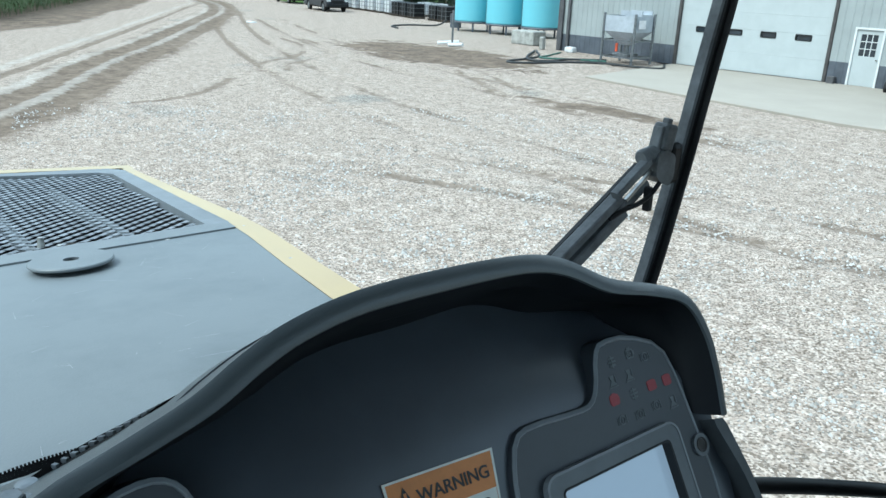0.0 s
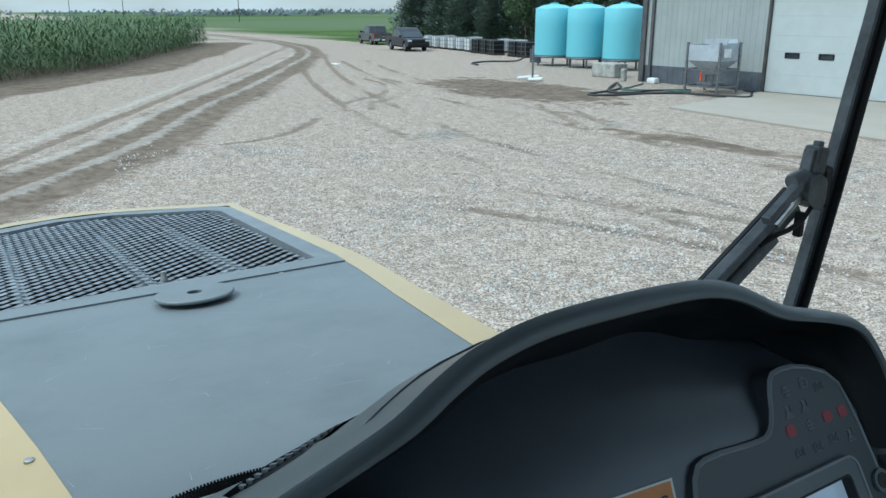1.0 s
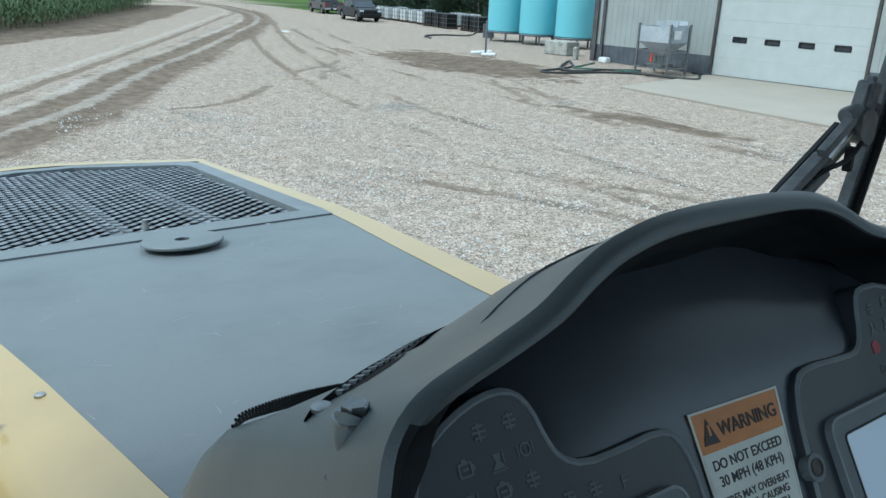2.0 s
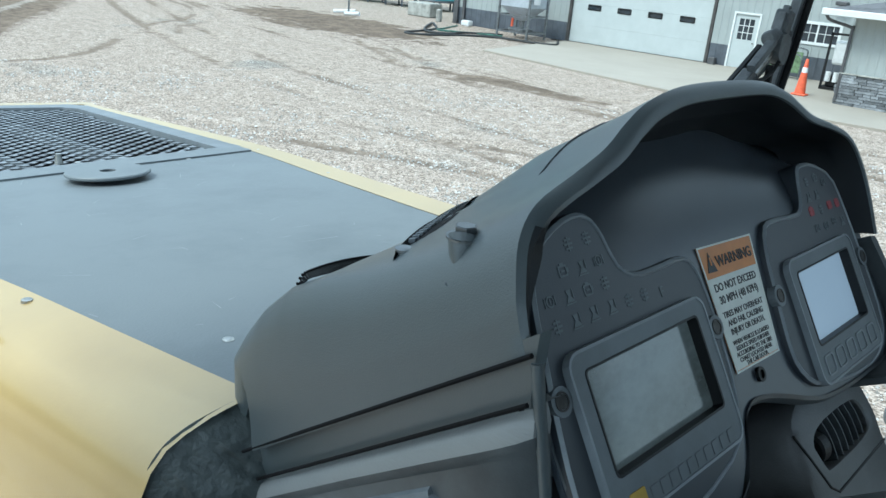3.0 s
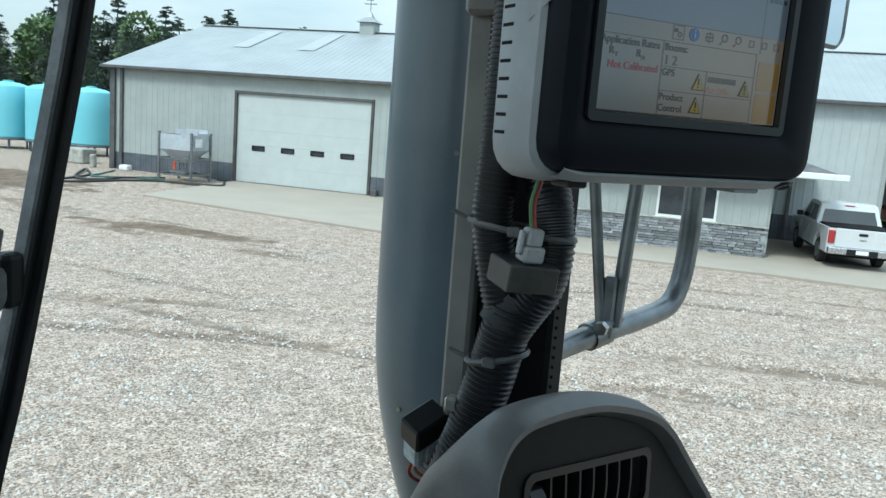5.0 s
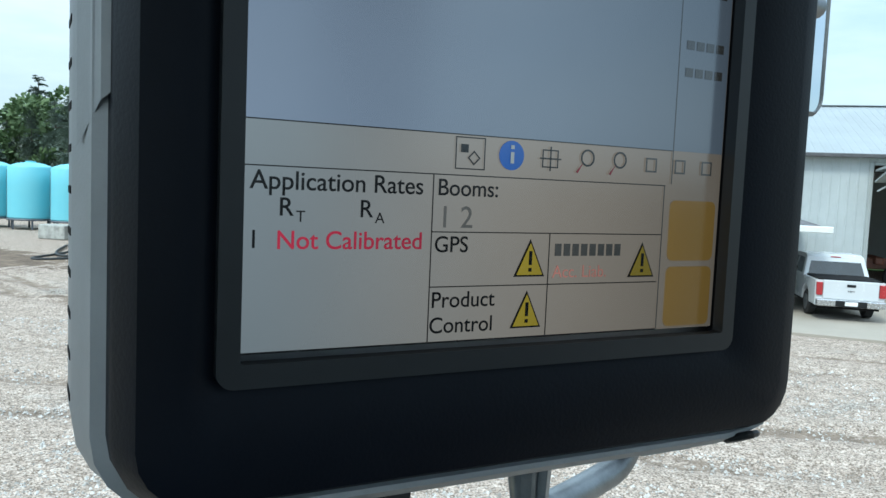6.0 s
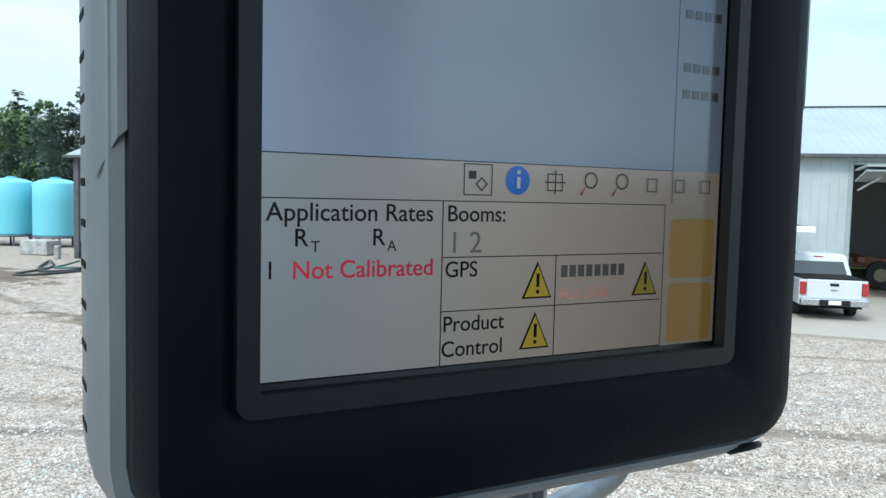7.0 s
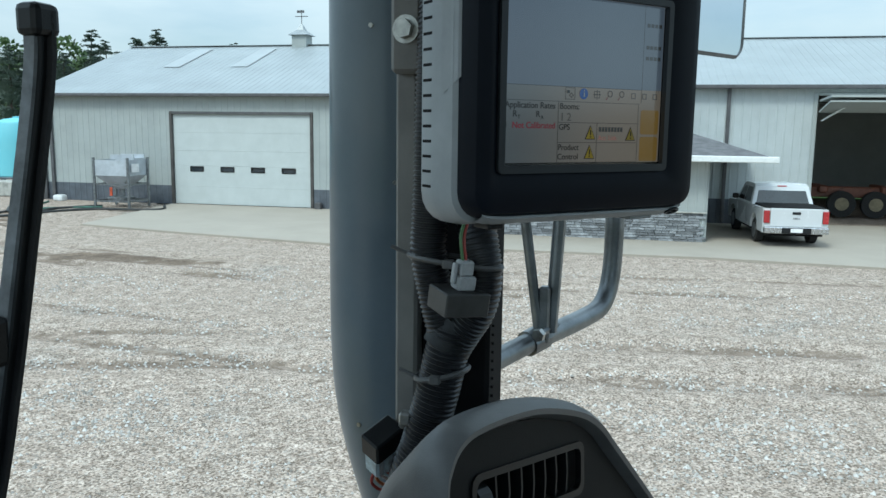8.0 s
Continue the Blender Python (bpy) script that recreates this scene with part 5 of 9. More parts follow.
def broad_mesh(seed, h):
    r = np.random.RandomState(seed)
    n = 5200
    lob = r.randn(9, 3) * [0.22 * h, 0.22 * h, 0.16 * h] + [0, 0, 0.62 * h]
    w = r.randint(0, 9, n)
    d = r.randn(n, 3)
    d /= np.linalg.norm(d, axis=1)[:, None]
    c = lob[w] + d * (0.16 * h) * (0.6 + 0.4 * r.rand(n, 1))
    k = (0.06 + 0.10 * r.rand(n)) * h / 7
    u = r.randn(n, 3)
    s = np.cross(d, u)
    s /= np.linalg.norm(s, axis=1)[:, None]
    v = np.stack([c - s * k[:, None], c + d * k[:, None], c + s * k[:, None], c - d * k[:, None] * 0.8], 1)
    o = np.arange(n)[:, None] * 4
    me = bpy.data.meshes.new("crown")
    me.from_pydata(v.reshape(-1, 3).tolist(), [], (o + [0, 1, 2, 3]).tolist())
    me.materials.append(BROADLEAF)
    return me


def trunk_mesh(h, r0):
    bm = B()
    tube(bm, [(0, 0, -0.1), (0.03 * h * 0.3, 0, h * 0.35), (0, 0.02 * h, h * 0.7), (0.01, 0, h * 0.97)], r0, 7, radii=[r0, r0 * 0.75, r0 * 0.4, r0 * 0.08])
    for k in range(9):
        a, z = k * 2.4, h * (0.18 + 0.07 * k)
        L = 0.2 * h * (1 - z / h) + 0.1
        tube(bm, [(0, 0, z), (L * math.cos(a), L * math.sin(a), z + 0.1 * L)], 0.03, 5, radii=[r0 * 0.3, r0 * 0.08])
    return mesh_of("trunk", bm, BARK)


def plant_trees():
    r = random.Random(7)
    cedars = [(conifer_mesh(s, 9.0), trunk_mesh(9.0, 0.16)) for s in (1, 2, 3, 4, 5)]
    broads = [(broad_mesh(s, 7.0), trunk_mesh(4.6, 0.14)) for s in (11, 12)]
    spots = []
    x = -94
    while x < 34:
        tall = (7.6 + 3.6 * r.random()) * (1.22 if x < -38 else 0.80)
        y = 60 + 4.5 * r.random()
        if x < -70:
            y -= (x + 70) * -0.1
        spots.append((x, y, tall, r.random() < 0.01))
        x += 1.0 + 0.9 * r.random()
    x = -92
    while x < -24:
        spots.append((x, 53.5 + 3.5 * r.random(), 5.5 + 4.6 * r.random(), r.random() < 0.01))
        x += 1.3 + 1.1 * r.random()
    for x, y, h, broad in spots:
        if x < 0 and y < 0.680 * -x:
            continue
        crown, trunk = r.choice(broads if broad else cedars)
        k = h / (7.0 if broad else 9.0)
        t = thing("broadleaf_tree" if broad else "cedar_tree", "rounded leafy green tree in the shelter belt" if broad else "dark green pointed cedar in the shelter belt", "tree", (0, 0, 0),
                  pose(x, y, -0.05, 0, 0, r.uniform(0, 360)) @ Matrix.Diagonal((k * r.uniform(0.9, 1.2), k * r.uniform(0.9, 1.2), k, 1)), "shelter belt trees")
        for nm, me in (("trunk", trunk), ("crown", crown)):
            ob = new(nm, me)
            ob.parent = t


plant_trees()


def corn_field():
    """Standing corn: rows of plants with long arching leaves, thinning out with distance."""
    r = np.random.RandomState(9)
    P, H, S = [], [], []
    (ax, ay), (bx, by) = (-20, -16), (-43.7, 5.6)
    segs = list(zip(CORN_EDGE, CORN_EDGE[1:]))
    for (x0, y0), (x1, y1) in segs:
        L = math.hypot(x1 - x0, y1 - y0)
        tx, ty = (x1 - x0) / L, (y1 - y0) / L
        nx, ny = ty, -tx
        if nx > 0:
            nx, ny = -nx, -ny
        for row in range(60):
            dep = 0.6 + row * 0.76 if row < 14 else 11 + (row - 14) * 2.6
            step = 0.30 if row < 6 else (0.55 if row < 14 else 1.6)
            n = int(L / step) + 1
            s = np.arange(n) * step + r.rand(n) * 0.15
            px, py = x0 + tx * s + nx * dep + r.randn(n) * 0.08, y0 + ty * s + ny * dep + r.randn(n) * 0.08
            P.append(np.stack([px, py], -1))
            H.append(np.full(n, 1.0 if row < 14 else 0.0))
            S.append(np.full(n, 1.0 if row < 14 else 2.4))
    P, H, S = np.concatenate(P), np.concatenate(H), np.concatenate(S)
    keep = ~((P[:, 0] < -86.5) | (P[:, 1] > 31.5))
    P, H, S = P[keep], H[keep], S[keep]
    verts, faces = [], []
    cnt = 0
    for lv in range(8):
        m = (H > 0.5) | (lv >= 5)
        Q, s = P[m], S[m]
        n = len(Q)
        a = r.rand(n) * 6.2832
        z0 = (0.25 + lv * 0.30 + 0.12 * r.randn(n))
        Lf = (0.62 + 0.25 * r.rand(n)) * (0.75 if lv == 7 else 1) * s ** 0.6
        up = (0.42 if lv < 7 else 0.6) + 0.2 * r.rand(n)
        w = 0.038 * s ** 1.1
        dx, dy = np.cos(a), np.sin(a)
        A = np.stack([Q[:, 0], Q[:, 1], z0], -1)
        M = A + np.stack([dx * Lf * 0.5, dy * Lf * 0.5, up * Lf], -1)
        T = A + np.stack([dx * Lf, dy * Lf, up * Lf * 0.55], -1)
        sd = np.stack([-dy * w, dx * w, 0 * dx], -1)
        v = np.stack([A - sd * 0.5, A + sd * 0.5, M + sd, M - sd, T], 1)
        verts.append(v.reshape(-1, 3))
        o = (np.arange(n) * 5)[:, None] + cnt
        faces += (o + [0, 1, 2, 3]).tolist() + (o + [3, 2, 4]).tolist()
        cnt += n * 5
    n = len(P)
    st = np.stack([np.stack([P[:, 0] - 0.015, P[:, 1], 0 * P[:, 0]], -1), np.stack([P[:, 0] + 0.015, P[:, 1] + 0.01, 0 * P[:, 0]], -1), np.stack([P[:, 0], P[:, 1], 2.55 + 0.15 * r.randn(n)], -1)], 1)
    verts.append(st.reshape(-1, 3))
    faces += ((np.arange(n) * 3)[:, None] + cnt + [0, 1, 2]).tolist()
    me = bpy.data.meshes.new("corn_field")
    me.from_pydata(np.concatenate(verts).tolist(), [], faces)
    me.materials.append(CORN)
    tagged(new("corn_field", me), "tall standing green corn along the yard's edge", "corn field", kind="stuff")


corn_field()


def far_things():
    r = np.random.RandomState(3)
    # distant woods on the horizon: one mass of leaf clumps
    verts, faces, cnt = [], [], 0
    for cx, cy, w, h, n in ((-620, 260, 70, 9, 260), (-700, 470, 160, 10, 420), (-760, 330, 30, 8, 90), (-540, 505, 60, 9, 200), (-900, 100, 40, 9, 90), (-820, 620, 220, 11, 420), (-980, 240, 60, 9, 120)):
        d = np.array([cx, cy]) / math.hypot(cx, cy)
        s = np.array([-d[1], d[0]])
        for _ in range(n):
            q = np.array([cx, cy]) + s * r.uniform(-w, w) + d * r.uniform(-8, 8)
            z = r.uniform(0.3, 0.55 * h) * r.uniform(0.6, 1)
            k = r.uniform(1.0, 2.4)
            a = r.uniform(0, 6.28)
            verts += [(q[0] + s[0] * k * math.cos(a), q[1] + s[1] * k * math.cos(a), max(0, z + k * math.sin(a))), (q[0] - s[0] * k, q[1] - s[1] * k, z), (q[0] + d[0] * k, q[1] + d[1] * k, z + k), (q[0] + s[0] * k, q[1] + s[1] * k, max(0, z - k))]
            faces += [(cnt, cnt + 1, cnt + 2), (cnt, cnt + 2, cnt + 3)]
            cnt += 4
    me = bpy.data.meshes.new("distant_woods")
    me.from_pydata(verts, [], faces)
    me.materials.append(FARWOOD)
    tagged(new("distant_woods", me), "far grey-green woods on the horizon", "woods", kind="stuff")
    pl = None
    for x, y, h in ((-260, 108.0, 11), (-330, 90, 11), (-430, 92, 11)):
        if pl is None:
            pl = thing("power_pole", "far wooden power pole beside the road", "pole", (0, 0, 0), pose(x, y, 0), "far power poles")
            bm = B()
            cyl(bm, (0, 0, 0), (0, 0, h), 0.16, 0.11, seg=8)
            part("pole", bm, BARK, pl)
            bm = B()
            box(bm, -0.08, 0.08, -1.2, 1.2, h - 0.9, h - 0.75)
            part("crossarm", bm, BARK, pl)
        else:
            copy_thing(pl, pose(x, y, 0))


far_things()

# ---- engine hood of the machine ----
def hz(y):
    """Height of the hood's top along the machine."""
    return 2.676 + 0.104 * (2.828 - y)


CXH = 0.15                       # middle line of the hood


def sheet(bm, outline, lift=0.0, thick=0.02):
    """A plate lying on the hood's top."""
    a = [(x, y, hz(y) + lift) for x, y in outline]
    b = [(x, y, z - thick) for x, y, z in a]
    ring_faces(bm, [b, a])


def hood():
    t = thing("engine_hood", "yellow engine hood with slate centre plate and dark front grille", "hood", (CXH, 1.6, 2.0), V)
    half = [(0.55, 0.248), (0.66, 0.262), (0.95, 0.300), (1.18, 0.333), (1.30, 0.352), (1.60, 0.402), (1.70, 0.412)]
    right = [(CXH + w, y) for y, w in half]
    left = [(CXH - w, y) for y, w in half]
    bm = B()
    sheet(bm, left + right[::-1], 0.0, 0.012)
    part("centre_plate", bm, HOODBLACK, t, "scuffed slate-grey centre plate")
    out = [(0.58, 0.326), (0.66, 0.336), (0.98, 0.372), (1.30, 0.417), (1.56, 0.456), (1.75, 0.475), (2.70, 0.509), (2.90, 0.521)]
    inn = [(0.58, 0.2525), (0.66, 0.263), (0.98, 0.304), (1.30, 0.352), (1.56, 0.395), (1.75, 0.418), (2.70, 0.474), (2.90, 0.484)]
    for s in (1, -1):
        bm = B()
        fall = ((-0.008, 0.003), (0.0, -0.006), (0.035, -0.06), (0.16, -0.33), (0.2, -0.9)) if s > 0 else ((-0.045, -0.003), (-0.030, -0.006), (-0.008, -0.013), (0.008, -0.021), (0.022, -0.037), (0.033, -0.062), (0.040, -0.10), (0.050, -0.25), (0.055, -0.9))
        rows = [[(CXH + s * w, y, hz(y) + 0.001) for y, w in inn]] + [[(CXH + s * (w + dx), y, hz(y) + dz) for y, w in out] for dx, dz in fall]
        ring_faces(bm, rows, close=False)
        part("side_panel", bm, YELLOW, t, smooth=True)
    # front edge
    bm = B()
    fr = [(CXH - 0.52, 2.90), (CXH - 0.22, 3.10), (CXH - 0.05, 3.16), (CXH + 0.05, 3.16), (CXH + 0.22, 3.08), (CXH + 0.52, 2.90)]
    ring_faces(bm, [[(x, y - 0.06, hz(y - 0.06) + 0.002) for x, y in fr], [(x, y + 0.02, hz(y + 0.02) + 0.003) for x, y in fr], [(x, y + 0.05, hz(y) - 0.05) for x, y in fr], [(x, y + 0.12, hz(y) - 0.7) for x, y in fr]], close=False)
    part("front_panel", bm, YELLOW, t)
    # grille frame and expanded-metal mesh
    A = [(CXH - 0.415, 1.72), (CXH + 0.415, 1.72), (CXH + 0.474, 2.80), (CXH + 0.44, 2.88), (CXH + 0.10, 3.05), (CXH - 0.10, 3.05), (CXH - 0.44, 2.88), (CXH - 0.474, 2.80)]
    I = [(CXH - 0.362, 1.735), (CXH + 0.362, 1.735), (CXH + 0.418, 2.73), (CXH + 0.39, 2.80), (CXH + 0.09, 2.98), (CXH - 0.09, 2.98), (CXH - 0.39, 2.80), (CXH - 0.418, 2.73)]
    bm = B()
    ring_faces(bm, [[(x, y, hz(y) - 0.02) for x, y in I], [(x, y, hz(y) + 0.004) for x, y in I], [(x, y, hz(y) + 0.004) for x, y in A], [(x, y, hz(y) - 0.02) for x, y in A]], caps=(False, False))
    part("grille_frame", bm, PLASTIC_LIGHT, t)
    bm = B()
    verts, faces = [], []

    def inside(x, y):
        return 1.735 < y < 3.01 - 0.5 * abs(x - CXH) and abs(x - CXH) < 0.362 + 0.056 * (y - 1.735)

    px, py, wd = 0.048, 0.0205, 0.0075
    for i in range(-15, 16):
        for j in range(0, 102):
            cx = CXH + i * px + (px / 2 if j % 2 else 0)
            cy = 1.737 + j * py
            for ex in (-1, 1):
                x1, y1 = cx + ex * px / 2, cy + py
                if inside(cx, cy) and inside(x1, y1):
                    n = Vector((-(y1 - cy), x1 - cx, 0)).normalized() * wd / 2
                    k = len(verts)
                    for (qx, qy, qz) in ((cx - n.x, cy - n.y, 0.0), (cx + n.x, cy + n.y, 0.003), (x1 + n.x, y1 + n.y, 0.003), (x1 - n.x, y1 - n.y, 0.0)):
                        verts.append((qx, qy, hz(qy) - 0.006 + qz))
                    faces.append((k, k + 1, k + 2, k + 3))
    bm.free()
    bm = B()
    vs = [bm.verts.new(v) for v in verts]
    for f in faces:
        bm.faces.new([vs[i] for i in f])
    tagged(part("grille_mesh", bm, MESHMET, t, "expanded-metal mesh"), kind="stuff")
    bm = B()
    for x in (CXH - 0.26, CXH + 0.02, CXH + 0.24):
        sheet(bm, [(x - 0.012, 1.74), (x + 0.012, 1.74), (x + 0.012, 2.82), (x - 0.012, 2.82)], -0.04, 0.03)
    part("grille_stay", bm, PLASTIC_LIGHT, t)
    bm = B()
    box(bm, CXH - 0.42, CXH + 0.42, 1.7, 2.9, 2.2, 2.25)
    cyl(bm, (CXH - 0.3, 2.2, 2.36), (CXH + 0.3, 2.3, 2.36), 0.12)
    cyl(bm, (CXH - 0.2, 2.5, 2.42), (CXH + 0.25, 2.6, 2.42), 0.09)
    box(bm, CXH - 0.1, CXH + 0.2, 1.85, 2.1, 2.25, 2.5, 0.03)
    tube(bm, smooth_line([(CXH - 0.3, 1.9, 2.35), (CXH - 0.1, 2.3, 2.52), (CXH + 0.2, 2.4, 2.5), (CXH + 0.33, 2.7, 2.4)], 5), 0.035, 8)
    part("engine", bm, ENGINE, t, "dusty engine parts under the mesh")
    bm = B()
    bay = [(CXH - 0.375, 1.725), (CXH + 0.375, 1.725), (CXH + 0.430, 2.74), (CXH + 0.40, 2.82), (CXH + 0.09, 3.0), (CXH - 0.09, 3.0), (CXH - 0.40, 2.82), (CXH - 0.430, 2.74)]
    ring_faces(bm, [[(x, y, hz(y) - 0.021) for x, y in bay], [(x, y, 2.26) for x, y in bay]], caps=(False, True))
    part("engine_bay", bm, BLACK_MATT, t, "black walls of the engine bay")
    # washer plate over the filler, rivets and screws
    bm = B()
    ring = lambda r, z: [(0.178 + r * math.cos(a), 1.555 + r * math.sin(a), hz(1.555 + r * math.sin(a)) + z) for a in np.linspace(0, 2 * np.pi, 40, endpoint=False)]
    ring_faces(bm, [ring(0.015, 0.013), ring(0.015, 0.0165), ring(0.076, 0.0165), ring(0.078, 0.0145), ring(0.078, 0.011), ring(0.075, 0.009), ring(0.015, 0.009), ring(0.015, 0.013)], caps=(False, False))
    part("cover_disc", bm, HOODBLACK, t, "round slate cover disc with a hole")
    bm = B()
    cyl(bm, (0.178, 1.555, hz(1.555) - 0.004), (0.178, 1.555, hz(1.555) + 0.009), 0.022)
    part("disc_stem", bm, BLACK, t)
    for x, y in ((-0.036, 1.689), (0.19, 1.72), (0.396, 1.655), (0.2, 1.765), (0.578, 1.66), (0.598, 1.655), (-0.28, 1.66), (0.528, 1.32), (-0.06, 0.70), (-0.21, 1.02), (-0.22, 0.92), (-0.165, 0.95)):
        bm = B()
        z = hz(y)
        tube(bm, [(x, y, z - 0.004), (x, y, z + 0.001), (x, y, z + 0.002)], 0.007, 12, radii=[0.0065, 0.006, 0.0035])
        part("screw", bm, BOLT, t, "pale screw head")
    bm = B()
    cyl(bm, (0.165, 1.775, hz(1.775)), (0.165, 1.775, hz(1.775) + 0.022), 0.009, 0.006, 10)
    part("grille_stud", bm, BOLT, t)
    bm = B()
    bx = [(CXH - 0.405, 1.655), (CXH + 0.405, 1.655), (CXH + 0.413, 1.722), (CXH - 0.413, 1.722)]
    sheet(bm, bx, 0.004, 0.016)
    part("seam_strip", bm, HOODBLACK, t)
    # scratches: thin raised scrapes in the paint
    r = random.Random(5)
    bm = B()
    for _ in range(60):
        x, y = CXH + r.uniform(-0.28, 0.28), r.uniform(0.75, 1.62)
        a, L = r.uniform(0, 3.14), r.uniform(0.008, 0.09) * r.uniform(0.3, 1.0)
        dx, dy = math.cos(a) * L, math.sin(a) * L
        nx, ny = -math.sin(a) * 0.0005, math.cos(a) * 0.0005
        q = [(x - nx, y - ny), (x + dx, y + dy), (x + nx, y + ny)]
        bm.faces.new([bm.verts.new((px_, py_, hz(py_) + 0.0012)) for px_, py_ in q])
    tagged(part("scratches", bm, material("bare_scratch", (0.34, 0.36, 0.38), 0.5), t, "pale scratches"), kind="stuff")


hood()


def boot():
    """Crinkled black rubber bulging between hood and cab."""
    r = np.random.RandomState(2)
    edge = smooth_line([(-0.085, 0, 2.909), (-0.118, 0, 2.908), (-0.150, 0, 2.903), (-0.168, 0, 2.898), (-0.185, 0, 2.889), (-0.199, 0, 2.871), (-0.208, 0, 2.838), (-0.213, 0, 2.80), (-0.217, 0, 2.70), (-0.22, 0, 2.55), (-0.22, 0, 2.35)], 6)
    rows = []
    for i in range(15):
        f = i / 14
        row = []
        for k, p in enumerate(edge):
            fold = 0.0030 * math.sin(0.30 * k + 4 * f) + 0.0012 * math.sin(0.9 * k - 7 * f) + 0.0003 * r.randn()
            row.append((p.x + (-0.095 - p.x) * 0.85 * f + fold * 0.3 * min(1, f * 4), 0.586 - 0.050 * math.sin(0.5 * math.pi * f) + fold * min(1, f * 5), p.z - (0.03 + 0.06 * max(0, p.z - 2.6)) * f + fold * 0.4 * min(1, f * 4)))
        rows.append(row)
    t = thing("rubber_boot", "crinkled black rubber apron between hood and cab", "rubber apron", (-0.15, 0.615, 2.4), V)
    creased = material("creased_rubber", (0.036, 0.044, 0.046), 0.42, var=0.35, scale=30, bump=0.35, bscale=90, other=(0.085, 0.10, 0.10), mid=0.6, soft=0.12)
    bm = B()
    ring_faces(bm, rows[:4], close=False)
    part("rim_bead", bm, creased, t, smooth=True)
    bm = B()
    ring_faces(bm, rows[3:], close=False)
    part("apron", bm, creased, t, smooth=True)


boot()


# ---- instrument cluster ----
def yp(z):
    """The dash fascia leans back: its place along the machine at height z."""
    return 0.621 * z - 1.603


PO = Vector((0, yp(3.0), 3.0))            # origin on the fascia
PU = Vector((1, 0, 0))
PV = Vector((0, 0.621, 1)).normalized()   # up along the fascia
K = math.hypot(1, 0.621)


def q(x, z):
    """Plan of the fascia: across, and along its slope."""
    return (x, (z - 3.0) * K)


def qs(pts):
    return [q(x, z) for x, z in pts]


RIM_OUT = [(-0.123, 3.078), (-0.121, 3.096), (-0.118, 3.109), (-0.107, 3.131), (-0.085, 3.147), (-0.045, 3.158), (-0.01, 3.168), (0.02, 3.181), (0.05, 3.191), (0.095, 3.198), (0.16, 3.199), (0.225, 3.196),
           (0.262, 3.187), (0.30, 3.168), (0.345, 3.156), (0.378, 3.143), (0.392, 3.118), (0.394, 3.09), (0.390, 3.058)]


def rim_y(z):
    return 0.471 * z - 1.1615


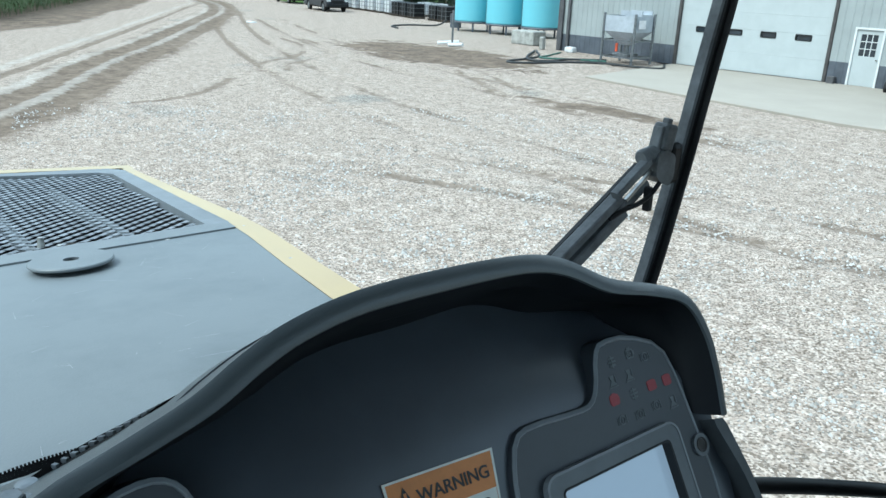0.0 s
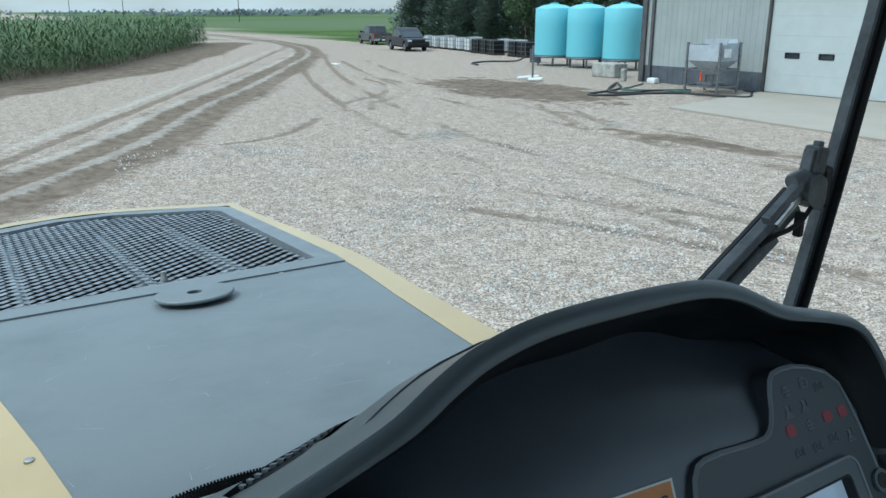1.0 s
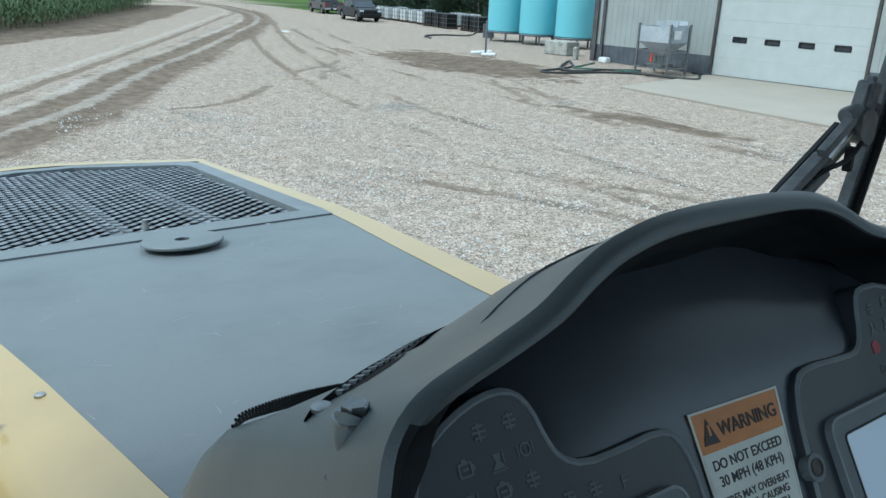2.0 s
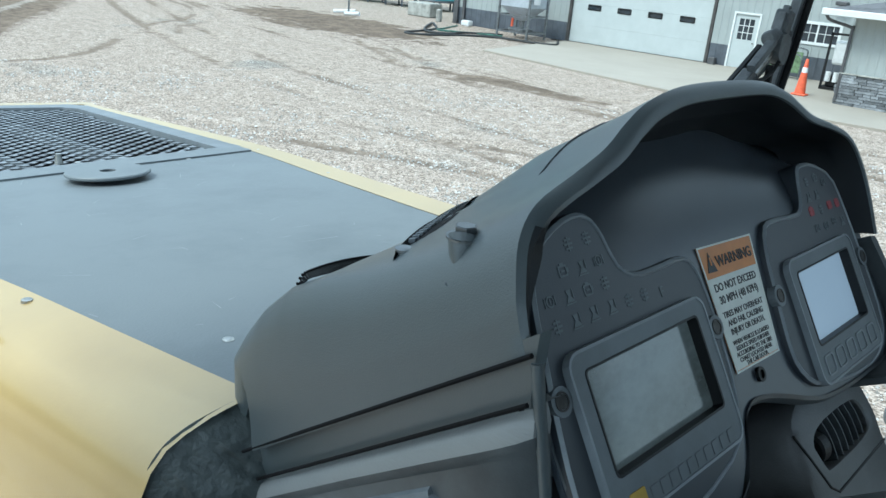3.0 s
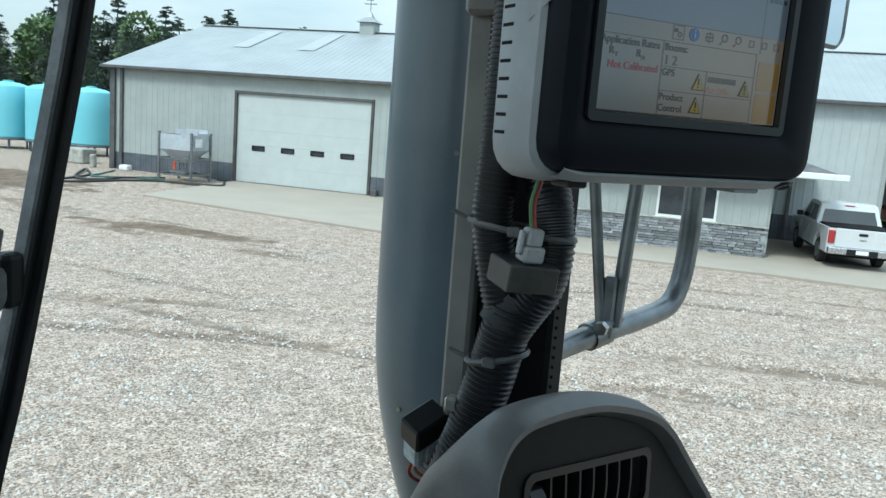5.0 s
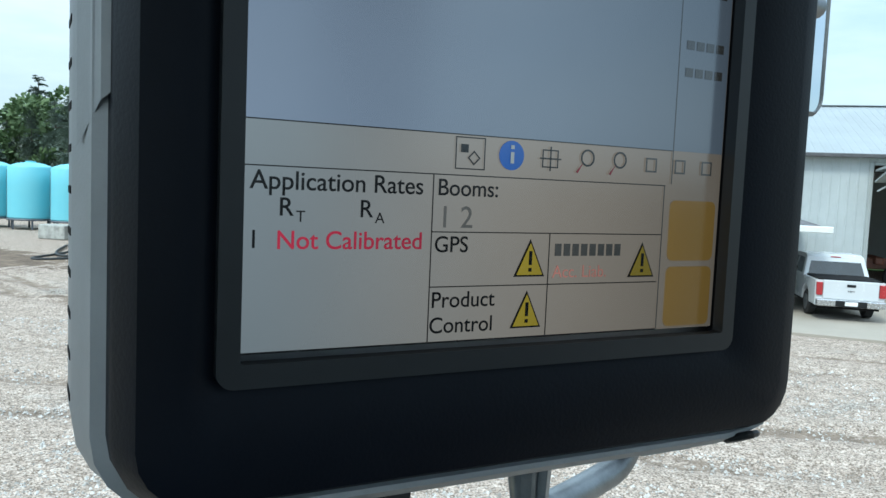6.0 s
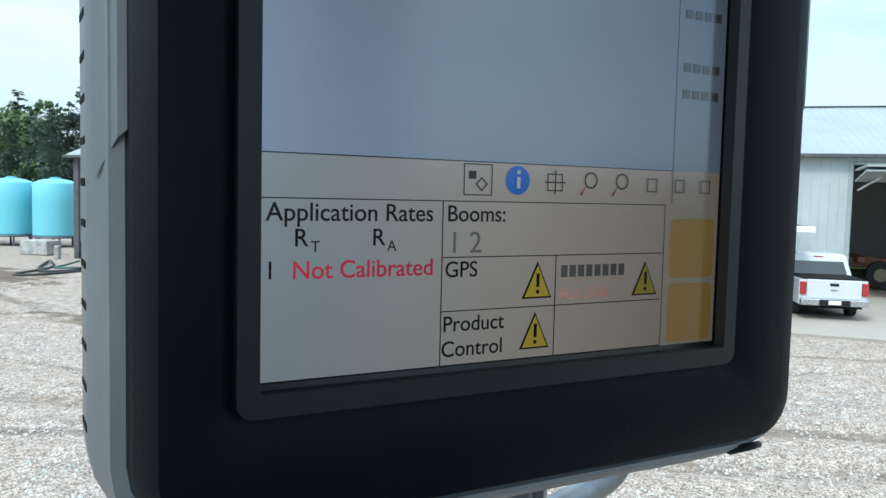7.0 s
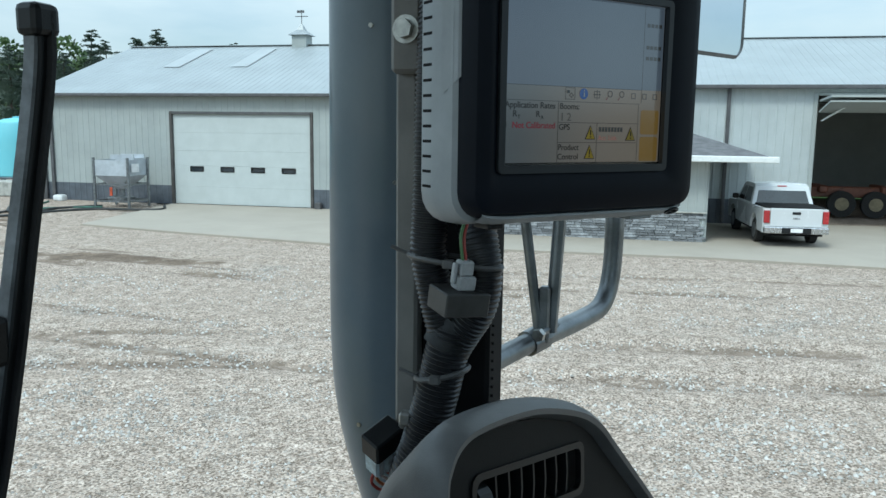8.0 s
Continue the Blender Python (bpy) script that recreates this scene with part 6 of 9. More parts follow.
def cluster():
    t = thing("instrument_cluster", "dark grey moulded dashboard cluster with two displays under a visor", "dashboard", (0.14, 0.35, 2.6), V)
    prof = [(p.x, p.y) for p in smooth_line([(x, z, 0) for x, z in RIM_OUT], 4)]
    xm = 0.135

    def skin(x, y, z, y0):
        """Height of the visor's skin, behind a rim point at height z."""
        d = y - y0
        crown = np.interp(y, [0.40, 0.446, 0.52, 0.56, 0.60, 0.63], [3.11, 3.085, 3.040, 3.006, 2.955, 2.90]) - 0.02 * max(0, (-0.09 - x) / 0.03)
        w = min(1.0, max(0.0, (y - 0.43) / 0.13))
        w = w * w * (3 - 2 * w)
        zz = (1 - w) * (z - 0.58 * d) + w * crown
        zz += 0.0095 * math.exp(-max(0.0, d - 0.009) / 0.035)
        edge = min(1.0, max(0.0, (z - 3.078) / 0.06)) ** 0.8
        if x > 0.2:
            edge = max(edge, 0.4)
        low = z + 0.003 - 3.082 + 3.088 - 0.77 * (y - 0.286)
        return zz * edge + low * (1 - edge)

    def rear(x, z, s):
        """Where the visor's skin runs as it falls away to the front."""
        y0 = rim_y(z)
        y = y0 + (0.27 - (0.020 * min(1.0, max(0.0, (3.14 - z) / 0.05)) if x < 0 else 0.0)) * s
        return (x - 0.010 * s * (1 if x < 0 else -0.3), y, skin(x, y, z - 0.003, y0))

    rings = []
    lip = []
    for x, z in prof:
        d = Vector((x - xm, 0, z - 3.06))
        d.normalize()
        lip.append(d)
    thin = [min(1.0, max(0.3, (z - 3.070) / 0.055)) if x < 0 else 1.0 for x, z in prof]
    ease = [min(1.0, max(0.0, (-0.05 - x) / 0.05)) * min(1.0, max(0.0, (3.15 - z) / 0.03)) for x, z in prof]

    def inner(k, back):
        """The rim drawn in by k; its lower end rolls over more gently."""
        roll = float(np.interp(k, [0.0, 0.002, 0.006, 0.0105, 0.02], [0.0022, 0.0050, 0.0060, 0.0060, 0.004]))
        return [(x - d.x * (k * w + roll * e), rim_y(z) + back + 1.2 * e * min(k, 0.011) * (1.0 if k < 0.02 else 0.0), z - d.z * k * w) for (x, z), d, w, e in zip(prof, lip, thin, ease)]

    rings.append(inner(0.060, 0.050))
    rings.append(inner(0.036, 0.028))
    rings.append(inner(0.0285, 0.016))
    rings.append(inner(0.0265, 0.012))
    rings.append(inner(0.012, 0.0005))
    rings.append(inner(0.0105, -0.001))
    rings.append(inner(0.006, -0.0005))
    rings.append(inner(0.002, 0.003))
    rings.append(inner(0.0, 0.009))
    for s in (0.07, 0.14, 0.24, 0.35, 0.5, 0.65, 0.8, 0.92, 1.0):
        rings.append([rear(x, z, s) for x, z in prof])
    last = rings[-1]
    sink = [1.0 if x > 0.1 else min(1.0, max(0.0, (z - 3.10) / 0.05)) for x, z in prof]
    rings.append([(x, y + 0.02 * f, z - 0.03 * f) for (x, y, z), f in zip(last, sink)])
    rings.append([(x + 0.01 * (1 - f), y + 0.025 * f, z - 0.2 * f) for (x, y, z), f in zip(last, sink)])
    turn = sum(1 for e in ease if e > 0.25)          # columns of the rim that turn in at its lower end
    bm = B()
    ring_faces(bm, rings[7:], close=False)
    ring_faces(bm, [r[turn - 1:] for r in rings[4:8]], close=False)
    bmesh.ops.remove_doubles(bm, verts=bm.verts, dist=1e-6)
    part("visor", bm, PLASTIC_SOFT, t, smooth=True)
    # inner side of the visor and its turned-in end, shade painted as black
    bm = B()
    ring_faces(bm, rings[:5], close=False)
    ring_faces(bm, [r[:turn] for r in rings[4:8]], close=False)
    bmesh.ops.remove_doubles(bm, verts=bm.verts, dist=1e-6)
    part("visor_shade", bm, RECESS_SHADE, t, "inside of the visor, its shade painted black", smooth=True)
    # fascia behind the rim
    bm = B()
    outl = [(-0.112, 3.0), (-0.114, 3.078), (-0.06, 3.080), (0.06, 3.080), (0.24, 3.080), (0.345, 3.080), (0.374, 3.080), (0.384, 3.06), (0.380, 2.990), (0.366, 2.968), (0.345, 2.958),
            (0.30, 2.9565), (0.25, 2.9585), (0.2086, 2.9625), (0.18, 2.9695), (0.155, 2.9775), (0.1265, 2.9860), (0.103, 2.9898), (0.090, 2.9885), (0.080, 2.982), (0.070, 2.966), (0.05, 2.950), (-0.03, 2.942), (-0.085, 2.945)]
    prism(bm, qs(outl), PO, PU, PV, -0.012)
    part("fascia", bm, FASCIA, t, smooth=False)
    # top of the recess running back under the visor
    bm = B()
    cols = []
    for i in range(33):
        x = -0.112 + 0.496 * i / 32
        top = np.interp(x, [a for a, b in RIM_OUT[2:17]], [b for a, b in RIM_OUT[2:17]]) - 0.036
        col = []
        for k in range(11):
            f = k / 10
            z = 3.078 + (max(top, 3.092) - 3.078) * f
            col.append((x, yp(z) - 0.0004 + 0.050 * f ** 2.2, z))
        cols.append(col)
    ring_faces(bm, cols, close=False)
    part("recess_liner", bm, FASCIA, t, smooth=True)
    # gauge plates
    gl = rounded([(-0.1085, 3.010), (-0.1045, 3.040), (-0.1000, 3.062), (-0.0965, 3.082), (-0.0925, 3.098), (-0.0860, 3.110), (-0.0740, 3.1185), (-0.0540, 3.1255), (-0.0365, 3.1275), (-0.0255, 3.1245), (-0.0190, 3.1165), (-0.0160, 3.1045),
                  (-0.0106, 3.0935), (0.0037, 3.0870), (0.0310, 3.0866), (0.0586, 3.0876), (0.0706, 3.0837), (0.0766, 3.0680), (0.0772, 3.0510), (0.0755, 3.0182), (0.0700, 2.9930), (0.0600, 2.9760), (0.0, 2.9650), (-0.07, 2.9600), (-0.097, 2.9640), (-0.108, 2.980)], 1)
    gr = rounded([(0.1882, 3.0852), (0.1800, 3.0674), (0.1771, 3.0516), (0.1725, 3.0236), (0.1706, 3.0080), (0.1730, 2.9944), (0.1879, 2.9802), (0.2110, 2.9730), (0.2671, 2.9651), (0.3181, 2.9639), (0.3465, 2.9732), (0.3570, 2.9906), (0.3585, 3.0188),
                  (0.3563, 3.0478), (0.3532, 3.0828), (0.3468, 3.1060), (0.3147, 3.1180), (0.2870, 3.1195), (0.2793, 3.1137), (0.2709, 3.0946), (0.2615, 3.0862), (0.2488, 3.0852), (0.2024, 3.0885)], 1)
    for poly, side in ((gl, 0), (gr, 1)):
        nrm = PU.cross(PV).normalized()
        lay = lambda pl, h: [PO + PU * a + PV * b + nrm * h for a, b in qs(pl)]
        bm = B()
        ring_faces(bm, [lay(grow(poly, 0.0028), -0.030), lay(grow(poly, 0.0032), 0.0020), lay(grow(poly, 0.0027), 0.0040)], caps=(False, False))
        part("gauge_wall", bm, GAUGE, t, smooth=True)
        bm = B()
        ring_faces(bm, [lay(grow(poly, 0.0027), 0.0040), lay(grow(poly, 0.0008), 0.0058), lay(poly, 0.0054), lay(grow(poly, -0.0006), 0.004)], caps=(False, False))
        part("gauge_rim", bm, EDGE, t, "grey rounded edge of the gauge plate", smooth=True)
        if side == 0:
            sx0, sx1, sz0, sz1 = -0.0765, 0.0485, 3.0030, 3.0552
        else:
            sx0, sx1, sz0, sz1 = 0.2105, 0.3195, 2.9985, 3.0500
        bez = round_rect(sx0 - 0.013, sx1 + 0.013, (sz0 - 3) * K - (0.031 if side else 0.026), (sz1 - 3) * K + 0.012, 0.010)
        scr = round_rect(sx0, sx1, (sz0 - 3) * K, (sz1 - 3) * K, 0.003)
        mid = Vector(((sx0 + sx1) / 2, ((sz0 + sz1) / 2 - 3) * K))
        walls = [star(qs(poly), mid, 120), star(grow(bez, -0.001), mid, 120)]
        bm = B()
        ring_faces(bm, [[PO + PU * a + PV * b + nrm * h for a, b in w] for w, h in ((walls[0], 0.0), (walls[0], 0.0045), (walls[1], 0.0045), (walls[1], 0.0))], caps=(False, False))
        gp = part("gauge_plate", bm, GAUGE, t)
        bm = B()
        frame_ring(bm, scr, bez, PO, PU, PV, 0.0045, lift=0.0045)
        part("display_bezel", bm, PLASTIC_LIGHT, gp)
        bm = B()
        frame_ring(bm, grow(scr, -0.0004), grow(scr, 0.0012), PO, PU, PV, 0.0090, lift=0.0004)
        part("display_rim", bm, BLACK, gp)
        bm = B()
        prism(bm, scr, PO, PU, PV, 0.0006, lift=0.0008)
        part("display", bm, SCREEN_R if side else SCREEN_L, gp, "lit pale display" if side else "dim grey display with reflections painted in")
        bm = B()
        frame_ring(bm, [(x * 1.0, y) for x, y in grow(bez, -0.0012)], grow(bez, 0.0006), PO, PU, PV, 0.0052, lift=0.0045)
        part("bezel_edge", bm, EDGE, gp)
        if side:
            for bx in (0.2165, 0.2395, 0.2630, 0.2870, 0.3125):
                bm = B()
                yc = (2.9840 - 3) * K
                frame_ring(bm, round_rect(bx - 0.0072, bx + 0.0072, yc - 0.0072, yc + 0.0072, 0.003), round_rect(bx - 0.0084, bx + 0.0084, yc - 0.0084, yc + 0.0084, 0.0035), PO, PU, PV, 0.0010, lift=0.009)
                part("button", bm, EDGE, gp, "soft key with pale outline")
        else:
            bm = B()
            yc = (2.987 - 3) * K
            prism(bm, round_rect(-0.073, -0.058, yc - 0.008, yc + 0.007, 0.001), PO, PU, PV, 0.0008, lift=0.009)
            part("badge", bm, material("badge_yellow", (0.55, 0.36, 0.05), 0.5), gp, "small yellow maker's badge")
            bm = B()
            prism(bm, [(-0.070, yc - 0.005), (-0.062, yc - 0.005), (-0.062, yc), (-0.070, yc)], PO, PU, PV, 0.0012, lift=0.009)
            part("badge_mark", bm, LABEL_W, gp)
            for k in range(10):
                bm = B()
                x = -0.053 + 0.0104 * k
                prism(bm, round_rect(x, x + 0.0078, yc - 0.005, yc + 0.004, 0.001), PO, PU, PV, 0.0006, lift=0.009)
                part("raised_mark", bm, PLASTIC_LIGHT, gp)
        # pictogram prints
        if side == 0:
            spots = [(-0.0518, 3.1153), (-0.0334, 3.1156), (-0.0638, 3.1034), (-0.0457, 3.1021), (-0.0287, 3.1028), (-0.0825, 3.0915), (-0.0650, 3.0907), (-0.0469, 3.0905), (-0.0291, 3.0906), (-0.0826, 3.0790), (-0.0653, 3.0785), (-0.0482, 3.0786), (-0.0295, 3.0782), (-0.0112, 3.0776), (0.0062, 3.0773)]
            red = ()
        else:
            spots = [(0.292, 3.107), (0.312, 3.108), (0.327, 3.103), (0.287, 3.096), (0.305, 3.096), (0.304, 3.084), (0.285, 3.072), (0.304, 3.071), (0.323, 3.072), (0.341, 3.070)]
            red = ((0.2836, 3.085), (0.3247, 3.0848), (0.3420, 3.0843))
        r = random.Random(side + 3)
        for x, z in list(spots) + list(red):
            yc = (z - 3) * K
            bm = B()
            kind = r.randrange(4)
            w = 0.0048
            flat = lambda poly: prism(bm, poly, PO, PU, PV, 0.0004, lift=0.0046)
            bar = lambda x0, x1, y0, y1: flat([(x + w * x0, yc + w * y0), (x + w * x1, yc + w * y0), (x + w * x1, yc + w * y1), (x + w * x0, yc + w * y1)])
            ring2 = lambda rr: [(x + rr * math.cos(a), yc + rr * math.sin(a)) for a in np.linspace(0, 2 * np.pi, 16, endpoint=False)]
            if kind == 0:
                frame_ring(bm, ring2(w * 0.52), ring2(w * 0.72), PO, PU, PV, 0.0004, lift=0.0046)
                bar(-0.12, 0.12, -0.12, 0.40)
                bar(-0.12, 0.12, -0.36, -0.20)
                for side_ in (-1, 1):
                    bar(side_ * 0.92 - 0.08, side_ * 0.92 + 0.08, -0.6, 0.6)
            elif kind == 1:
                for k in (-1, 0, 1):
                    bar(-0.85 + 0.2 * abs(k), 0.85 - 0.2 * abs(k), k * 0.55 - 0.13, k * 0.55 + 0.13)
                bar(-0.14, 0.14, -0.9, 0.9)
            elif kind == 2:
                frame_ring(bm, round_rect(x - w * 0.58, x + w * 0.58, yc - w * 0.48, yc + w * 0.48, 0.0008), round_rect(x - w * 0.82, x + w * 0.82, yc - w * 0.72, yc + w * 0.72, 0.001), PO, PU, PV, 0.0004, lift=0.0046)
                bar(-0.34, 0.34, 0.72, 1.0)
                bar(-0.40, 0.40, -0.12, 0.12)
                bar(0.82, 1.05, -0.3, 0.3)
            else:
                flat([(x - w * 0.8, yc - w * 0.7), (x + w * 0.8, yc - w * 0.7), (x + w * 0.25, yc), (x + w * 0.5, yc + w * 0.8), (x - w * 0.5, yc + w * 0.8), (x - w * 0.25, yc)])
                bar(-0.95, 0.95, -0.98, -0.82)
                bar(0.66, 0.82, -0.3, 0.8)
            if (x, z) in red:
                prism(bm, round_rect(x - 0.0046, x + 0.0046, yc - 0.0040, yc + 0.0040, 0.002), PO, PU, PV, 0.0003, lift=0.00462)
            part("pictogram", bm, ICON_RED if (x, z) in red else ICON, gp, "lit red warning lamp" if (x, z) in red else "")
        if side == 0:
            writing("mark", "F", ICON, gp, PO + PU * 0.0235 + PV * (0.075 * K - 0.0035), PU, PV, 0.010, lift=0.0048)
        else:
            writing("mark", "L", ICON, gp, PO + PU * 0.289 + PV * (0.1065 * K - 0.003), PU, PV, 0.008, lift=0.0048)
            writing("mark", "R", ICON, gp, PO + PU * 0.309 + PV * (0.1075 * K - 0.003), PU, PV, 0.008, lift=0.0048)
    # screws in lugs
    for x, z in ((-0.0995, 3.0470), (0.0735, 3.0434), (0.1765, 3.0415), (0.3550, 3.0378)):
        yc = (z - 3) * K
        bm = B()
        c = lambda rr: [(x + rr * math.cos(a), yc + rr * math.sin(a)) for a in np.linspace(0, 2 * np.pi, 18, endpoint=False)]
        prism(bm, c(0.0086), PO, PU, PV, 0.0066)
        lug = part("screw_lug", bm, PLASTIC_LIGHT, t)
        bm = B()
        frame_ring(bm, c(0.0045), c(0.0056), PO, PU, PV, 0.0012, lift=0.006)
        prism(bm, c(0.0042), PO, PU, PV, 0.001, lift=0.0058)
        part("screw", bm, DARKBOLT, lug)
    # warning label
    bm = B()
    lq = qs([(0.0895, 3.0108), (0.1580, 3.0088), (0.1705, 3.0866), (0.0880, 3.0900)])
    prism(bm, lq, PO, PU, PV, 0.0005, lift=0.0006)
    lb = part("warning_label", bm, LABEL_O, t, "orange and cream warning label")

    def onl(f, g):
        """A spot on the label: f across, g up, both from 0 to 1."""
        (x0, y0), (x1, y1), (x2, y2), (x3, y3) = lq
        return ((x0 * (1 - f) + x1 * f) * (1 - g) + (x3 * (1 - f) + x2 * f) * g, (y0 * (1 - f) + y1 * f) * (1 - g) + (y3 * (1 - f) + y2 * f) * g)

    bm = B()
    prism(bm, [onl(0.025, 0.02), onl(0.975, 0.02), onl(0.975, 0.735), onl(0.025, 0.735)], PO, PU, PV, 0.0003, lift=0.0010)
    part("text_field", bm, LABEL_W, lb, "cream text field")
    frame = B()
    prism(frame, [onl(0.0, 0.735), onl(1, 0.735), onl(1, 0.742), onl(0, 0.742)], PO, PU, PV, 0.0003, lift=0.0012)
    frame_ring(frame, [onl(0.02, 0.015), onl(0.98, 0.015), onl(0.98, 0.985), onl(0.02, 0.985)], [onl(0, 0), onl(1, 0), onl(1, 1), onl(0, 1)], PO, PU, PV, 0.0006, lift=0.0008)
    part("label_border", frame, LABEL_W, lb)
    ux = (PU * 1.0 + PV * -0.04).normalized()
    for txt, f, g, size, al in (("WARNING", 0.60, 0.82, 0.0112, "CENTER"), ("DO NOT EXCEED", 0.5, 0.635, 0.0080, "CENTER"), ("30 MPH (48 KPH)", 0.5, 0.535, 0.0080, "CENTER"), ("TIRES MAY OVERHEAT", 0.5, 0.425, 0.0061, "CENTER"), ("AND FAIL CAUSING", 0.5, 0.355, 0.0061, "CENTER"),
                                ("INJURY OR DEATH.", 0.5, 0.285, 0.0061, "CENTER"), ("WHEN VEHICLE IS LOADED", 0.5, 0.205, 0.0046, "CENTER"), ("REDUCE SPEED FURTHER", 0.5, 0.158, 0.0046, "CENTER"), ("ACCORDING TO THE TIRE", 0.5, 0.111, 0.0046, "CENTER"), ("CHART LOCATED NEAR", 0.5, 0.066, 0.0046, "CENTER"), ("THE CAB DOOR.", 0.5, 0.024, 0.0046, "CENTER")):
        a, b = onl(f, g)
        writing("lettering", txt, LABEL_K, lb, PO + PU * a + PV * b, ux, PV - PU * 0.0, size, align=al, lift=0.0014, bold=size * 0.015)
    bm = B()
    prism(bm, [onl(0.07, 0.79), onl(0.24, 0.785), onl(0.155, 0.945)], PO, PU, PV, 0.0003, lift=0.0013)
    part("warning_triangle", bm, LABEL_K, lb)
    bm = B()
    prism(bm, [onl(0.145, 0.84), onl(0.168, 0.84), onl(0.168, 0.905), onl(0.145, 0.905)], PO, PU, PV, 0.0003, lift=0.0016)
    part("exclamation", bm, LABEL_O, lb)
    # small plug hole
    bm = B()
    c = lambda rr: [(0.1195 + rr * math.cos(a), (3.003 - 3) * K + rr * math.sin(a)) for a in np.linspace(0, 2 * np.pi, 14, endpoint=False)]
    frame_ring(bm, c(0.0035), c(0.0055), PO, PU, PV, 0.003)
    prism(bm, c(0.0035), PO, PU, PV, 0.0005, lift=0.0006)
    part("plug", bm, BLACK, t)
    # lower body of the cluster: side skins below the seam and underside
    low = [(-0.112, 3.052), (-0.110, 2.99), (-0.100, 2.945), (-0.03, 2.938), (0.05, 2.947), (0.072, 2.965), (0.082, 2.982), (0.092, 2.988), (0.104, 2.9893), (0.1265, 2.9855), (0.155, 2.977), (0.18, 2.969), (0.2086, 2.962), (0.25, 2.958), (0.30, 2.956), (0.35, 2.957), (0.372, 2.970), (0.382, 2.99), (0.386, 3.03)]
    low = [(p.x, p.y) for p in smooth_line([(x, z, 0) for x, z in low], 3)]
    bend = [[(x, yp(z) + dy, z + dz) for x, z in low] for dy, dz in ((0.0005, 0.004), (-0.0003, 0.0005), (0.002, -0.004), (0.008, -0.008), (0.022, -0.011), (0.10, -0.05))]
    bm = B()
    ring_faces(bm, bend[:5], close=False)
    part("lower_shell", bm, PLASTIC, t, smooth=True)
    # underside, with its shade painted as black
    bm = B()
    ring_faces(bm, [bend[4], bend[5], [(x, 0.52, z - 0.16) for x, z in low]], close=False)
    part("underside", bm, RECESS_SHADE, t, "underside of the cluster, its shade painted black", smooth=True)
    bm = B()
    rows = []
    ys = [0.286, 0.290, 0.33, 0.38, 0.44, 0.50, 0.55, 0.585]
    for up, dx in ((0.010, 0.0), (-0.012, -0.001), (-0.030, 0.0), (-0.045, 0.004)):
        rows.append([(-0.1195 + dx + (0.004 if y < 0.288 else 0), y, 3.088 - 0.77 * (y - 0.286) + up) for y in ys])
    ring_faces(bm, rows, close=False)
    part("side_band", bm, PLASTIC_SOFT, t, smooth=True)
    # right cheek below the notch
    bm = B()
    hug = rounded([(0.367, 3.051), (0.3805, 3.0485), (0.391, 3.01), (0.3945, 2.985), (0.390, 2.966), (0.376, 2.953), (0.345, 2.947), (0.300, 2.946), (0.300, 2.953), (0.345, 2.957), (0.378, 2.970), (0.386, 2.992), (0.382, 3.012)], 1, 0.12)
    prism(bm, qs(hug), PO, PU, PV, 0.054, lift=-0.040)
    part("cheek", bm, PLASTIC, t)
    bm = B()
    prism(bm, qs([(0.372, 3.046), (0.3835, 3.03), (0.392, 2.99), (0.386, 2.96), (0.37, 2.96)]), PO, PU, PV, 0.10, lift=-0.15)
    part("cheek_side", bm, PLASTIC, t)
    # black sheet that paints the shadow in the gap between flank and fascia
    bm = B()
    prism(bm, qs([(-0.1185, 2.90), (-0.094, 2.90), (-0.098, 3.02), (-0.101, 3.084), (-0.1185, 3.082)]), PO, PU, PV, 0.004, lift=-0.008)
    part("gap_shade", bm, BLACK_MATT, t, "black sheet painting the shade in the gap beside the fascia")
    bm = B()
    tube(bm, smooth_line([(-0.1195, 0.2890, 3.078), (-0.1200, 0.2850, 3.062), (-0.1190, 0.2730, 3.010), (-0.1170, 0.2560, 2.930), (-0.1150, 0.2480, 2.890)], 5), 0.0036, 12)
    part("edge_roll", bm, PLASTIC_SOFT, t, smooth=True)
    # black tube laid in as the shadow of the visor's lower lip
    bm = B()
    tube(bm, [(-0.1240 - 0.0011 * k, 0.290 + 0.036 * k, 3.0835 - 0.77 * 0.036 * k) for k in range(9)], 0.0016, 6)
    part("visor_seam_shade", bm, BLACK_MATT, t, "black line painting the visor's shadow along the seam")
    # second black tube, for the thin shadow above the console
    bm = B()
    tube(bm, [(-0.1262, 0.287 + 0.036 * k, 3.0545 - 0.78 * 0.036 * k + 0.002) for k in range(9)], 0.0016, 6)
    part("console_seam_shade", bm, BLACK_MATT, t, "black line painting the thin shadow along the console seam")
    # bolts and demister slot on the visor's back
    def on_skin(x, y, up=0.0):
        z = np.interp(x, [a for a, b in RIM_OUT[:11]], [b for a, b in RIM_OUT[:11]])
        return Vector((x, y, skin(x, y, z - 0.003, rim_y(z)) + up))

    p, tip = on_skin(-0.0915, 0.373, 0.0035), on_skin(-0.1035, 0.366, -0.0015)
    bm = B()
    tube(bm, [tip, tip + (p - tip) * 0.35 + Vector((0, 0, 0.001)), p, p + Vector((0, 0, 0.0012))], 0.009, 18, radii=[0.0015, 0.0065, 0.0108, 0.0108])
    bo = part("bolt_boss", bm, PLASTIC_SOFT, t, "moulded boss with a bolt", smooth=True)
    bm = B()
    tube(bm, [p + Vector((0, 0, 0.0012)), p + Vector((0, 0, 0.0026))], 0.0118, 18)
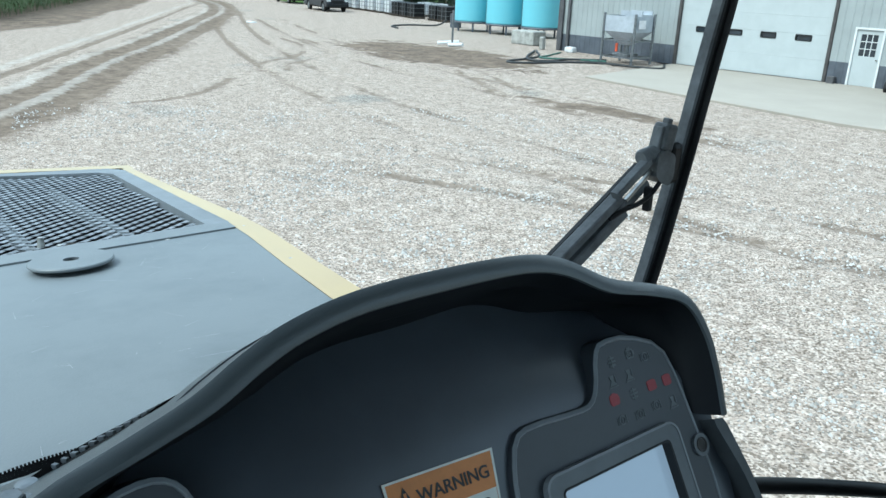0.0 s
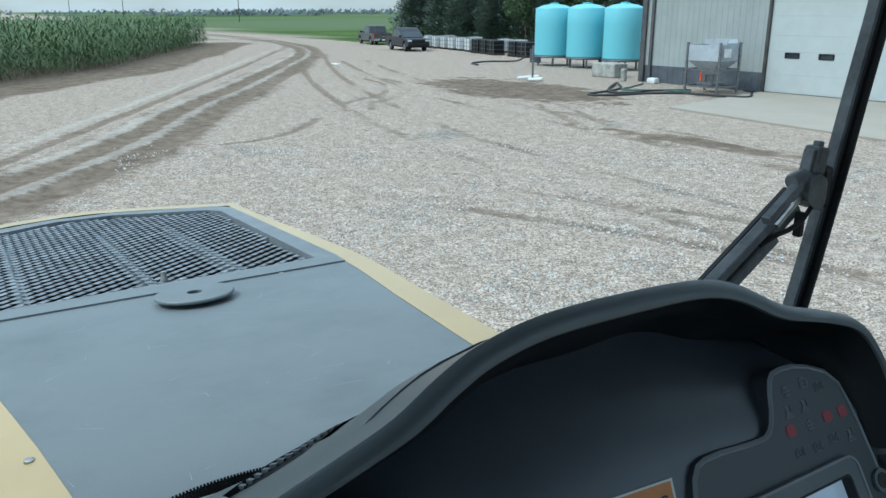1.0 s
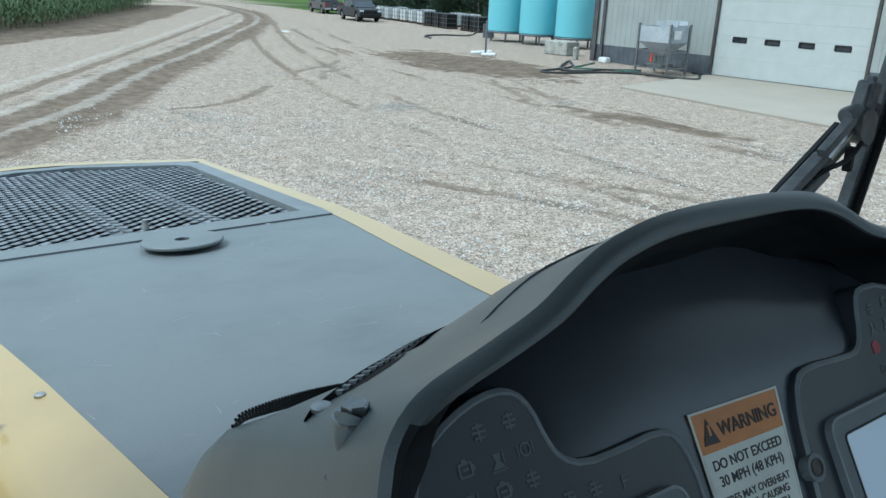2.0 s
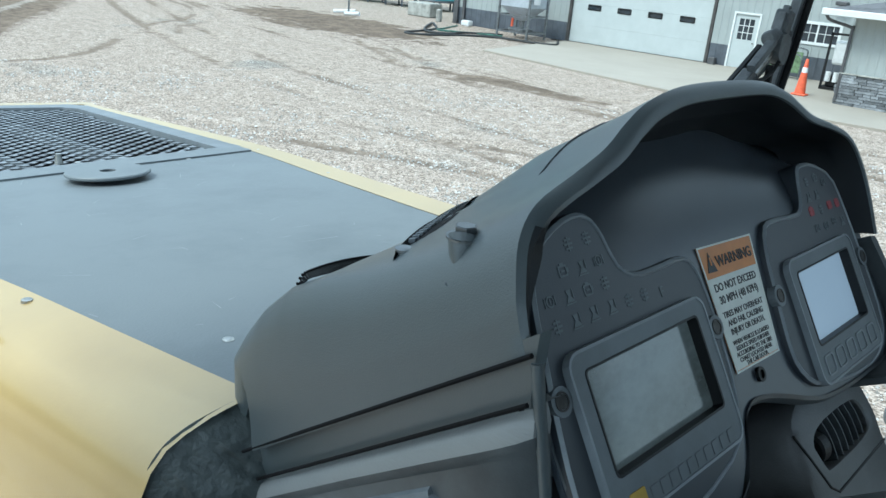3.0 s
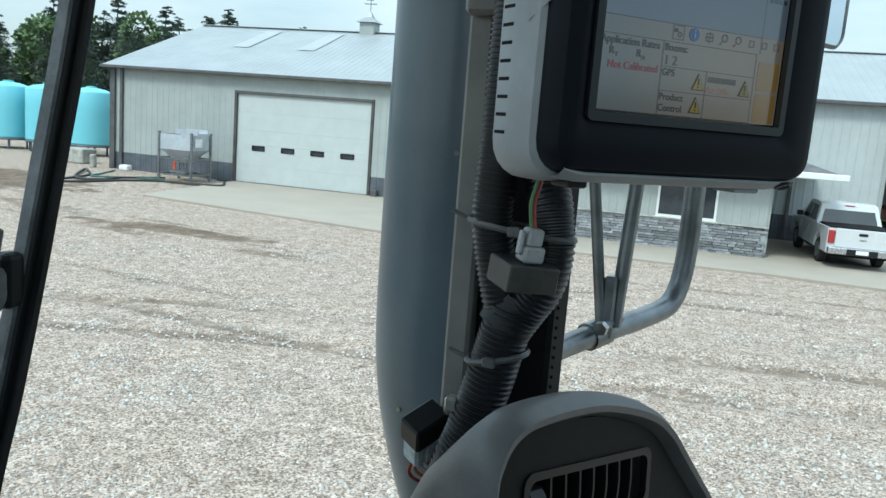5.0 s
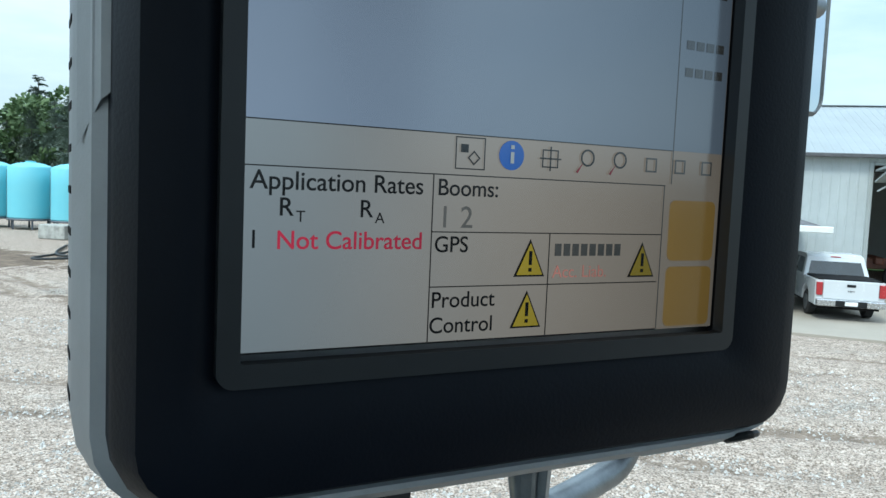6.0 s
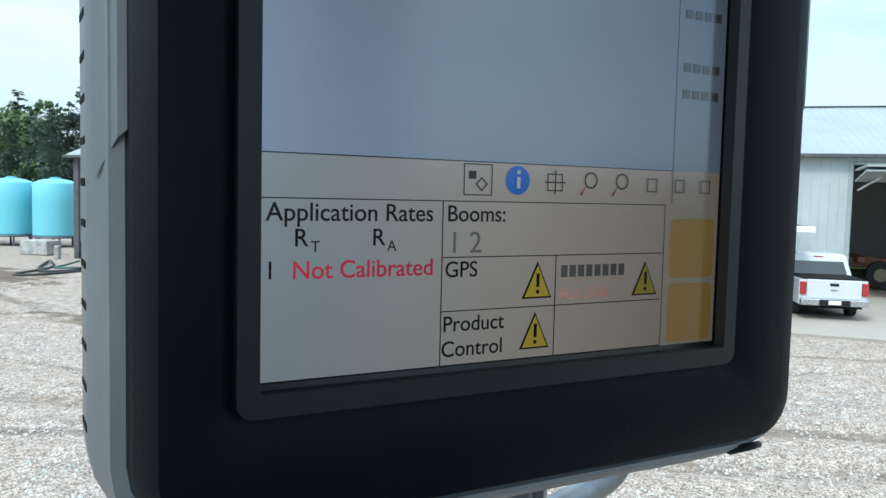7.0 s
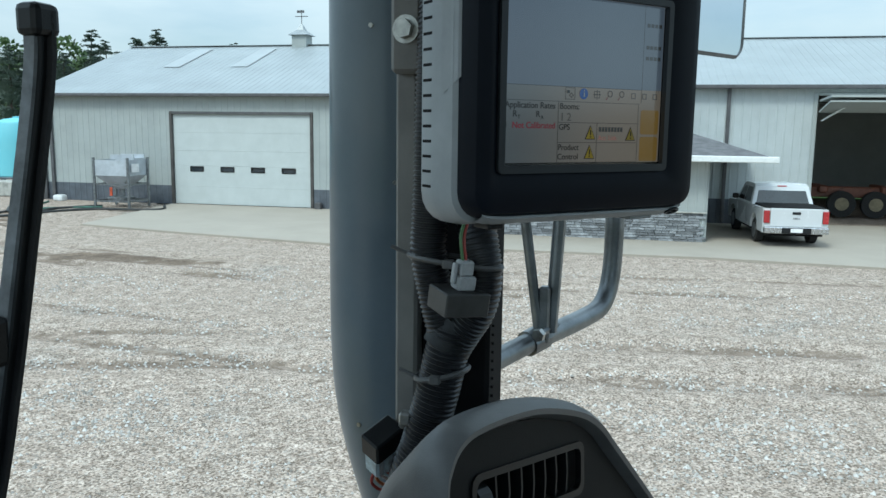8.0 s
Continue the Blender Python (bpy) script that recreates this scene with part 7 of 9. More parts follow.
    tube(bm, [p + Vector((0, 0, 0.0026)), p + Vector((0, 0, 0.0085)), p + Vector((0, 0, 0.0092))], 0.0072, 6, radii=[0.0072, 0.0072, 0.006])
    part("bolt", bm, STEEL, bo, "dark hexagon bolt with washer")
    p = on_skin(-0.076, 0.441, 0.002)
    bm = B()
    tube(bm, [p, p + Vector((0, 0, 0.003)), p + Vector((0, 0, 0.004))], 0.006, 12, radii=[0.0065, 0.0065, 0.004])
    part("clip", bm, STEEL, t, "small pale clip", smooth=True)
    a, b = Vector((-0.088, 0.436)), Vector((0.062, 0.497))
    side = Vector((-(b - a).y, (b - a).x)).normalized()
    mids = [a + (b - a) * (k / 24) for k in range(25)]
    half = [0.0115 * math.sin(math.pi * (k + 0.4) / 24.8) ** 0.7 for k in range(25)]
    rows = [[on_skin(*(m - side * h), 0.0012) for m, h in zip(mids, half)], [on_skin(*(m - side * h * 0.5), 0.0016) for m, h in zip(mids, half)],
            [on_skin(*(m + side * h * 0.6), 0.0022) for m, h in zip(mids, half)], [on_skin(*(m + side * h), 0.0065) for m, h in zip(mids, half)], [on_skin(*(m + side * (h + 0.002)), -0.001) for m, h in zip(mids, half)]]
    bm = B()
    ring_faces(bm, rows, close=False)
    part("demister_slot", bm, BLACK_MATT, t, "dark lens-shaped demister slot", smooth=True)
    for k in range(5, 22):
        bm = B()
        p, h = mids[k], half[k]
        e = (b - a).normalized() * 0.0012
        q0, q1 = p + side * h * 0.15, p + side * h * 0.75
        ring_faces(bm, [[on_skin(*(q0 - e), 0.0015), on_skin(*(q0 + e), 0.0015), on_skin(*(q0 + e), 0.0042), on_skin(*(q0 - e), 0.0042)],
                        [on_skin(*(q1 - e), 0.0015), on_skin(*(q1 + e), 0.0015), on_skin(*(q1 + e), 0.0060), on_skin(*(q1 - e), 0.0060)]])
        part("slot_vane", bm, PLASTIC_LIGHT, t)
    # dotted black border along the foot of the windscreen
    bm = B()
    foot = [Vector((-0.104 + 0.159 * k / 60, 0.526 + 0.034 * k / 60)) for k in range(61)]
    for k, f in enumerate(foot):
        h = 0.010 * math.sin(math.pi * (k + 1) / 62) ** 0.6
        if k:
            g = foot[k - 1]
            ring_faces(bm, [[on_skin(*g, 0.001), on_skin(*f, 0.001)], [on_skin(g.x, g.y + 0.006, 0.002 + h), on_skin(f.x, f.y + 0.006, 0.002 + h)]], close=False)
        p = on_skin(f.x, f.y + 0.007, 0.0035 + h)
        box(bm, p.x - 0.0008, p.x + 0.0008, p.y - 0.0008, p.y + 0.0008, p.z - 0.0014, p.z + 0.0004)
    tagged(part("glass_border", bm, BLACK_MATT, t, "dotted black foot of the windscreen"), kind="stuff")
    return t


cluster()


def lower_console():
    t = thing("lower_console", "grey moulded console below the cluster with louvred air vents", "console", (0.1, 0.45, 2.3), V)
    cols = []
    front = [(-0.128, 0.58), (-0.128, 0.50), (-0.128, 0.42), (-0.128, 0.35), (-0.128, 0.305), (-0.1265, 0.292), (-0.122, 0.2845), (-0.113, 0.2820)]
    for x, y in front:
        f = min(1.0, max(0.0, (0.40 - y) / 0.10))
        ztop = 3.057 - 0.78 * (max(y, 0.2845) - 0.282)
        col = []
        for dz, dx in ((-0.001, 0.022), (0.0, 0.010), (-0.0025, 0.003), (-0.008, -0.0015), (-0.016, -0.003), (-0.022, -0.0015), (-0.024, 0.0), (-0.08, 0.001), (-0.16, 0.002), (-0.30, 0.003), (-0.55, 0.006)):
            col.append((x + dx * (1 if x < -0.12 else 0.3), y + 0.21 * dz * f + (dx * 0.6 if x > -0.12 and dz > -0.01 else 0), ztop + dz))
        cols.append(col)
    bm = B()
    ring_faces(bm, [c[4:] for c in cols], close=False)
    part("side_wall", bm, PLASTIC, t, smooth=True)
    bm = B()
    ring_faces(bm, [c[:5] for c in cols], close=False)
    part("top_roll", bm, WORN_LIT, t, "scuffed rolled top edge with a painted highlight", smooth=True)
    # filler below the cluster, black in place of deep shade
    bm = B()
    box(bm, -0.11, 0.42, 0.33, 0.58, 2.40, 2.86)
    part("body", bm, RECESS_SHADE, t, "body below the cluster, painted black for shade")
    # side vent with louvres
    for k in range(7):
        f = k / 6
        bm = B()
        y, z = 0.358 + 0.105 * f, 2.962 - 0.082 * f
        box(bm, -0.136, -0.120, y - 0.004, y + 0.004, z - 0.075, z - 0.01, 0.002)
        part("louvre", bm, PLASTIC_LIGHT, t)
    bm = B()
    for dz in (0.0, -0.085):
        tube(bm, [(-0.127, 0.345, 2.966 + dz), (-0.127, 0.475, 2.865 + dz)], 0.005, 8)
    for y, z in ((0.345, 2.966), (0.475, 2.865)):
        tube(bm, [(-0.127, y, z), (-0.127, y, z - 0.085)], 0.005, 8)
    part("vent_frame", bm, PLASTIC_LIGHT, t)
    # rounded pod with a tilted vent below the lit display
    a0 = Vector((0.236, 0.247, 2.915))
    u = Vector((1, -0.02, 0)).normalized()
    v = Vector((0, 0.6, 0.8)).normalized()
    n = u.cross(v)
    on = lambda poly, h: [a0 + u * x + v * y + n * h for x, y in poly]
    hole = rounded([(-0.009, 0.0), (0.086, 0.0015), (0.099, -0.008), (0.103, -0.024), (0.097, -0.035), (0.006, -0.037), (0.0, -0.034)], 2)
    body = rounded([(-0.036, -0.06), (-0.034, 0.0), (-0.022, 0.022), (0.02, 0.034), (0.095, 0.034), (0.124, 0.020), (0.132, -0.02), (0.126, -0.07), (0.115, -0.17), (-0.03, -0.17)], 2)
    c0 = Vector((0.045, -0.018))

    hs, bs = star(hole, c0), star(body, c0)
    mid = [((a[0] + b[0] * 2) / 3, (a[1] + b[1] * 2) / 3) for a, b in zip(hs, bs)]
    scale_ = lambda poly, k: [(c0.x + (x - c0.x) * k, c0.y + (y - c0.y) * k) for x, y in poly]
    bm = B()
    ring_faces(bm, [on(hs, -0.022), on(hs, -0.001), on(scale_(hs, 1.04), 0.0006), on(mid, 0.0), on(scale_(bs, 0.95), -0.003), on(bs, -0.010), on(scale_(bs, 1.03), -0.022), on(scale_(bs, 1.05), -0.05), on(scale_(bs, 1.06), -0.24)], caps=(False, False))
    part("vent_pod", bm, POD, t, "grey rounded vent pod", smooth=True)
    bm = B()
    prism(bm, scale_(hole, 1.05), a0, u, v, 0.004, lift=-0.024)
    fv = part("air_vent", bm, BLACK_MATT, t, "black louvred air vent")
    for k in range(6):
        x = 0.026 + 0.0125 * k
        bm = B()
        ring_faces(bm, [on([(x + 0.004 * math.sin(math.pi * w) - 0.002 * w, -0.036 + 0.037 * w) for w in np.linspace(0, 1, 7)], h) for h in (-0.020, -0.0025, -0.002)] + [on([(x + 0.0011 + 0.004 * math.sin(math.pi * w) - 0.002 * w, -0.036 + 0.037 * w) for w in np.linspace(0, 1, 7)], h) for h in (-0.002, -0.0025, -0.020)], close=False)
        part("louvre", bm, PLASTIC, fv)
    bm = B()
    tube(bm, [a0 + u * 0.002 + v * -0.017 - n * 0.012, a0 + u * 0.004 + v * -0.017 - n * 0.012, a0 + u * 0.016 + v * -0.018 - n * 0.012, a0 + u * 0.018 + v * -0.018 - n * 0.012], 0.015, 24, radii=[0.013, 0.015, 0.015, 0.013])
    part("vent_wheel", bm, BLACK, fv)
    bm = B()
    tube(bm, [a0 + u * x + v * y + n * 0.0003 for x, y in ((-0.032, 0.006), (-0.020, -0.018), (-0.007, -0.048), (0.004, -0.056), (0.118, -0.050))], 0.0013, 6)
    part("trim_line", bm, BLACK, t)
    bm = B()
    tube(bm, smooth_line([(0.145, 0.34, 2.74), (0.145, 0.22, 2.83), (0.145, 0.10, 2.93), (0.145, 0.03, 2.985)], 6), 0.052, 20)
    part("column_shroud", bm, PLASTIC_MID, t, smooth=True)


lower_console()


def steering_wheel():
    t = thing("steering_wheel", "black steering wheel with grained grip and dark spokes", "steering wheel", tuple(WC), V)
    a, b, R = WA, WB, 0.186
    n = Vector((math.sin(b) * math.cos(a), -math.cos(b) * math.cos(a), math.sin(a)))
    e1 = Vector((0, 0, 1)).cross(n).normalized()
    e2 = n.cross(e1)
    C = Vector(WC)
    bm = B()
    rings = []
    N = 128
    for i in range(N):
        th = 2 * math.pi * i / N
        d = e1 * math.cos(th) + e2 * math.sin(th)
        ring = []
        for k in range(72):
            p = 2 * math.pi * k / 72
            rr = 0.0113 * (abs(math.cos(p)) ** 2.3 + abs(math.sin(p)) ** 2.3) ** (-1 / 2.3) + 0.0012 * math.exp(-((p - 2.45) / 0.30) ** 2)
            ring.append(C + d * (R + rr * math.cos(p)) + n * (rr * 1.2 * math.sin(p)))
        rings.append(ring)
    rings.append(rings[0])
    ring_faces(bm, rings, caps=(False, False))
    bmesh.ops.remove_doubles(bm, verts=bm.verts, dist=1e-6)
    part("rim", bm, LEATHER, t, "grained black grip", smooth=True)
    for th in (90, 90 + 120, 90 - 120):
        d = e1 * math.cos(radians(th)) + e2 * math.sin(radians(th))
        s = n.cross(d)
        bm = B()
        rows = []
        for r, w, dn in ((0.03, 0.034, -0.065), (0.06, 0.030, -0.062), (0.11, 0.024, -0.05), (0.16, 0.019, -0.028), (0.182, 0.016, -0.008)):
            c = C + d * r + n * dn
            rows.append([c - s * w + n * 0.004, c + s * w + n * 0.004, c + s * w - n * 0.006, c - s * w - n * 0.006])
        ring_faces(bm, rows)
        part("spoke", bm, BLACK, t)
    bm = B()
    tube(bm, [C - n * 0.075, C - n * 0.05, C - n * 0.035, C - n * 0.03], 0.06, 24, radii=[0.05, 0.062, 0.06, 0.045])
    part("hub", bm, BLACK, t, smooth=True)
    bm = B()
    tube(bm, [C - n * 0.30, C - n * 0.07], 0.035, 16)
    part("column", bm, PLASTIC_MID, t, smooth=True)
    bm = B()
    tube(bm, [(0.150, 0.125, 2.978), (0.165, 0.118, 2.974), (0.275, 0.064, 2.944), (0.288, 0.058, 2.940), (0.291, 0.0565, 2.939)], 0.02, 20, radii=[0.013, 0.015, 0.026, 0.0265, 0.020])
    part("stalk_cover", bm, PLASTIC_MID, t, "grey tapered stalk cover", smooth=True)
    # stalk
    bm = B()
    tube(bm, smooth_line([C - n * 0.1, C - n * 0.095 + e1 * 0.12 * -1, C - n * 0.08 - e1 * 0.17], 4), 0.007, 8)
    part("stalk", bm, BLACK, t)


WC, WA, WB = (0.151, -0.094, 3.097), 0.702, -0.015
steering_wheel()


def side_pod():
    """Right-hand console pod with its own air vent."""
    t = thing("side_console", "grey moulded side console with a black air vent", "console", (0.70, 0.10, 2.4), V)
    N = Vector((-0.38, -0.93, 0)).normalized()      # faces the seat
    U = Vector((0.93, -0.38, -0.13)).normalized()
    Vv = (Vector((0, 0, 1)) + N * -0.12)
    Vv = (Vv - U * Vv.dot(U)).normalized()
    N = U.cross(Vv)
    O = Vector((0.66, 0.066, 3.096))
    out = [(-0.096, -0.45), (-0.098, -0.12), (-0.097, 0.0), (-0.092, 0.028), (-0.077, 0.045), (-0.050, 0.053), (0.0, 0.057), (0.045, 0.055), (0.105, 0.043), (0.142, 0.026), (0.172, 0.002), (0.225, -0.043), (0.275, -0.087), (0.33, -0.137), (0.52, -0.31), (0.60, -0.45)]
    out = [(p.x, p.y) for p in smooth_line([(x, y, 0) for x, y in out], 4)]
    cx, cy = 0.03, -0.16

    def ringat(k, back, grow_=0.0, down=0.0):
        pts = []
        for x, y in out:
            d = Vector((x - cx, y - cy))
            L = d.length or 1
            px, py = x + d.x / L * grow_, y + d.y / L * grow_ - down
            if x < 0:
                low = min(1.0, max(0.0, (0.03 - y) / 0.12))
                px += 0.012 * low * min(1.0, max(0.0, back - 0.004) / 0.04)
            pts.append(O + U * px + Vv * py - N * back)
        return pts

    bm = B()
    rows = [ringat(0, 0.018, -0.018), ringat(0, 0.004, -0.015), ringat(0, -0.003, -0.011), ringat(0, -0.004, -0.006), ringat(0, 0.002, -0.001), ringat(0, 0.012, 0.002), ringat(0, 0.024, 0.002, 0.002), ringat(0, 0.038, -0.002, 0.009), ringat(0, 0.052, -0.006, 0.018), ringat(0, 0.075, -0.012, 0.034), ringat(0, 0.100, -0.022, 0.062), ringat(0, 0.112, -0.060, 0.11)]
    ring_faces(bm, rows, close=False)
    part("shell", bm, POD, t, smooth=True)
    # recessed face with an opening for the vent
    bm = B()
    va, vb, vc, vd = -0.045, 0.116, -0.036, 0.002
    cells = [[(-0.092, -0.44), (0.56, -0.44), (0.50, -0.32), (0.31, -0.14), (0.26, -0.095), (0.20, vc), (-0.088, vc), (-0.09, -0.12)],
             [(-0.088, vc), (va, vc), (va, vd), (-0.087, vd)], [(vb, vc), (0.20, vc), (0.158, vd - 0.004), (0.150, vd), (vb, vd)],
             [(-0.087, vd), (0.150, vd), (0.132, 0.015), (0.10, 0.028), (0.045, 0.039), (0.0, 0.041), (-0.05, 0.039), (-0.070, 0.034), (-0.082, 0.02)]]
    for c in cells:
        prism(bm, c, O - N * 0.012, U, Vv, 0.004)
    part("face_panel", bm, PLASTIC_DARK, t)
    bm = B()
    box(bm, va - 0.004, vb + 0.004, vc - 0.004, vd + 0.004, -0.03, -0.026)
    bmesh.ops.transform(bm, matrix=Matrix((U, Vv, N)).transposed().to_4x4(), verts=bm.verts)
    bmesh.ops.translate(bm, verts=bm.verts, vec=O - N * 0.012)
    vent = part("air_vent", bm, BLACK_MATT, t, "black air vent")
    bm = B()
    frame_ring(bm, round_rect(va, vb, vc, vd, 0.008), round_rect(va - 0.006, vb + 0.006, vc - 0.006, vd + 0.006, 0.010), O - N * 0.012, U, Vv, -0.006 + 0.012)
    part("vent_frame", bm, BLACK, vent)
    for k in range(7):
        x = va + 0.030 + 0.0185 * k
        bm = B()
        prism(bm, [(x - 0.0012, vc), (x + 0.0012, vc), (x + 0.003, (vc + vd) / 2), (x + 0.0012, vd), (x - 0.0012, vd), (x + 0.0006, (vc + vd) / 2)], O - N * 0.014, U, Vv, 0.014, lift=-0.010)
        part("louvre", bm, BLACK, vent)
    bm = B()
    c0 = O - N * 0.018 + U * (va + 0.010) + Vv * ((vc + vd) / 2)
    cyl(bm, c0 - U * 0.008, c0 + U * 0.008, 0.015, seg=18)
    part("thumb_wheel", bm, BLACK, vent)
    # catch, plate and fasteners lower on the face
    bm = B()
    box(bm, 0.105, 0.182, -0.102, -0.073, 0.0, 0.008, 0.002)
    bmesh.ops.transform(bm, matrix=Matrix((U, Vv, N)).transposed().to_4x4(), verts=bm.verts)
    bmesh.ops.translate(bm, verts=bm.verts, vec=O - N * 0.008)
    part("catch", bm, RUBBER, t)
    for x, y, r in ((0.243, -0.098, 0.016), (0.218, -0.139, 0.009), (0.060, -0.136, 0.008), (0.457, -0.247, 0.007), (0.02, -0.20, 0.006)):
        bm = B()
        c = O - N * 0.009 + U * x + Vv * y
        tube(bm, [c, c + N * 0.005, c + N * 0.007], r, 14, radii=[r, r, r * 0.6])
        part("screw", bm, DARKBOLT, t)

    bm = B()
    box(bm, 0.015, 0.100, -0.102, -0.076, 0.0, 0.005, 0.002)
    bmesh.ops.transform(bm, matrix=Matrix((U, Vv, N)).transposed().to_4x4(), verts=bm.verts)
    bmesh.ops.translate(bm, verts=bm.verts, vec=O - N * 0.008)
    part("slot_cover", bm, BLACK, t)
    bm = B()
    for k in range(2):
        tube(bm, [O - N * 0.007 + U * (0.095 + 0.012 * k) + Vv * (-0.15 - 0.07 * k), O - N * 0.007 + U * (0.108 + 0.012 * k) + Vv * (-0.22 - 0.05 * k)], 0.004, 6)
    part("raised_rib", bm, RUBBER, t)
    # brown document flap with a toothed spine, tucked behind the pod
    bm = B()
    e = Vector((0.014, -0.055, 0.0)).normalized()
    f = Vector((-0.119, 0.007, 0.0)).normalized()
    c = Vector((0.864, -0.121, 2.950))
    mm = Matrix((f, -e, Vector((0, 0, 1)))).transposed().to_4x4()
    box(bm, 0.0, 0.062, 0.0, 0.11, -0.008, 0.0, 0.001, m=mm)
    for k in range(9):
        box(bm, 0.003 + 0.0066 * k, 0.006 + 0.0066 * k, -0.003, 0.0005, -0.006, 0.002, 0.0005, m=mm)
    bmesh.ops.translate(bm, verts=bm.verts, vec=c)
    part("document_flap", bm, FLAP, t, "brown flap with a toothed spine")


side_pod()


def lever_gaiter():
    """Folded dusty bellows of a lever, on the floor console."""
    t = thing("lever_gaiter", "dusty folded grey bellows of a control lever", "lever bellows", (0.80, -0.10, 2.30), V)
    base, tip = Vector((0.770, -0.085, 2.690)), Vector((0.870, -0.125, 2.865))
    d = (tip - base).normalized()
    u = d.orthogonal().normalized()
    w = d.cross(u)
    rows = []
    for k in range(22):
        f = k / 21
        r = 0.085 * (1 - f) ** 0.8 + 0.022 + (0.007 if k % 3 == 1 else 0)
        c = base + (tip - base) * f
        rows.append([c + (u * math.cos(a) + w * math.sin(a)) * r * (1 + 0.05 * math.sin(3 * a + 4 * f)) for a in np.linspace(0, 2 * np.pi, 28, endpoint=False)])
    bm = B()
    ring_faces(bm, rows)
    part("bellows", bm, material("dusty_bellows", (0.085, 0.083, 0.075), 0.75, var=0.25, scale=25, bump=0.3, bscale=200), t, smooth=True)
    bm = B()
    tube(bm, [tip - d * 0.02, tip + d * 0.03], 0.014, 12)
    part("lever", bm, BLACK, t)
    bm = B()
    box(bm, 0.68, 0.93, -0.16, 0.02, 2.30, 2.70, 0.02)
    part("console", bm, PLASTIC_DARK, t)


lever_gaiter()


# ---- right-hand post, harness, monitor ----
def cab_post():
    p = thing("cab_post", "grey and black window post at the cab's corner", "window post", (0.75, 0.17, 2.5), V)
    bm = B()
    box(bm, 0.742, 0.80, 0.184, 0.206, 2.3, 4.05, 0.003)
    part("trim_strip", bm, POST, p, "dull grey trim strip")
    bm = B()
    box(bm, 0.755, 0.81, 0.116, 0.184, 2.3, 4.05, 0.004)
    part("seal", bm, BLACK_MATT, p)
    bm = B()
    for k in range(150):
        z = 2.6 + k * 0.0085
        box(bm, 0.7552, 0.7567, 0.1125 - 0.0012, 0.1125 + 0.0012, z - 0.0012, z + 0.0012)
    tagged(part("dot_border", bm, BLACK_MATT, p, "dotted black glass border"), kind="stuff")
    bm = B()
    box(bm, 0.728, 0.742, 0.176, 0.206, 3.425, 3.56, 0.004)
    br = part("bracket", bm, POST, p)
    bm = B()
    c = Vector((0.728, 0.190, 3.463))
    tube(bm, [c, c + Vector((-0.003, 0, 0))], 0.0125, 16)
    tube(bm, [c + Vector((-0.003, 0, 0)), c + Vector((-0.011, 0, 0))], 0.0085, 6)
    part("bolt", bm, BOLT, br, "zinc hexagon bolt")


cab_post()


def corrugated(bm, pts, r, pitch=0.0036, deep=0.0011, seg=16):
    """A split-loom hose: ridges along a smooth line."""
    line = smooth_line(pts, 24)
    L = [0.0]
    for a, b in zip(line, line[1:]):
        L.append(L[-1] + (b - a).length)
    n = max(8, int(L[-1] / pitch * 4))
    out, rad = [], []
    j = 0
    for i in range(n):
        s = L[-1] * i / (n - 1)
        while j < len(L) - 2 and L[j + 1] < s:
            j += 1
        f = (s - L[j]) / max(1e-9, L[j + 1] - L[j])
        out.append(line[j].lerp(line[j + 1], f))
        rad.append(r - (deep if i % 4 in (0, 1) else 0))
    tube(bm, out, r, seg, radii=rad)


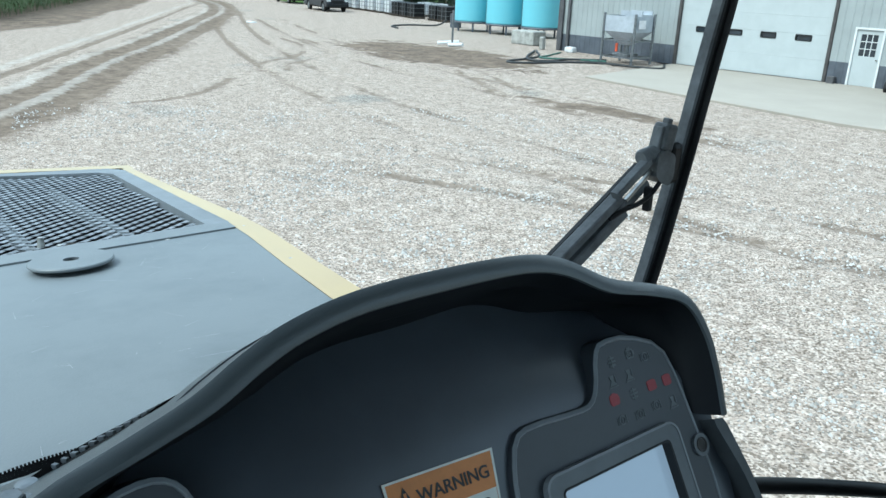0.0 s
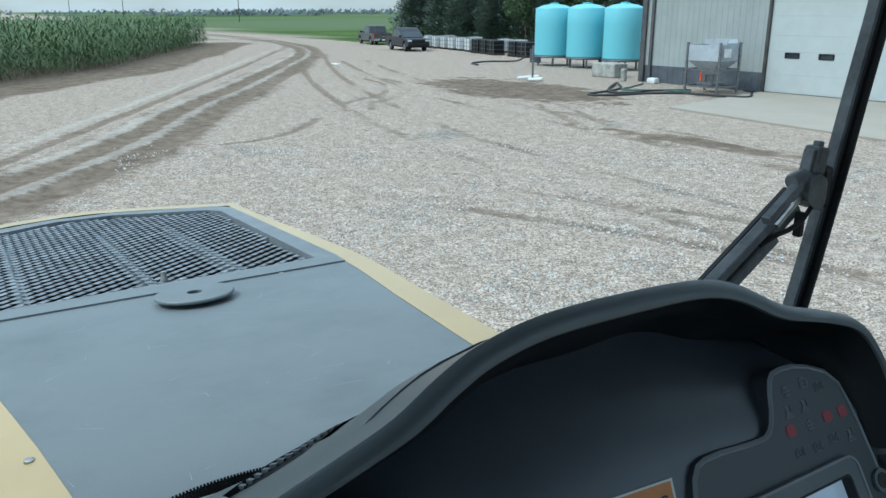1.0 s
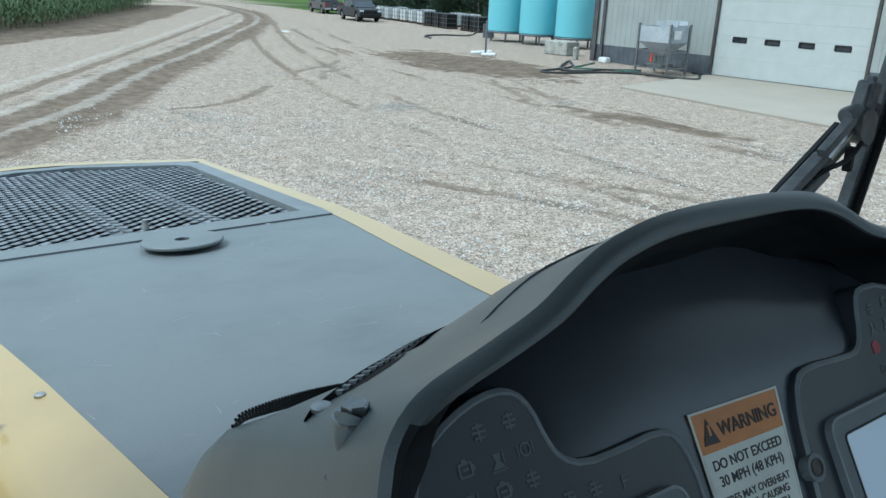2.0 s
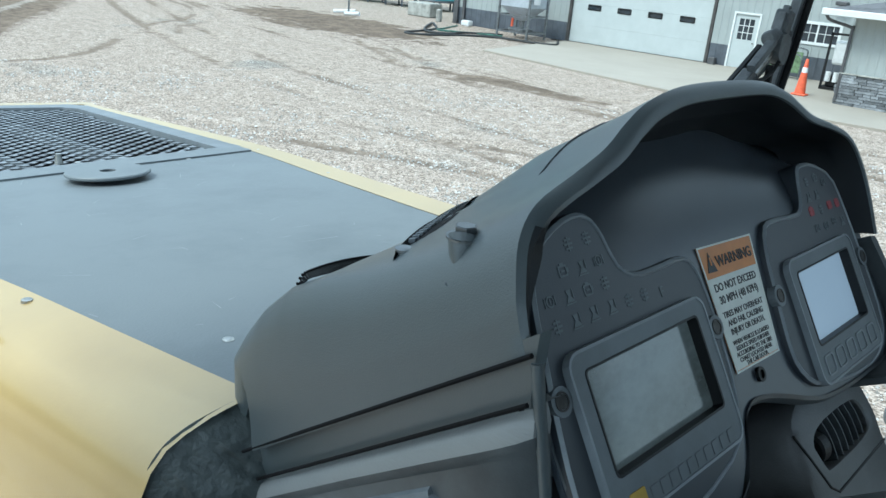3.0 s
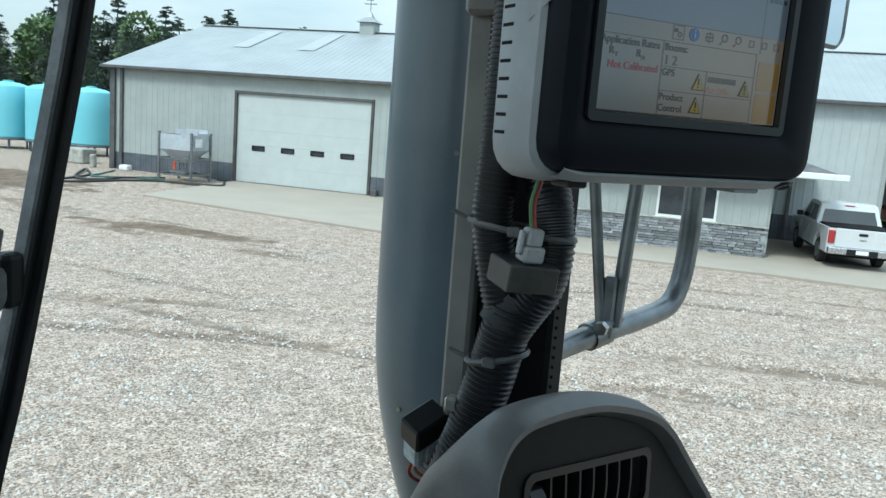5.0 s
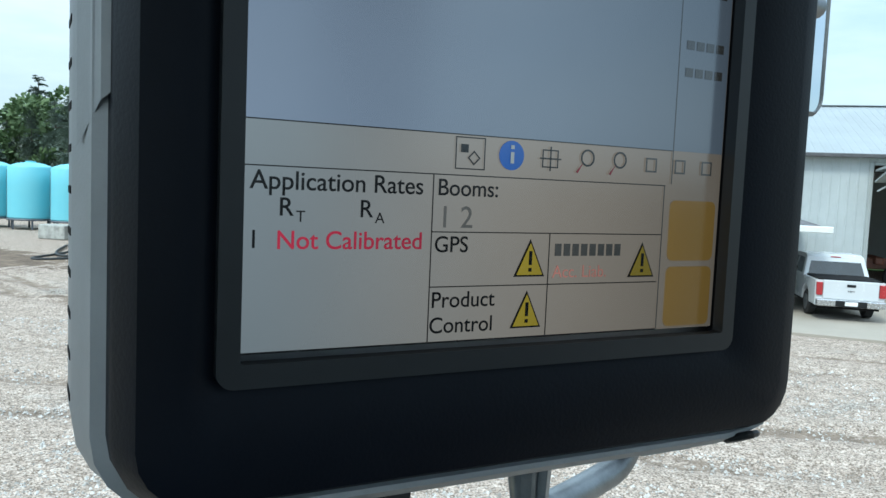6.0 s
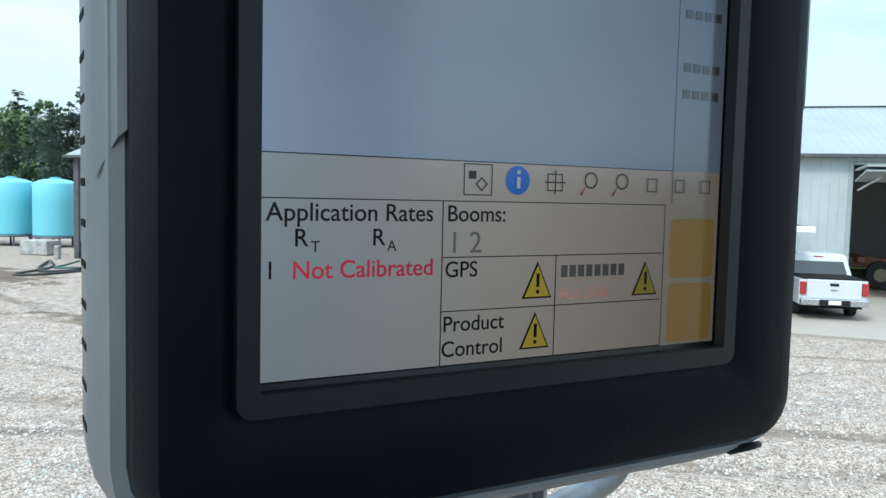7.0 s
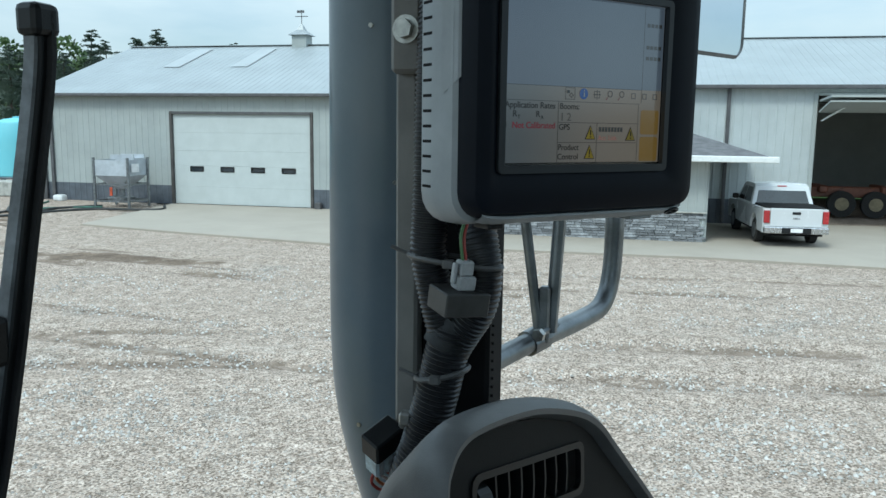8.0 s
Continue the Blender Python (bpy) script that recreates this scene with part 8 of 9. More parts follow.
def harness():
    t = thing("wiring_harness", "black corrugated wiring loom strapped along the post", "wiring loom", (0.72, 0.16, 2.7), V)
    bm = B()
    corrugated(bm, [(0.722, 0.156, 3.62), (0.720, 0.158, 3.50), (0.715, 0.160, 3.40), (0.713, 0.160, 3.34), (0.712, 0.161, 3.30), (0.712, 0.162, 3.27), (0.714, 0.158, 3.242), (0.715, 0.151, 3.212), (0.717, 0.145, 3.190)], 0.0165, 0.0042, 0.0014)
    part("loom_tube", bm, LOOM, t, smooth=True)
    bm = B()
    corrugated(bm, [(0.742, 0.128, 3.42), (0.735, 0.127, 3.34), (0.724, 0.124, 3.304), (0.716, 0.116, 3.277), (0.714, 0.112, 3.248), (0.714, 0.117, 3.221), (0.716, 0.130, 3.199), (0.717, 0.139, 3.184)], 0.0175, 0.0042, 0.0014)
    part("loom_tube", bm, LOOM, t, smooth=True)
    bm = B()
    corrugated(bm, [(0.716, 0.139, 3.200), (0.715, 0.146, 3.172), (0.714, 0.152, 3.143), (0.713, 0.159, 3.116), (0.714, 0.168, 3.085), (0.716, 0.179, 3.055), (0.735, 0.192, 3.00), (0.76, 0.215, 2.93)], 0.0205, 0.0046, 0.0015)
    part("loom_tube", bm, LOOM, t, smooth=True)
    bm = B()
    tube(bm, smooth_line([(0.722, 0.136, 3.204), (0.719, 0.141, 3.193), (0.716, 0.146, 3.181)], 4), 0.0225, 14)
    part("tape_wrap", bm, BLACK, t, "black tape wrapped round the joint of the looms", smooth=True)
    # straps: middle, half width across, half depth, slope
    for c, hw, hd, up in (((0.713, 0.138, 3.262), 0.0425, 0.020, 0.004), ((0.715, 0.149, 3.158), 0.0240, 0.0225, -0.006)):
        bm = B()
        ring = [(c[0] + hd * math.cos(a), c[1] + hw * math.sin(a), c[2] + up * math.sin(a)) for a in np.linspace(0, 2 * np.pi, 29)]
        tube(bm, ring, 0.0026, 6)
        box(bm, c[0] - hd - 0.004, c[0] - hd + 0.002, c[1] - 0.006, c[1] + 0.004, c[2] - 0.004, c[2] + 0.004, 0.001)
        tube(bm, [(c[0] - 0.002, c[1] + hw, c[2] + up), (c[0] - 0.004, c[1] + hw + 0.016, c[2] + up + 0.006)], 0.0020, 5)
        part("cable_tie", bm, TIE, t)
    # connector block on the loom
    bm = B()
    m = Matrix.Translation((0.690, 0.124, 3.2315)) @ Euler((radians(6), radians(4), radians(-45))).to_matrix().to_4x4()
    box(bm, -0.022, 0.020, -0.014, 0.022, -0.011, 0.0095, 0.0012, m=m)
    cb = part("connector_block", bm, PLUG_DARK, t, "dark grey square connector block")
    bm = B()
    box(bm, -0.010, 0.007, -0.009, 0.006, 0.0108, 0.023, 0.0015, m=m)
    box(bm, -0.0085, 0.0045, -0.007, 0.005, 0.023, 0.036, 0.0015, m=m)
    box(bm, -0.0135, -0.010, -0.005, 0.001, 0.016, 0.034, 0.001, m=m)
    part("plug", bm, PLUG, cb, "grey plug")
    for k, mt in enumerate((WIRE_GREEN, WIRE_RED)):
        bm = B()
        p0 = m @ Vector((-0.004 + 0.003 * k, 0, 0.035))
        tube(bm, smooth_line([p0, p0 + Vector((0.0, 0.002, 0.02)), p0 + Vector((0.008, 0.0, 0.04)), p0 + Vector((0.01, 0.002, 0.07))], 5), 0.0014, 6)
        part("wire", bm, mt, cb)
    # hanging connector with bare wires lower on the post
    bm = B()
    m2 = Matrix.Translation((0.730, 0.213, 3.078)) @ Euler((radians(24), radians(-22), radians(-30))).to_matrix().to_4x4()
    box(bm, -0.018, 0.018, -0.012, 0.012, -0.012, 0.016, 0.002, m=m2)
    hc = part("connector_block", bm, BLACK, t, "small black connector block")
    bm = B()
    for k in (-1, 0, 1):
        box(bm, k * 0.0115 - 0.0054, k * 0.0115 + 0.0054, -0.010, 0.010, -0.042 - 0.004 * k, -0.010, 0.0025, m=m2)
    part("plug", bm, PLUG_BLUE, hc, "pale blue plug")
    for k, mt in enumerate((WIRE_RED, WIRE_ORANGE, WIRE_WHITE, WIRE_RED)):
        bm = B()
        p0 = m2 @ Vector((-0.010 + 0.0066 * k, 0, -0.034))
        tube(bm, smooth_line([p0, p0 + Vector((-0.002, 0.004, -0.016)), p0 + Vector((0.008, -0.006, -0.026)), (0.735, 0.205, 3.045 - 0.003 * k)], 6), 0.0017, 6)
        part("wire", bm, mt, hc)
    bm = B()
    cyl(bm, (0.708, 0.178, 3.115), (0.722, 0.19, 3.10), 0.004, seg=8)
    box(bm, 0.700, 0.712, 0.174, 0.186, 3.108, 3.120, 0.002)
    part("clip", bm, BOLT, t)


harness()

ME_ = Vector((0.757, -0.653, 0)).normalized()     # across the monitor
MN = Vector((ME_.y, -ME_.x, 0))                   # out of its screen
MO = Vector((0.579, 0.068, 3.349))                # lower left corner of the glass
MZ = Vector((0, 0, 1))


def glossed(m, amount):
    """Lays a dark sheen over a lit panel, stronger the more it is seen askew."""
    n, l = m.node_tree.nodes, m.node_tree.links
    b = n["Principled BSDF"]
    gl = n.new("ShaderNodeBsdfGlossy")
    gl.inputs["Color"].default_value = (0.10, 0.105, 0.11, 1)
    gl.inputs["Roughness"].default_value = 0.16
    lw = n.new("ShaderNodeLayerWeight")
    lw.inputs["Blend"].default_value = amount
    mx = n.new("ShaderNodeMixShader")
    l.new(lw.outputs["Facing"], mx.inputs["Fac"])
    l.new(b.outputs["BSDF"], mx.inputs[1])
    l.new(gl.outputs["BSDF"], mx.inputs[2])
    l.new(mx.outputs["Shader"], n["Material Output"].inputs["Surface"])
    return m


SHEEN = 0.915


def screen_material(name, base, right, power):
    """A lit LCD; the yellowing of a slanting view is painted in towards one side."""
    m = bpy.data.materials.new(name)
    m.use_nodes = True
    n, l = m.node_tree.nodes, m.node_tree.links
    b = n["Principled BSDF"]
    b.inputs["Roughness"].default_value = 0.22
    b.inputs["Base Color"].default_value = (0.03, 0.033, 0.037, 1)
    tc = n.new("ShaderNodeTexCoord")
    dot = n.new("ShaderNodeVectorMath")
    dot.operation = "DOT_PRODUCT"
    dot.inputs[1].default_value = tuple(ME_)
    l.new(tc.outputs["Object"], dot.inputs[0])
    mr = n.new("ShaderNodeMapRange")
    mr.interpolation_type = "SMOOTHSTEP"
    mr.inputs["From Min"].default_value, mr.inputs["From Max"].default_value = 0.0, 0.15
    l.new(dot.outputs["Value"], mr.inputs["Value"])
    mx = n.new("ShaderNodeMix")
    mx.data_type = "RGBA"
    mx.clamp_result = False
    # right side boosted to offset the askew dimming in glossed()
    mx.inputs["A"].default_value, mx.inputs["B"].default_value = (*base, 1), (*[c * 6.2 for c in right], 1)
    l.new(mr.outputs["Result"], mx.inputs["Factor"])
    wv = n.new("ShaderNodeTexNoise")
    wv.inputs["Scale"].default_value = 60
    hs = n.new("ShaderNodeHueSaturation")
    mr2 = n.new("ShaderNodeMapRange")
    mr2.inputs["To Min"].default_value, mr2.inputs["To Max"].default_value = 0.96, 1.04
    l.new(tc.outputs["Object"], wv.inputs["Vector"])
    l.new(wv.outputs["Fac"], mr2.inputs["Value"])
    l.new(mr2.outputs["Result"], hs.inputs["Value"])
    l.new(mx.outputs["Result"], hs.inputs["Color"])
    l.new(hs.outputs["Color"], b.inputs["Emission Color"])
    b.inputs["Emission Strength"].default_value = power
    return glossed(m, SHEEN)


def monitor():
    t = thing("touchscreen_monitor", "black-framed touchscreen monitor showing application rates", "monitor", tuple(MO), V)
    S = lambda x: x / 1000.0
    bez_o = round_rect(-0.0222, 0.192, -0.0335, 0.160, 0.018, 5)
    bez_i = round_rect(-0.001, 0.154, -0.001, 0.122, 0.002, 5)
    bm = B()
    at = lambda poly, h: [MO + ME_ * x + MZ * y + MN * h for x, y in poly]
    ring_faces(bm, [at(bez_i, -0.003), at(bez_i, 0.002), at(grow(bez_i, 0.004), 0.004), at(grow(bez_o, -0.012), 0.005), at(grow(bez_o, -0.004), 0.002), at(bez_o, -0.006), at(grow(bez_o, 0.001), -0.018), at(grow(bez_o, -0.001), -0.022)], caps=(False, False))
    part("front_frame", bm, CASE_DARK, t, smooth=True)
    bm = B()
    frame_ring(bm, round_rect(0.003, 0.1515, 0.003, 0.1195, 0.001, 5), round_rect(-0.0022, 0.1562, -0.0025, 0.1242, 0.004, 5), MO, ME_, MZ, 0.0040, lift=0.0015)
    part("inner_frame", bm, CASE_MID, t)
    cb = round_rect(-0.027, 0.190, -0.0385, 0.166, 0.022, 5)
    bm = B()
    ring_faces(bm, [at(grow(cb, -0.006), -0.012), at(grow(cb, -0.001), -0.016), at(cb, -0.024), at(grow(cb, 0.002), -0.034), at(grow(cb, 0.002), -0.052), at(grow(cb, -0.004), -0.062), at(grow(cb, -0.016), -0.068)])
    case = part("case", bm, CASE, t, "grey plastic case", smooth=True)
    # cooling slots down the side
    for k in range(16):
        z = -0.014 + 0.0105 * k
        bm = B()
        box(bm, -0.02925, -0.0265, -0.0505, -0.0385, z, z + 0.0022, 0.0003, m=Matrix((ME_, MN, MZ)).transposed().to_4x4())
        bmesh.ops.translate(bm, verts=bm.verts, vec=MO)
        part("cooling_slot", bm, BLACK_MATT, case)
    bm = B()
    ring_faces(bm, [at([(-0.0285, 0.050), (-0.0285, 0.17)], -0.026), at([(-0.0245, 0.060), (-0.0245, 0.17)], -0.012), at([(-0.018, 0.066), (-0.018, 0.17)], -0.008)], close=False)
    part("corner_guard", bm, CASE, t)
    # grey lower lip under the black frame
    xs = np.linspace(-0.010, 0.182, 25)
    rise = [0.003 * max(0.0, abs(x - 0.086) / 0.096 - 0.82) ** 2 / 0.0324 for x in xs]
    bm = B()
    ring_faces(bm, [[MO + ME_ * x + MZ * (y + u) + MN * h for x, u in zip(xs, rise)] for y, h in ((-0.0315, -0.006), (-0.0325, -0.0015), (-0.0340, -0.0015), (-0.0378, -0.007), (-0.0388, -0.012), (-0.0390, -0.030))], close=False)
    part("lower_lip", bm, CASE, t, "grey lip under the black frame", smooth=True)
    # foot, tongue and port along the lower edge
    for nm, a, w, z, mt in (("foot", 0.004, 0.014, -0.0430, BLACK), ("tongue", 0.140, 0.024, -0.0420, CASE)):
        bm = B()
        box(bm, a, a + w, -0.034, -0.014, z, -0.0375, 0.0018, 2, m=Matrix((ME_, MN, MZ)).transposed().to_4x4())
        bmesh.ops.translate(bm, verts=bm.verts, vec=MO)
        part(nm, bm, mt, t)
    bm = B()
    c = [MO + ME_ * (0.174 + 0.0055 * math.cos(a)) + MZ * (-0.0352 + 0.0022 * math.sin(a)) + MN * (-0.0035 + 0.004 * math.sin(a)) for a in np.linspace(0, 2 * np.pi, 17)]
    tube(bm, c, 0.0012, 6)
    part("port", bm, CASE_MID, t, "round dark port in the lower edge")
    # the picture on the screen
    lit = screen_material("screen_white", (0.62, 0.68, 0.74), (0.46, 0.37, 0.30), 0.185)
    # bluish glow of the map includes the sky's reflection on the glass
    dim = screen_material("screen_map", (0.125, 0.15, 0.205), (0.055, 0.066, 0.085), 0.86)
    amber = screen_material("screen_amber", (0.55, 0.36, 0.10), (0.45, 0.26, 0.06), 0.20)
    ink = glossed(material("screen_black", (0.01, 0.01, 0.012), 0.3), SHEEN)
    red = glossed(material("screen_red", (0.05, 0.01, 0.012), 0.3, emit=(0.62, 0.03, 0.08), power=0.42), SHEEN)
    redd = glossed(material("screen_pale_red", (0.05, 0.02, 0.02), 0.3, emit=(0.55, 0.22, 0.18), power=1.3), SHEEN)
    yel = glossed(material("screen_yellow", (0.05, 0.04, 0.01), 0.3, emit=(0.72, 0.52, 0.05), power=0.56), SHEEN)
    blue = glossed(material("screen_blue", (0.01, 0.02, 0.06), 0.3, emit=(0.02, 0.12, 0.50), power=0.8), SHEEN)
    pale = glossed(material("screen_grey_ink", (0.03, 0.03, 0.03), 0.3, emit=(0.20, 0.19, 0.18), power=0.45), SHEEN)

    def patch(nm, x0, x1, y0, y1, mt, h, label="", parent=None, poly=None):
        bm = B()
        prism(bm, [(S(a), S(b)) for a, b in (poly or [(x0, y0), (x1, y0), (x1, y1), (x0, y1)])], MO, ME_, MZ, 0.00012, lift=h)
        return part(nm, bm, mt, parent or t, label)

    scr = patch("screen", 4.0, 151.8, 4.2, 119.8, lit, 0.0, "lit screen with black and red writing")
    patch("map_view", 4.2, 151.4, 57.9, 119.6, dim, 0.0003, "dark map area with sky reflection put into its glow", scr)
    for y0 in (44.0, 24.0):
        patch("soft_key", 131.5, 150.2, y0 - 19, y0 - 0.8, amber, 0.0003, "amber key", scr, poly=[(p * 1000, q_ * 1000) for p, q_ in round_rect(0.1315, 0.1502, (y0 - 19) / 1000, (y0 - 0.8) / 1000, 0.002)])
    w = 0.28
    for x0, x1, y0, y1 in ((4, 131, 57.7, 57.7 + w), (4, 129, 47.3, 47.3 + w), (51.5, 51.5 + w, 4.6, 47.3), (51.5, 128.5, 32.7, 32.7 + w), (51.5, 127.8, 18.6, 18.6 + w), (88.0, 88.0 + w, 4.5, 32.7), (128.6, 128.6 + w, 4.5, 47.4), (3.2, 128.6, 4.2, 4.6), (131.2, 131.2 + w, 48, 119)):
        patch("rule", x0, x1, y0, y1, ink if x0 < 128 else pale, 0.0004, "", scr)

    def word(txt, x, y, size, mt=ink, bold=0.0):
        writing("lettering", txt, mt, scr, MO + ME_ * S(x) + MZ * S(y), ME_, MZ, S(size), depth=0.00005, lift=0.0006, bold=S(bold))

    word("Application Rates", 5.4, 42.2, 6.15, bold=0.04)
    word("Booms:", 52.7, 42.2, 6.0, bold=0.04)
    word("R", 12.0, 36.2, 6.0, bold=0.04)
    word("T", 16.2, 34.8, 3.8)
    word("R", 31.8, 36.2, 6.0, bold=0.04)
    word("A", 36.0, 34.8, 3.8)
    word("1", 5.0, 28.7, 6.0)
    word("Not Calibrated", 11.6, 28.5, 6.1, red, 0.05)
    word("1", 53.2, 34.0, 8.0, pale)
    word("2", 59.6, 34.0, 8.0, pale)
    word("GPS", 52.4, 27.7, 5.9, bold=0.03)
    word("Product", 52.1, 13.4, 5.9, bold=0.03)
    word("Control", 51.8, 6.8, 5.9, bold=0.03)
    word("Acc. Liab.", 89.5, 20.6, 4.9, redd)
    for k in range(8):                                   # a product name, as plain bars
        patch("mark", 90 + 3.0 * k, 92.2 + 3.0 * k, 26.6, 30.0, pale, 0.0005, "", scr)
    for k, y in enumerate((104, 88, 80)):
        for j in range(4):
            patch("mark", 134 + 4 * j, 137 + 4 * j, y, y + 2.6, pale, 0.0005, "", scr)
    for x, y, mt in ((81.8, 25.6, yel), (121.4, 24.9, yel), (81.4, 11.6, yel)):
        patch("warning_sign", 0, 0, 0, 0, ink, 0.0005, "yellow warning triangle", scr, poly=[(x - 5.0, y - 4.6), (x + 5.0, y - 4.6), (x, y + 5.6)])
        patch("warning_sign", 0, 0, 0, 0, mt, 0.0007, "yellow warning triangle", scr, poly=[(x - 4.2, y - 4.1), (x + 4.2, y - 4.1), (x, y + 4.6)])
        patch("exclamation", x - 0.5, x + 0.5, y - 1.4, y + 2.4, ink, 0.0009, "", scr)
        patch("exclamation", x - 0.5, x + 0.5, y - 3.2, y - 2.2, ink, 0.0009, "", scr)
    circ = lambda cx, cy, r, n=22: [(cx + r * math.cos(a), cy + r * math.sin(a)) for a in np.linspace(0, 2 * np.pi, n, endpoint=False)]
    patch("info_sign", 0, 0, 0, 0, blue, 0.0005, "blue information disc", scr, poly=circ(74.4, 53.3, 3.9))
    white = glossed(material("screen_plain_white", (0.05, 0.05, 0.05), 0.3, emit=(0.72, 0.76, 0.8), power=0.5), SHEEN)
    patch("info_stem", 73.9, 75.0, 51.2, 54.2, white, 0.0008, "", scr)
    patch("info_dot", 73.9, 75.0, 55.0, 56.0, white, 0.0008, "", scr)

    def hollow(nm, poly_in, poly_out, mt):
        bm = B()
        frame_ring(bm, [(S(a), S(b)) for a, b in poly_in], [(S(a), S(b)) for a, b in poly_out], MO, ME_, MZ, 0.0001, lift=0.0005)
        part(nm, bm, mt, scr)

    def box_(x0, x1, y0, y1, d):
        return [(x0, y0), (x1, y0), (x1, y1), (x0, y1)], [(x0 - d, y0 - d), (x1 + d, y0 - d), (x1 + d, y1 + d), (x0 - d, y1 + d)]

    hollow("icon_frame", *box_(57.8, 66.0, 49.3, 57.0, 0.3), ink)
    patch("icon_lock", 59.0, 61.2, 53.3, 55.4, ink, 0.0006, "", scr)
    hollow("icon_diamond", [(63, 50.6), (64.4, 52), (63, 53.4), (61.6, 52)], [(63, 50.1), (64.9, 52), (63, 53.9), (61.1, 52)], ink)
    hollow("icon_target", *box_(84.6, 89.2, 51.0, 55.2, 0.35), ink)
    patch("icon_bar", 86.7, 87.1, 49.8, 56.4, ink, 0.0006, "", scr)
    patch("icon_bar", 83.4, 90.4, 52.9, 53.3, ink, 0.0006, "", scr)
    for x, mt in ((99.6, ink), (111.2, ink)):
        hollow("icon_lens", circ(x, 54.0, 1.9), circ(x, 54.0, 2.4), ink)
        patch("icon_handle", 0, 0, 0, 0, red, 0.0006, "", scr, poly=[(x - 1.6, 52.6), (x - 2.0, 52.2), (x - 4.0, 50.0), (x - 3.4, 49.6)])
    for x in (123.0, 134.3, 145.2):
        hollow("icon_mark", *box_(x - 1.6, x + 1.6, 51.6, 54.8, 0.5), pale)
    # clamp and arm behind
    bm = B()
    c = MO + ME_ * 0.08 + MZ * 0.07 - MN * 0.066
    tube(bm, [c, c - MN * 0.05, c - MN * 0.06 + Vector((0.03, 0.05, 0.02))], 0.016, 12)
    part("mount_arm", bm, BLACK, t)


monitor()


# ---- wiper, exhaust, mirror ----
def strut(bm, a, b, w, d):
    """A flat bar from a to b: w wide across its run, d deep along the machine."""
    a, b = Vector(a), Vector(b)
    run = (b - a).normalized()
    dep = Vector((0, 1, 0))
    side = run.cross(dep).normalized() * (w / 2)
    dep = dep * (d / 2)
    k = 0.25
    sec = [side + dep * (1 - k), side * (1 - k) + dep, -side * (1 - k) + dep, -side + dep * (1 - k), -side - dep * (1 - k), -side * (1 - k) - dep, side * (1 - k) - dep, side - dep * (1 - k)]
    ring_faces(bm, [[a + q_ for q_ in sec], [b + q_ for q_ in sec]])
    return bm


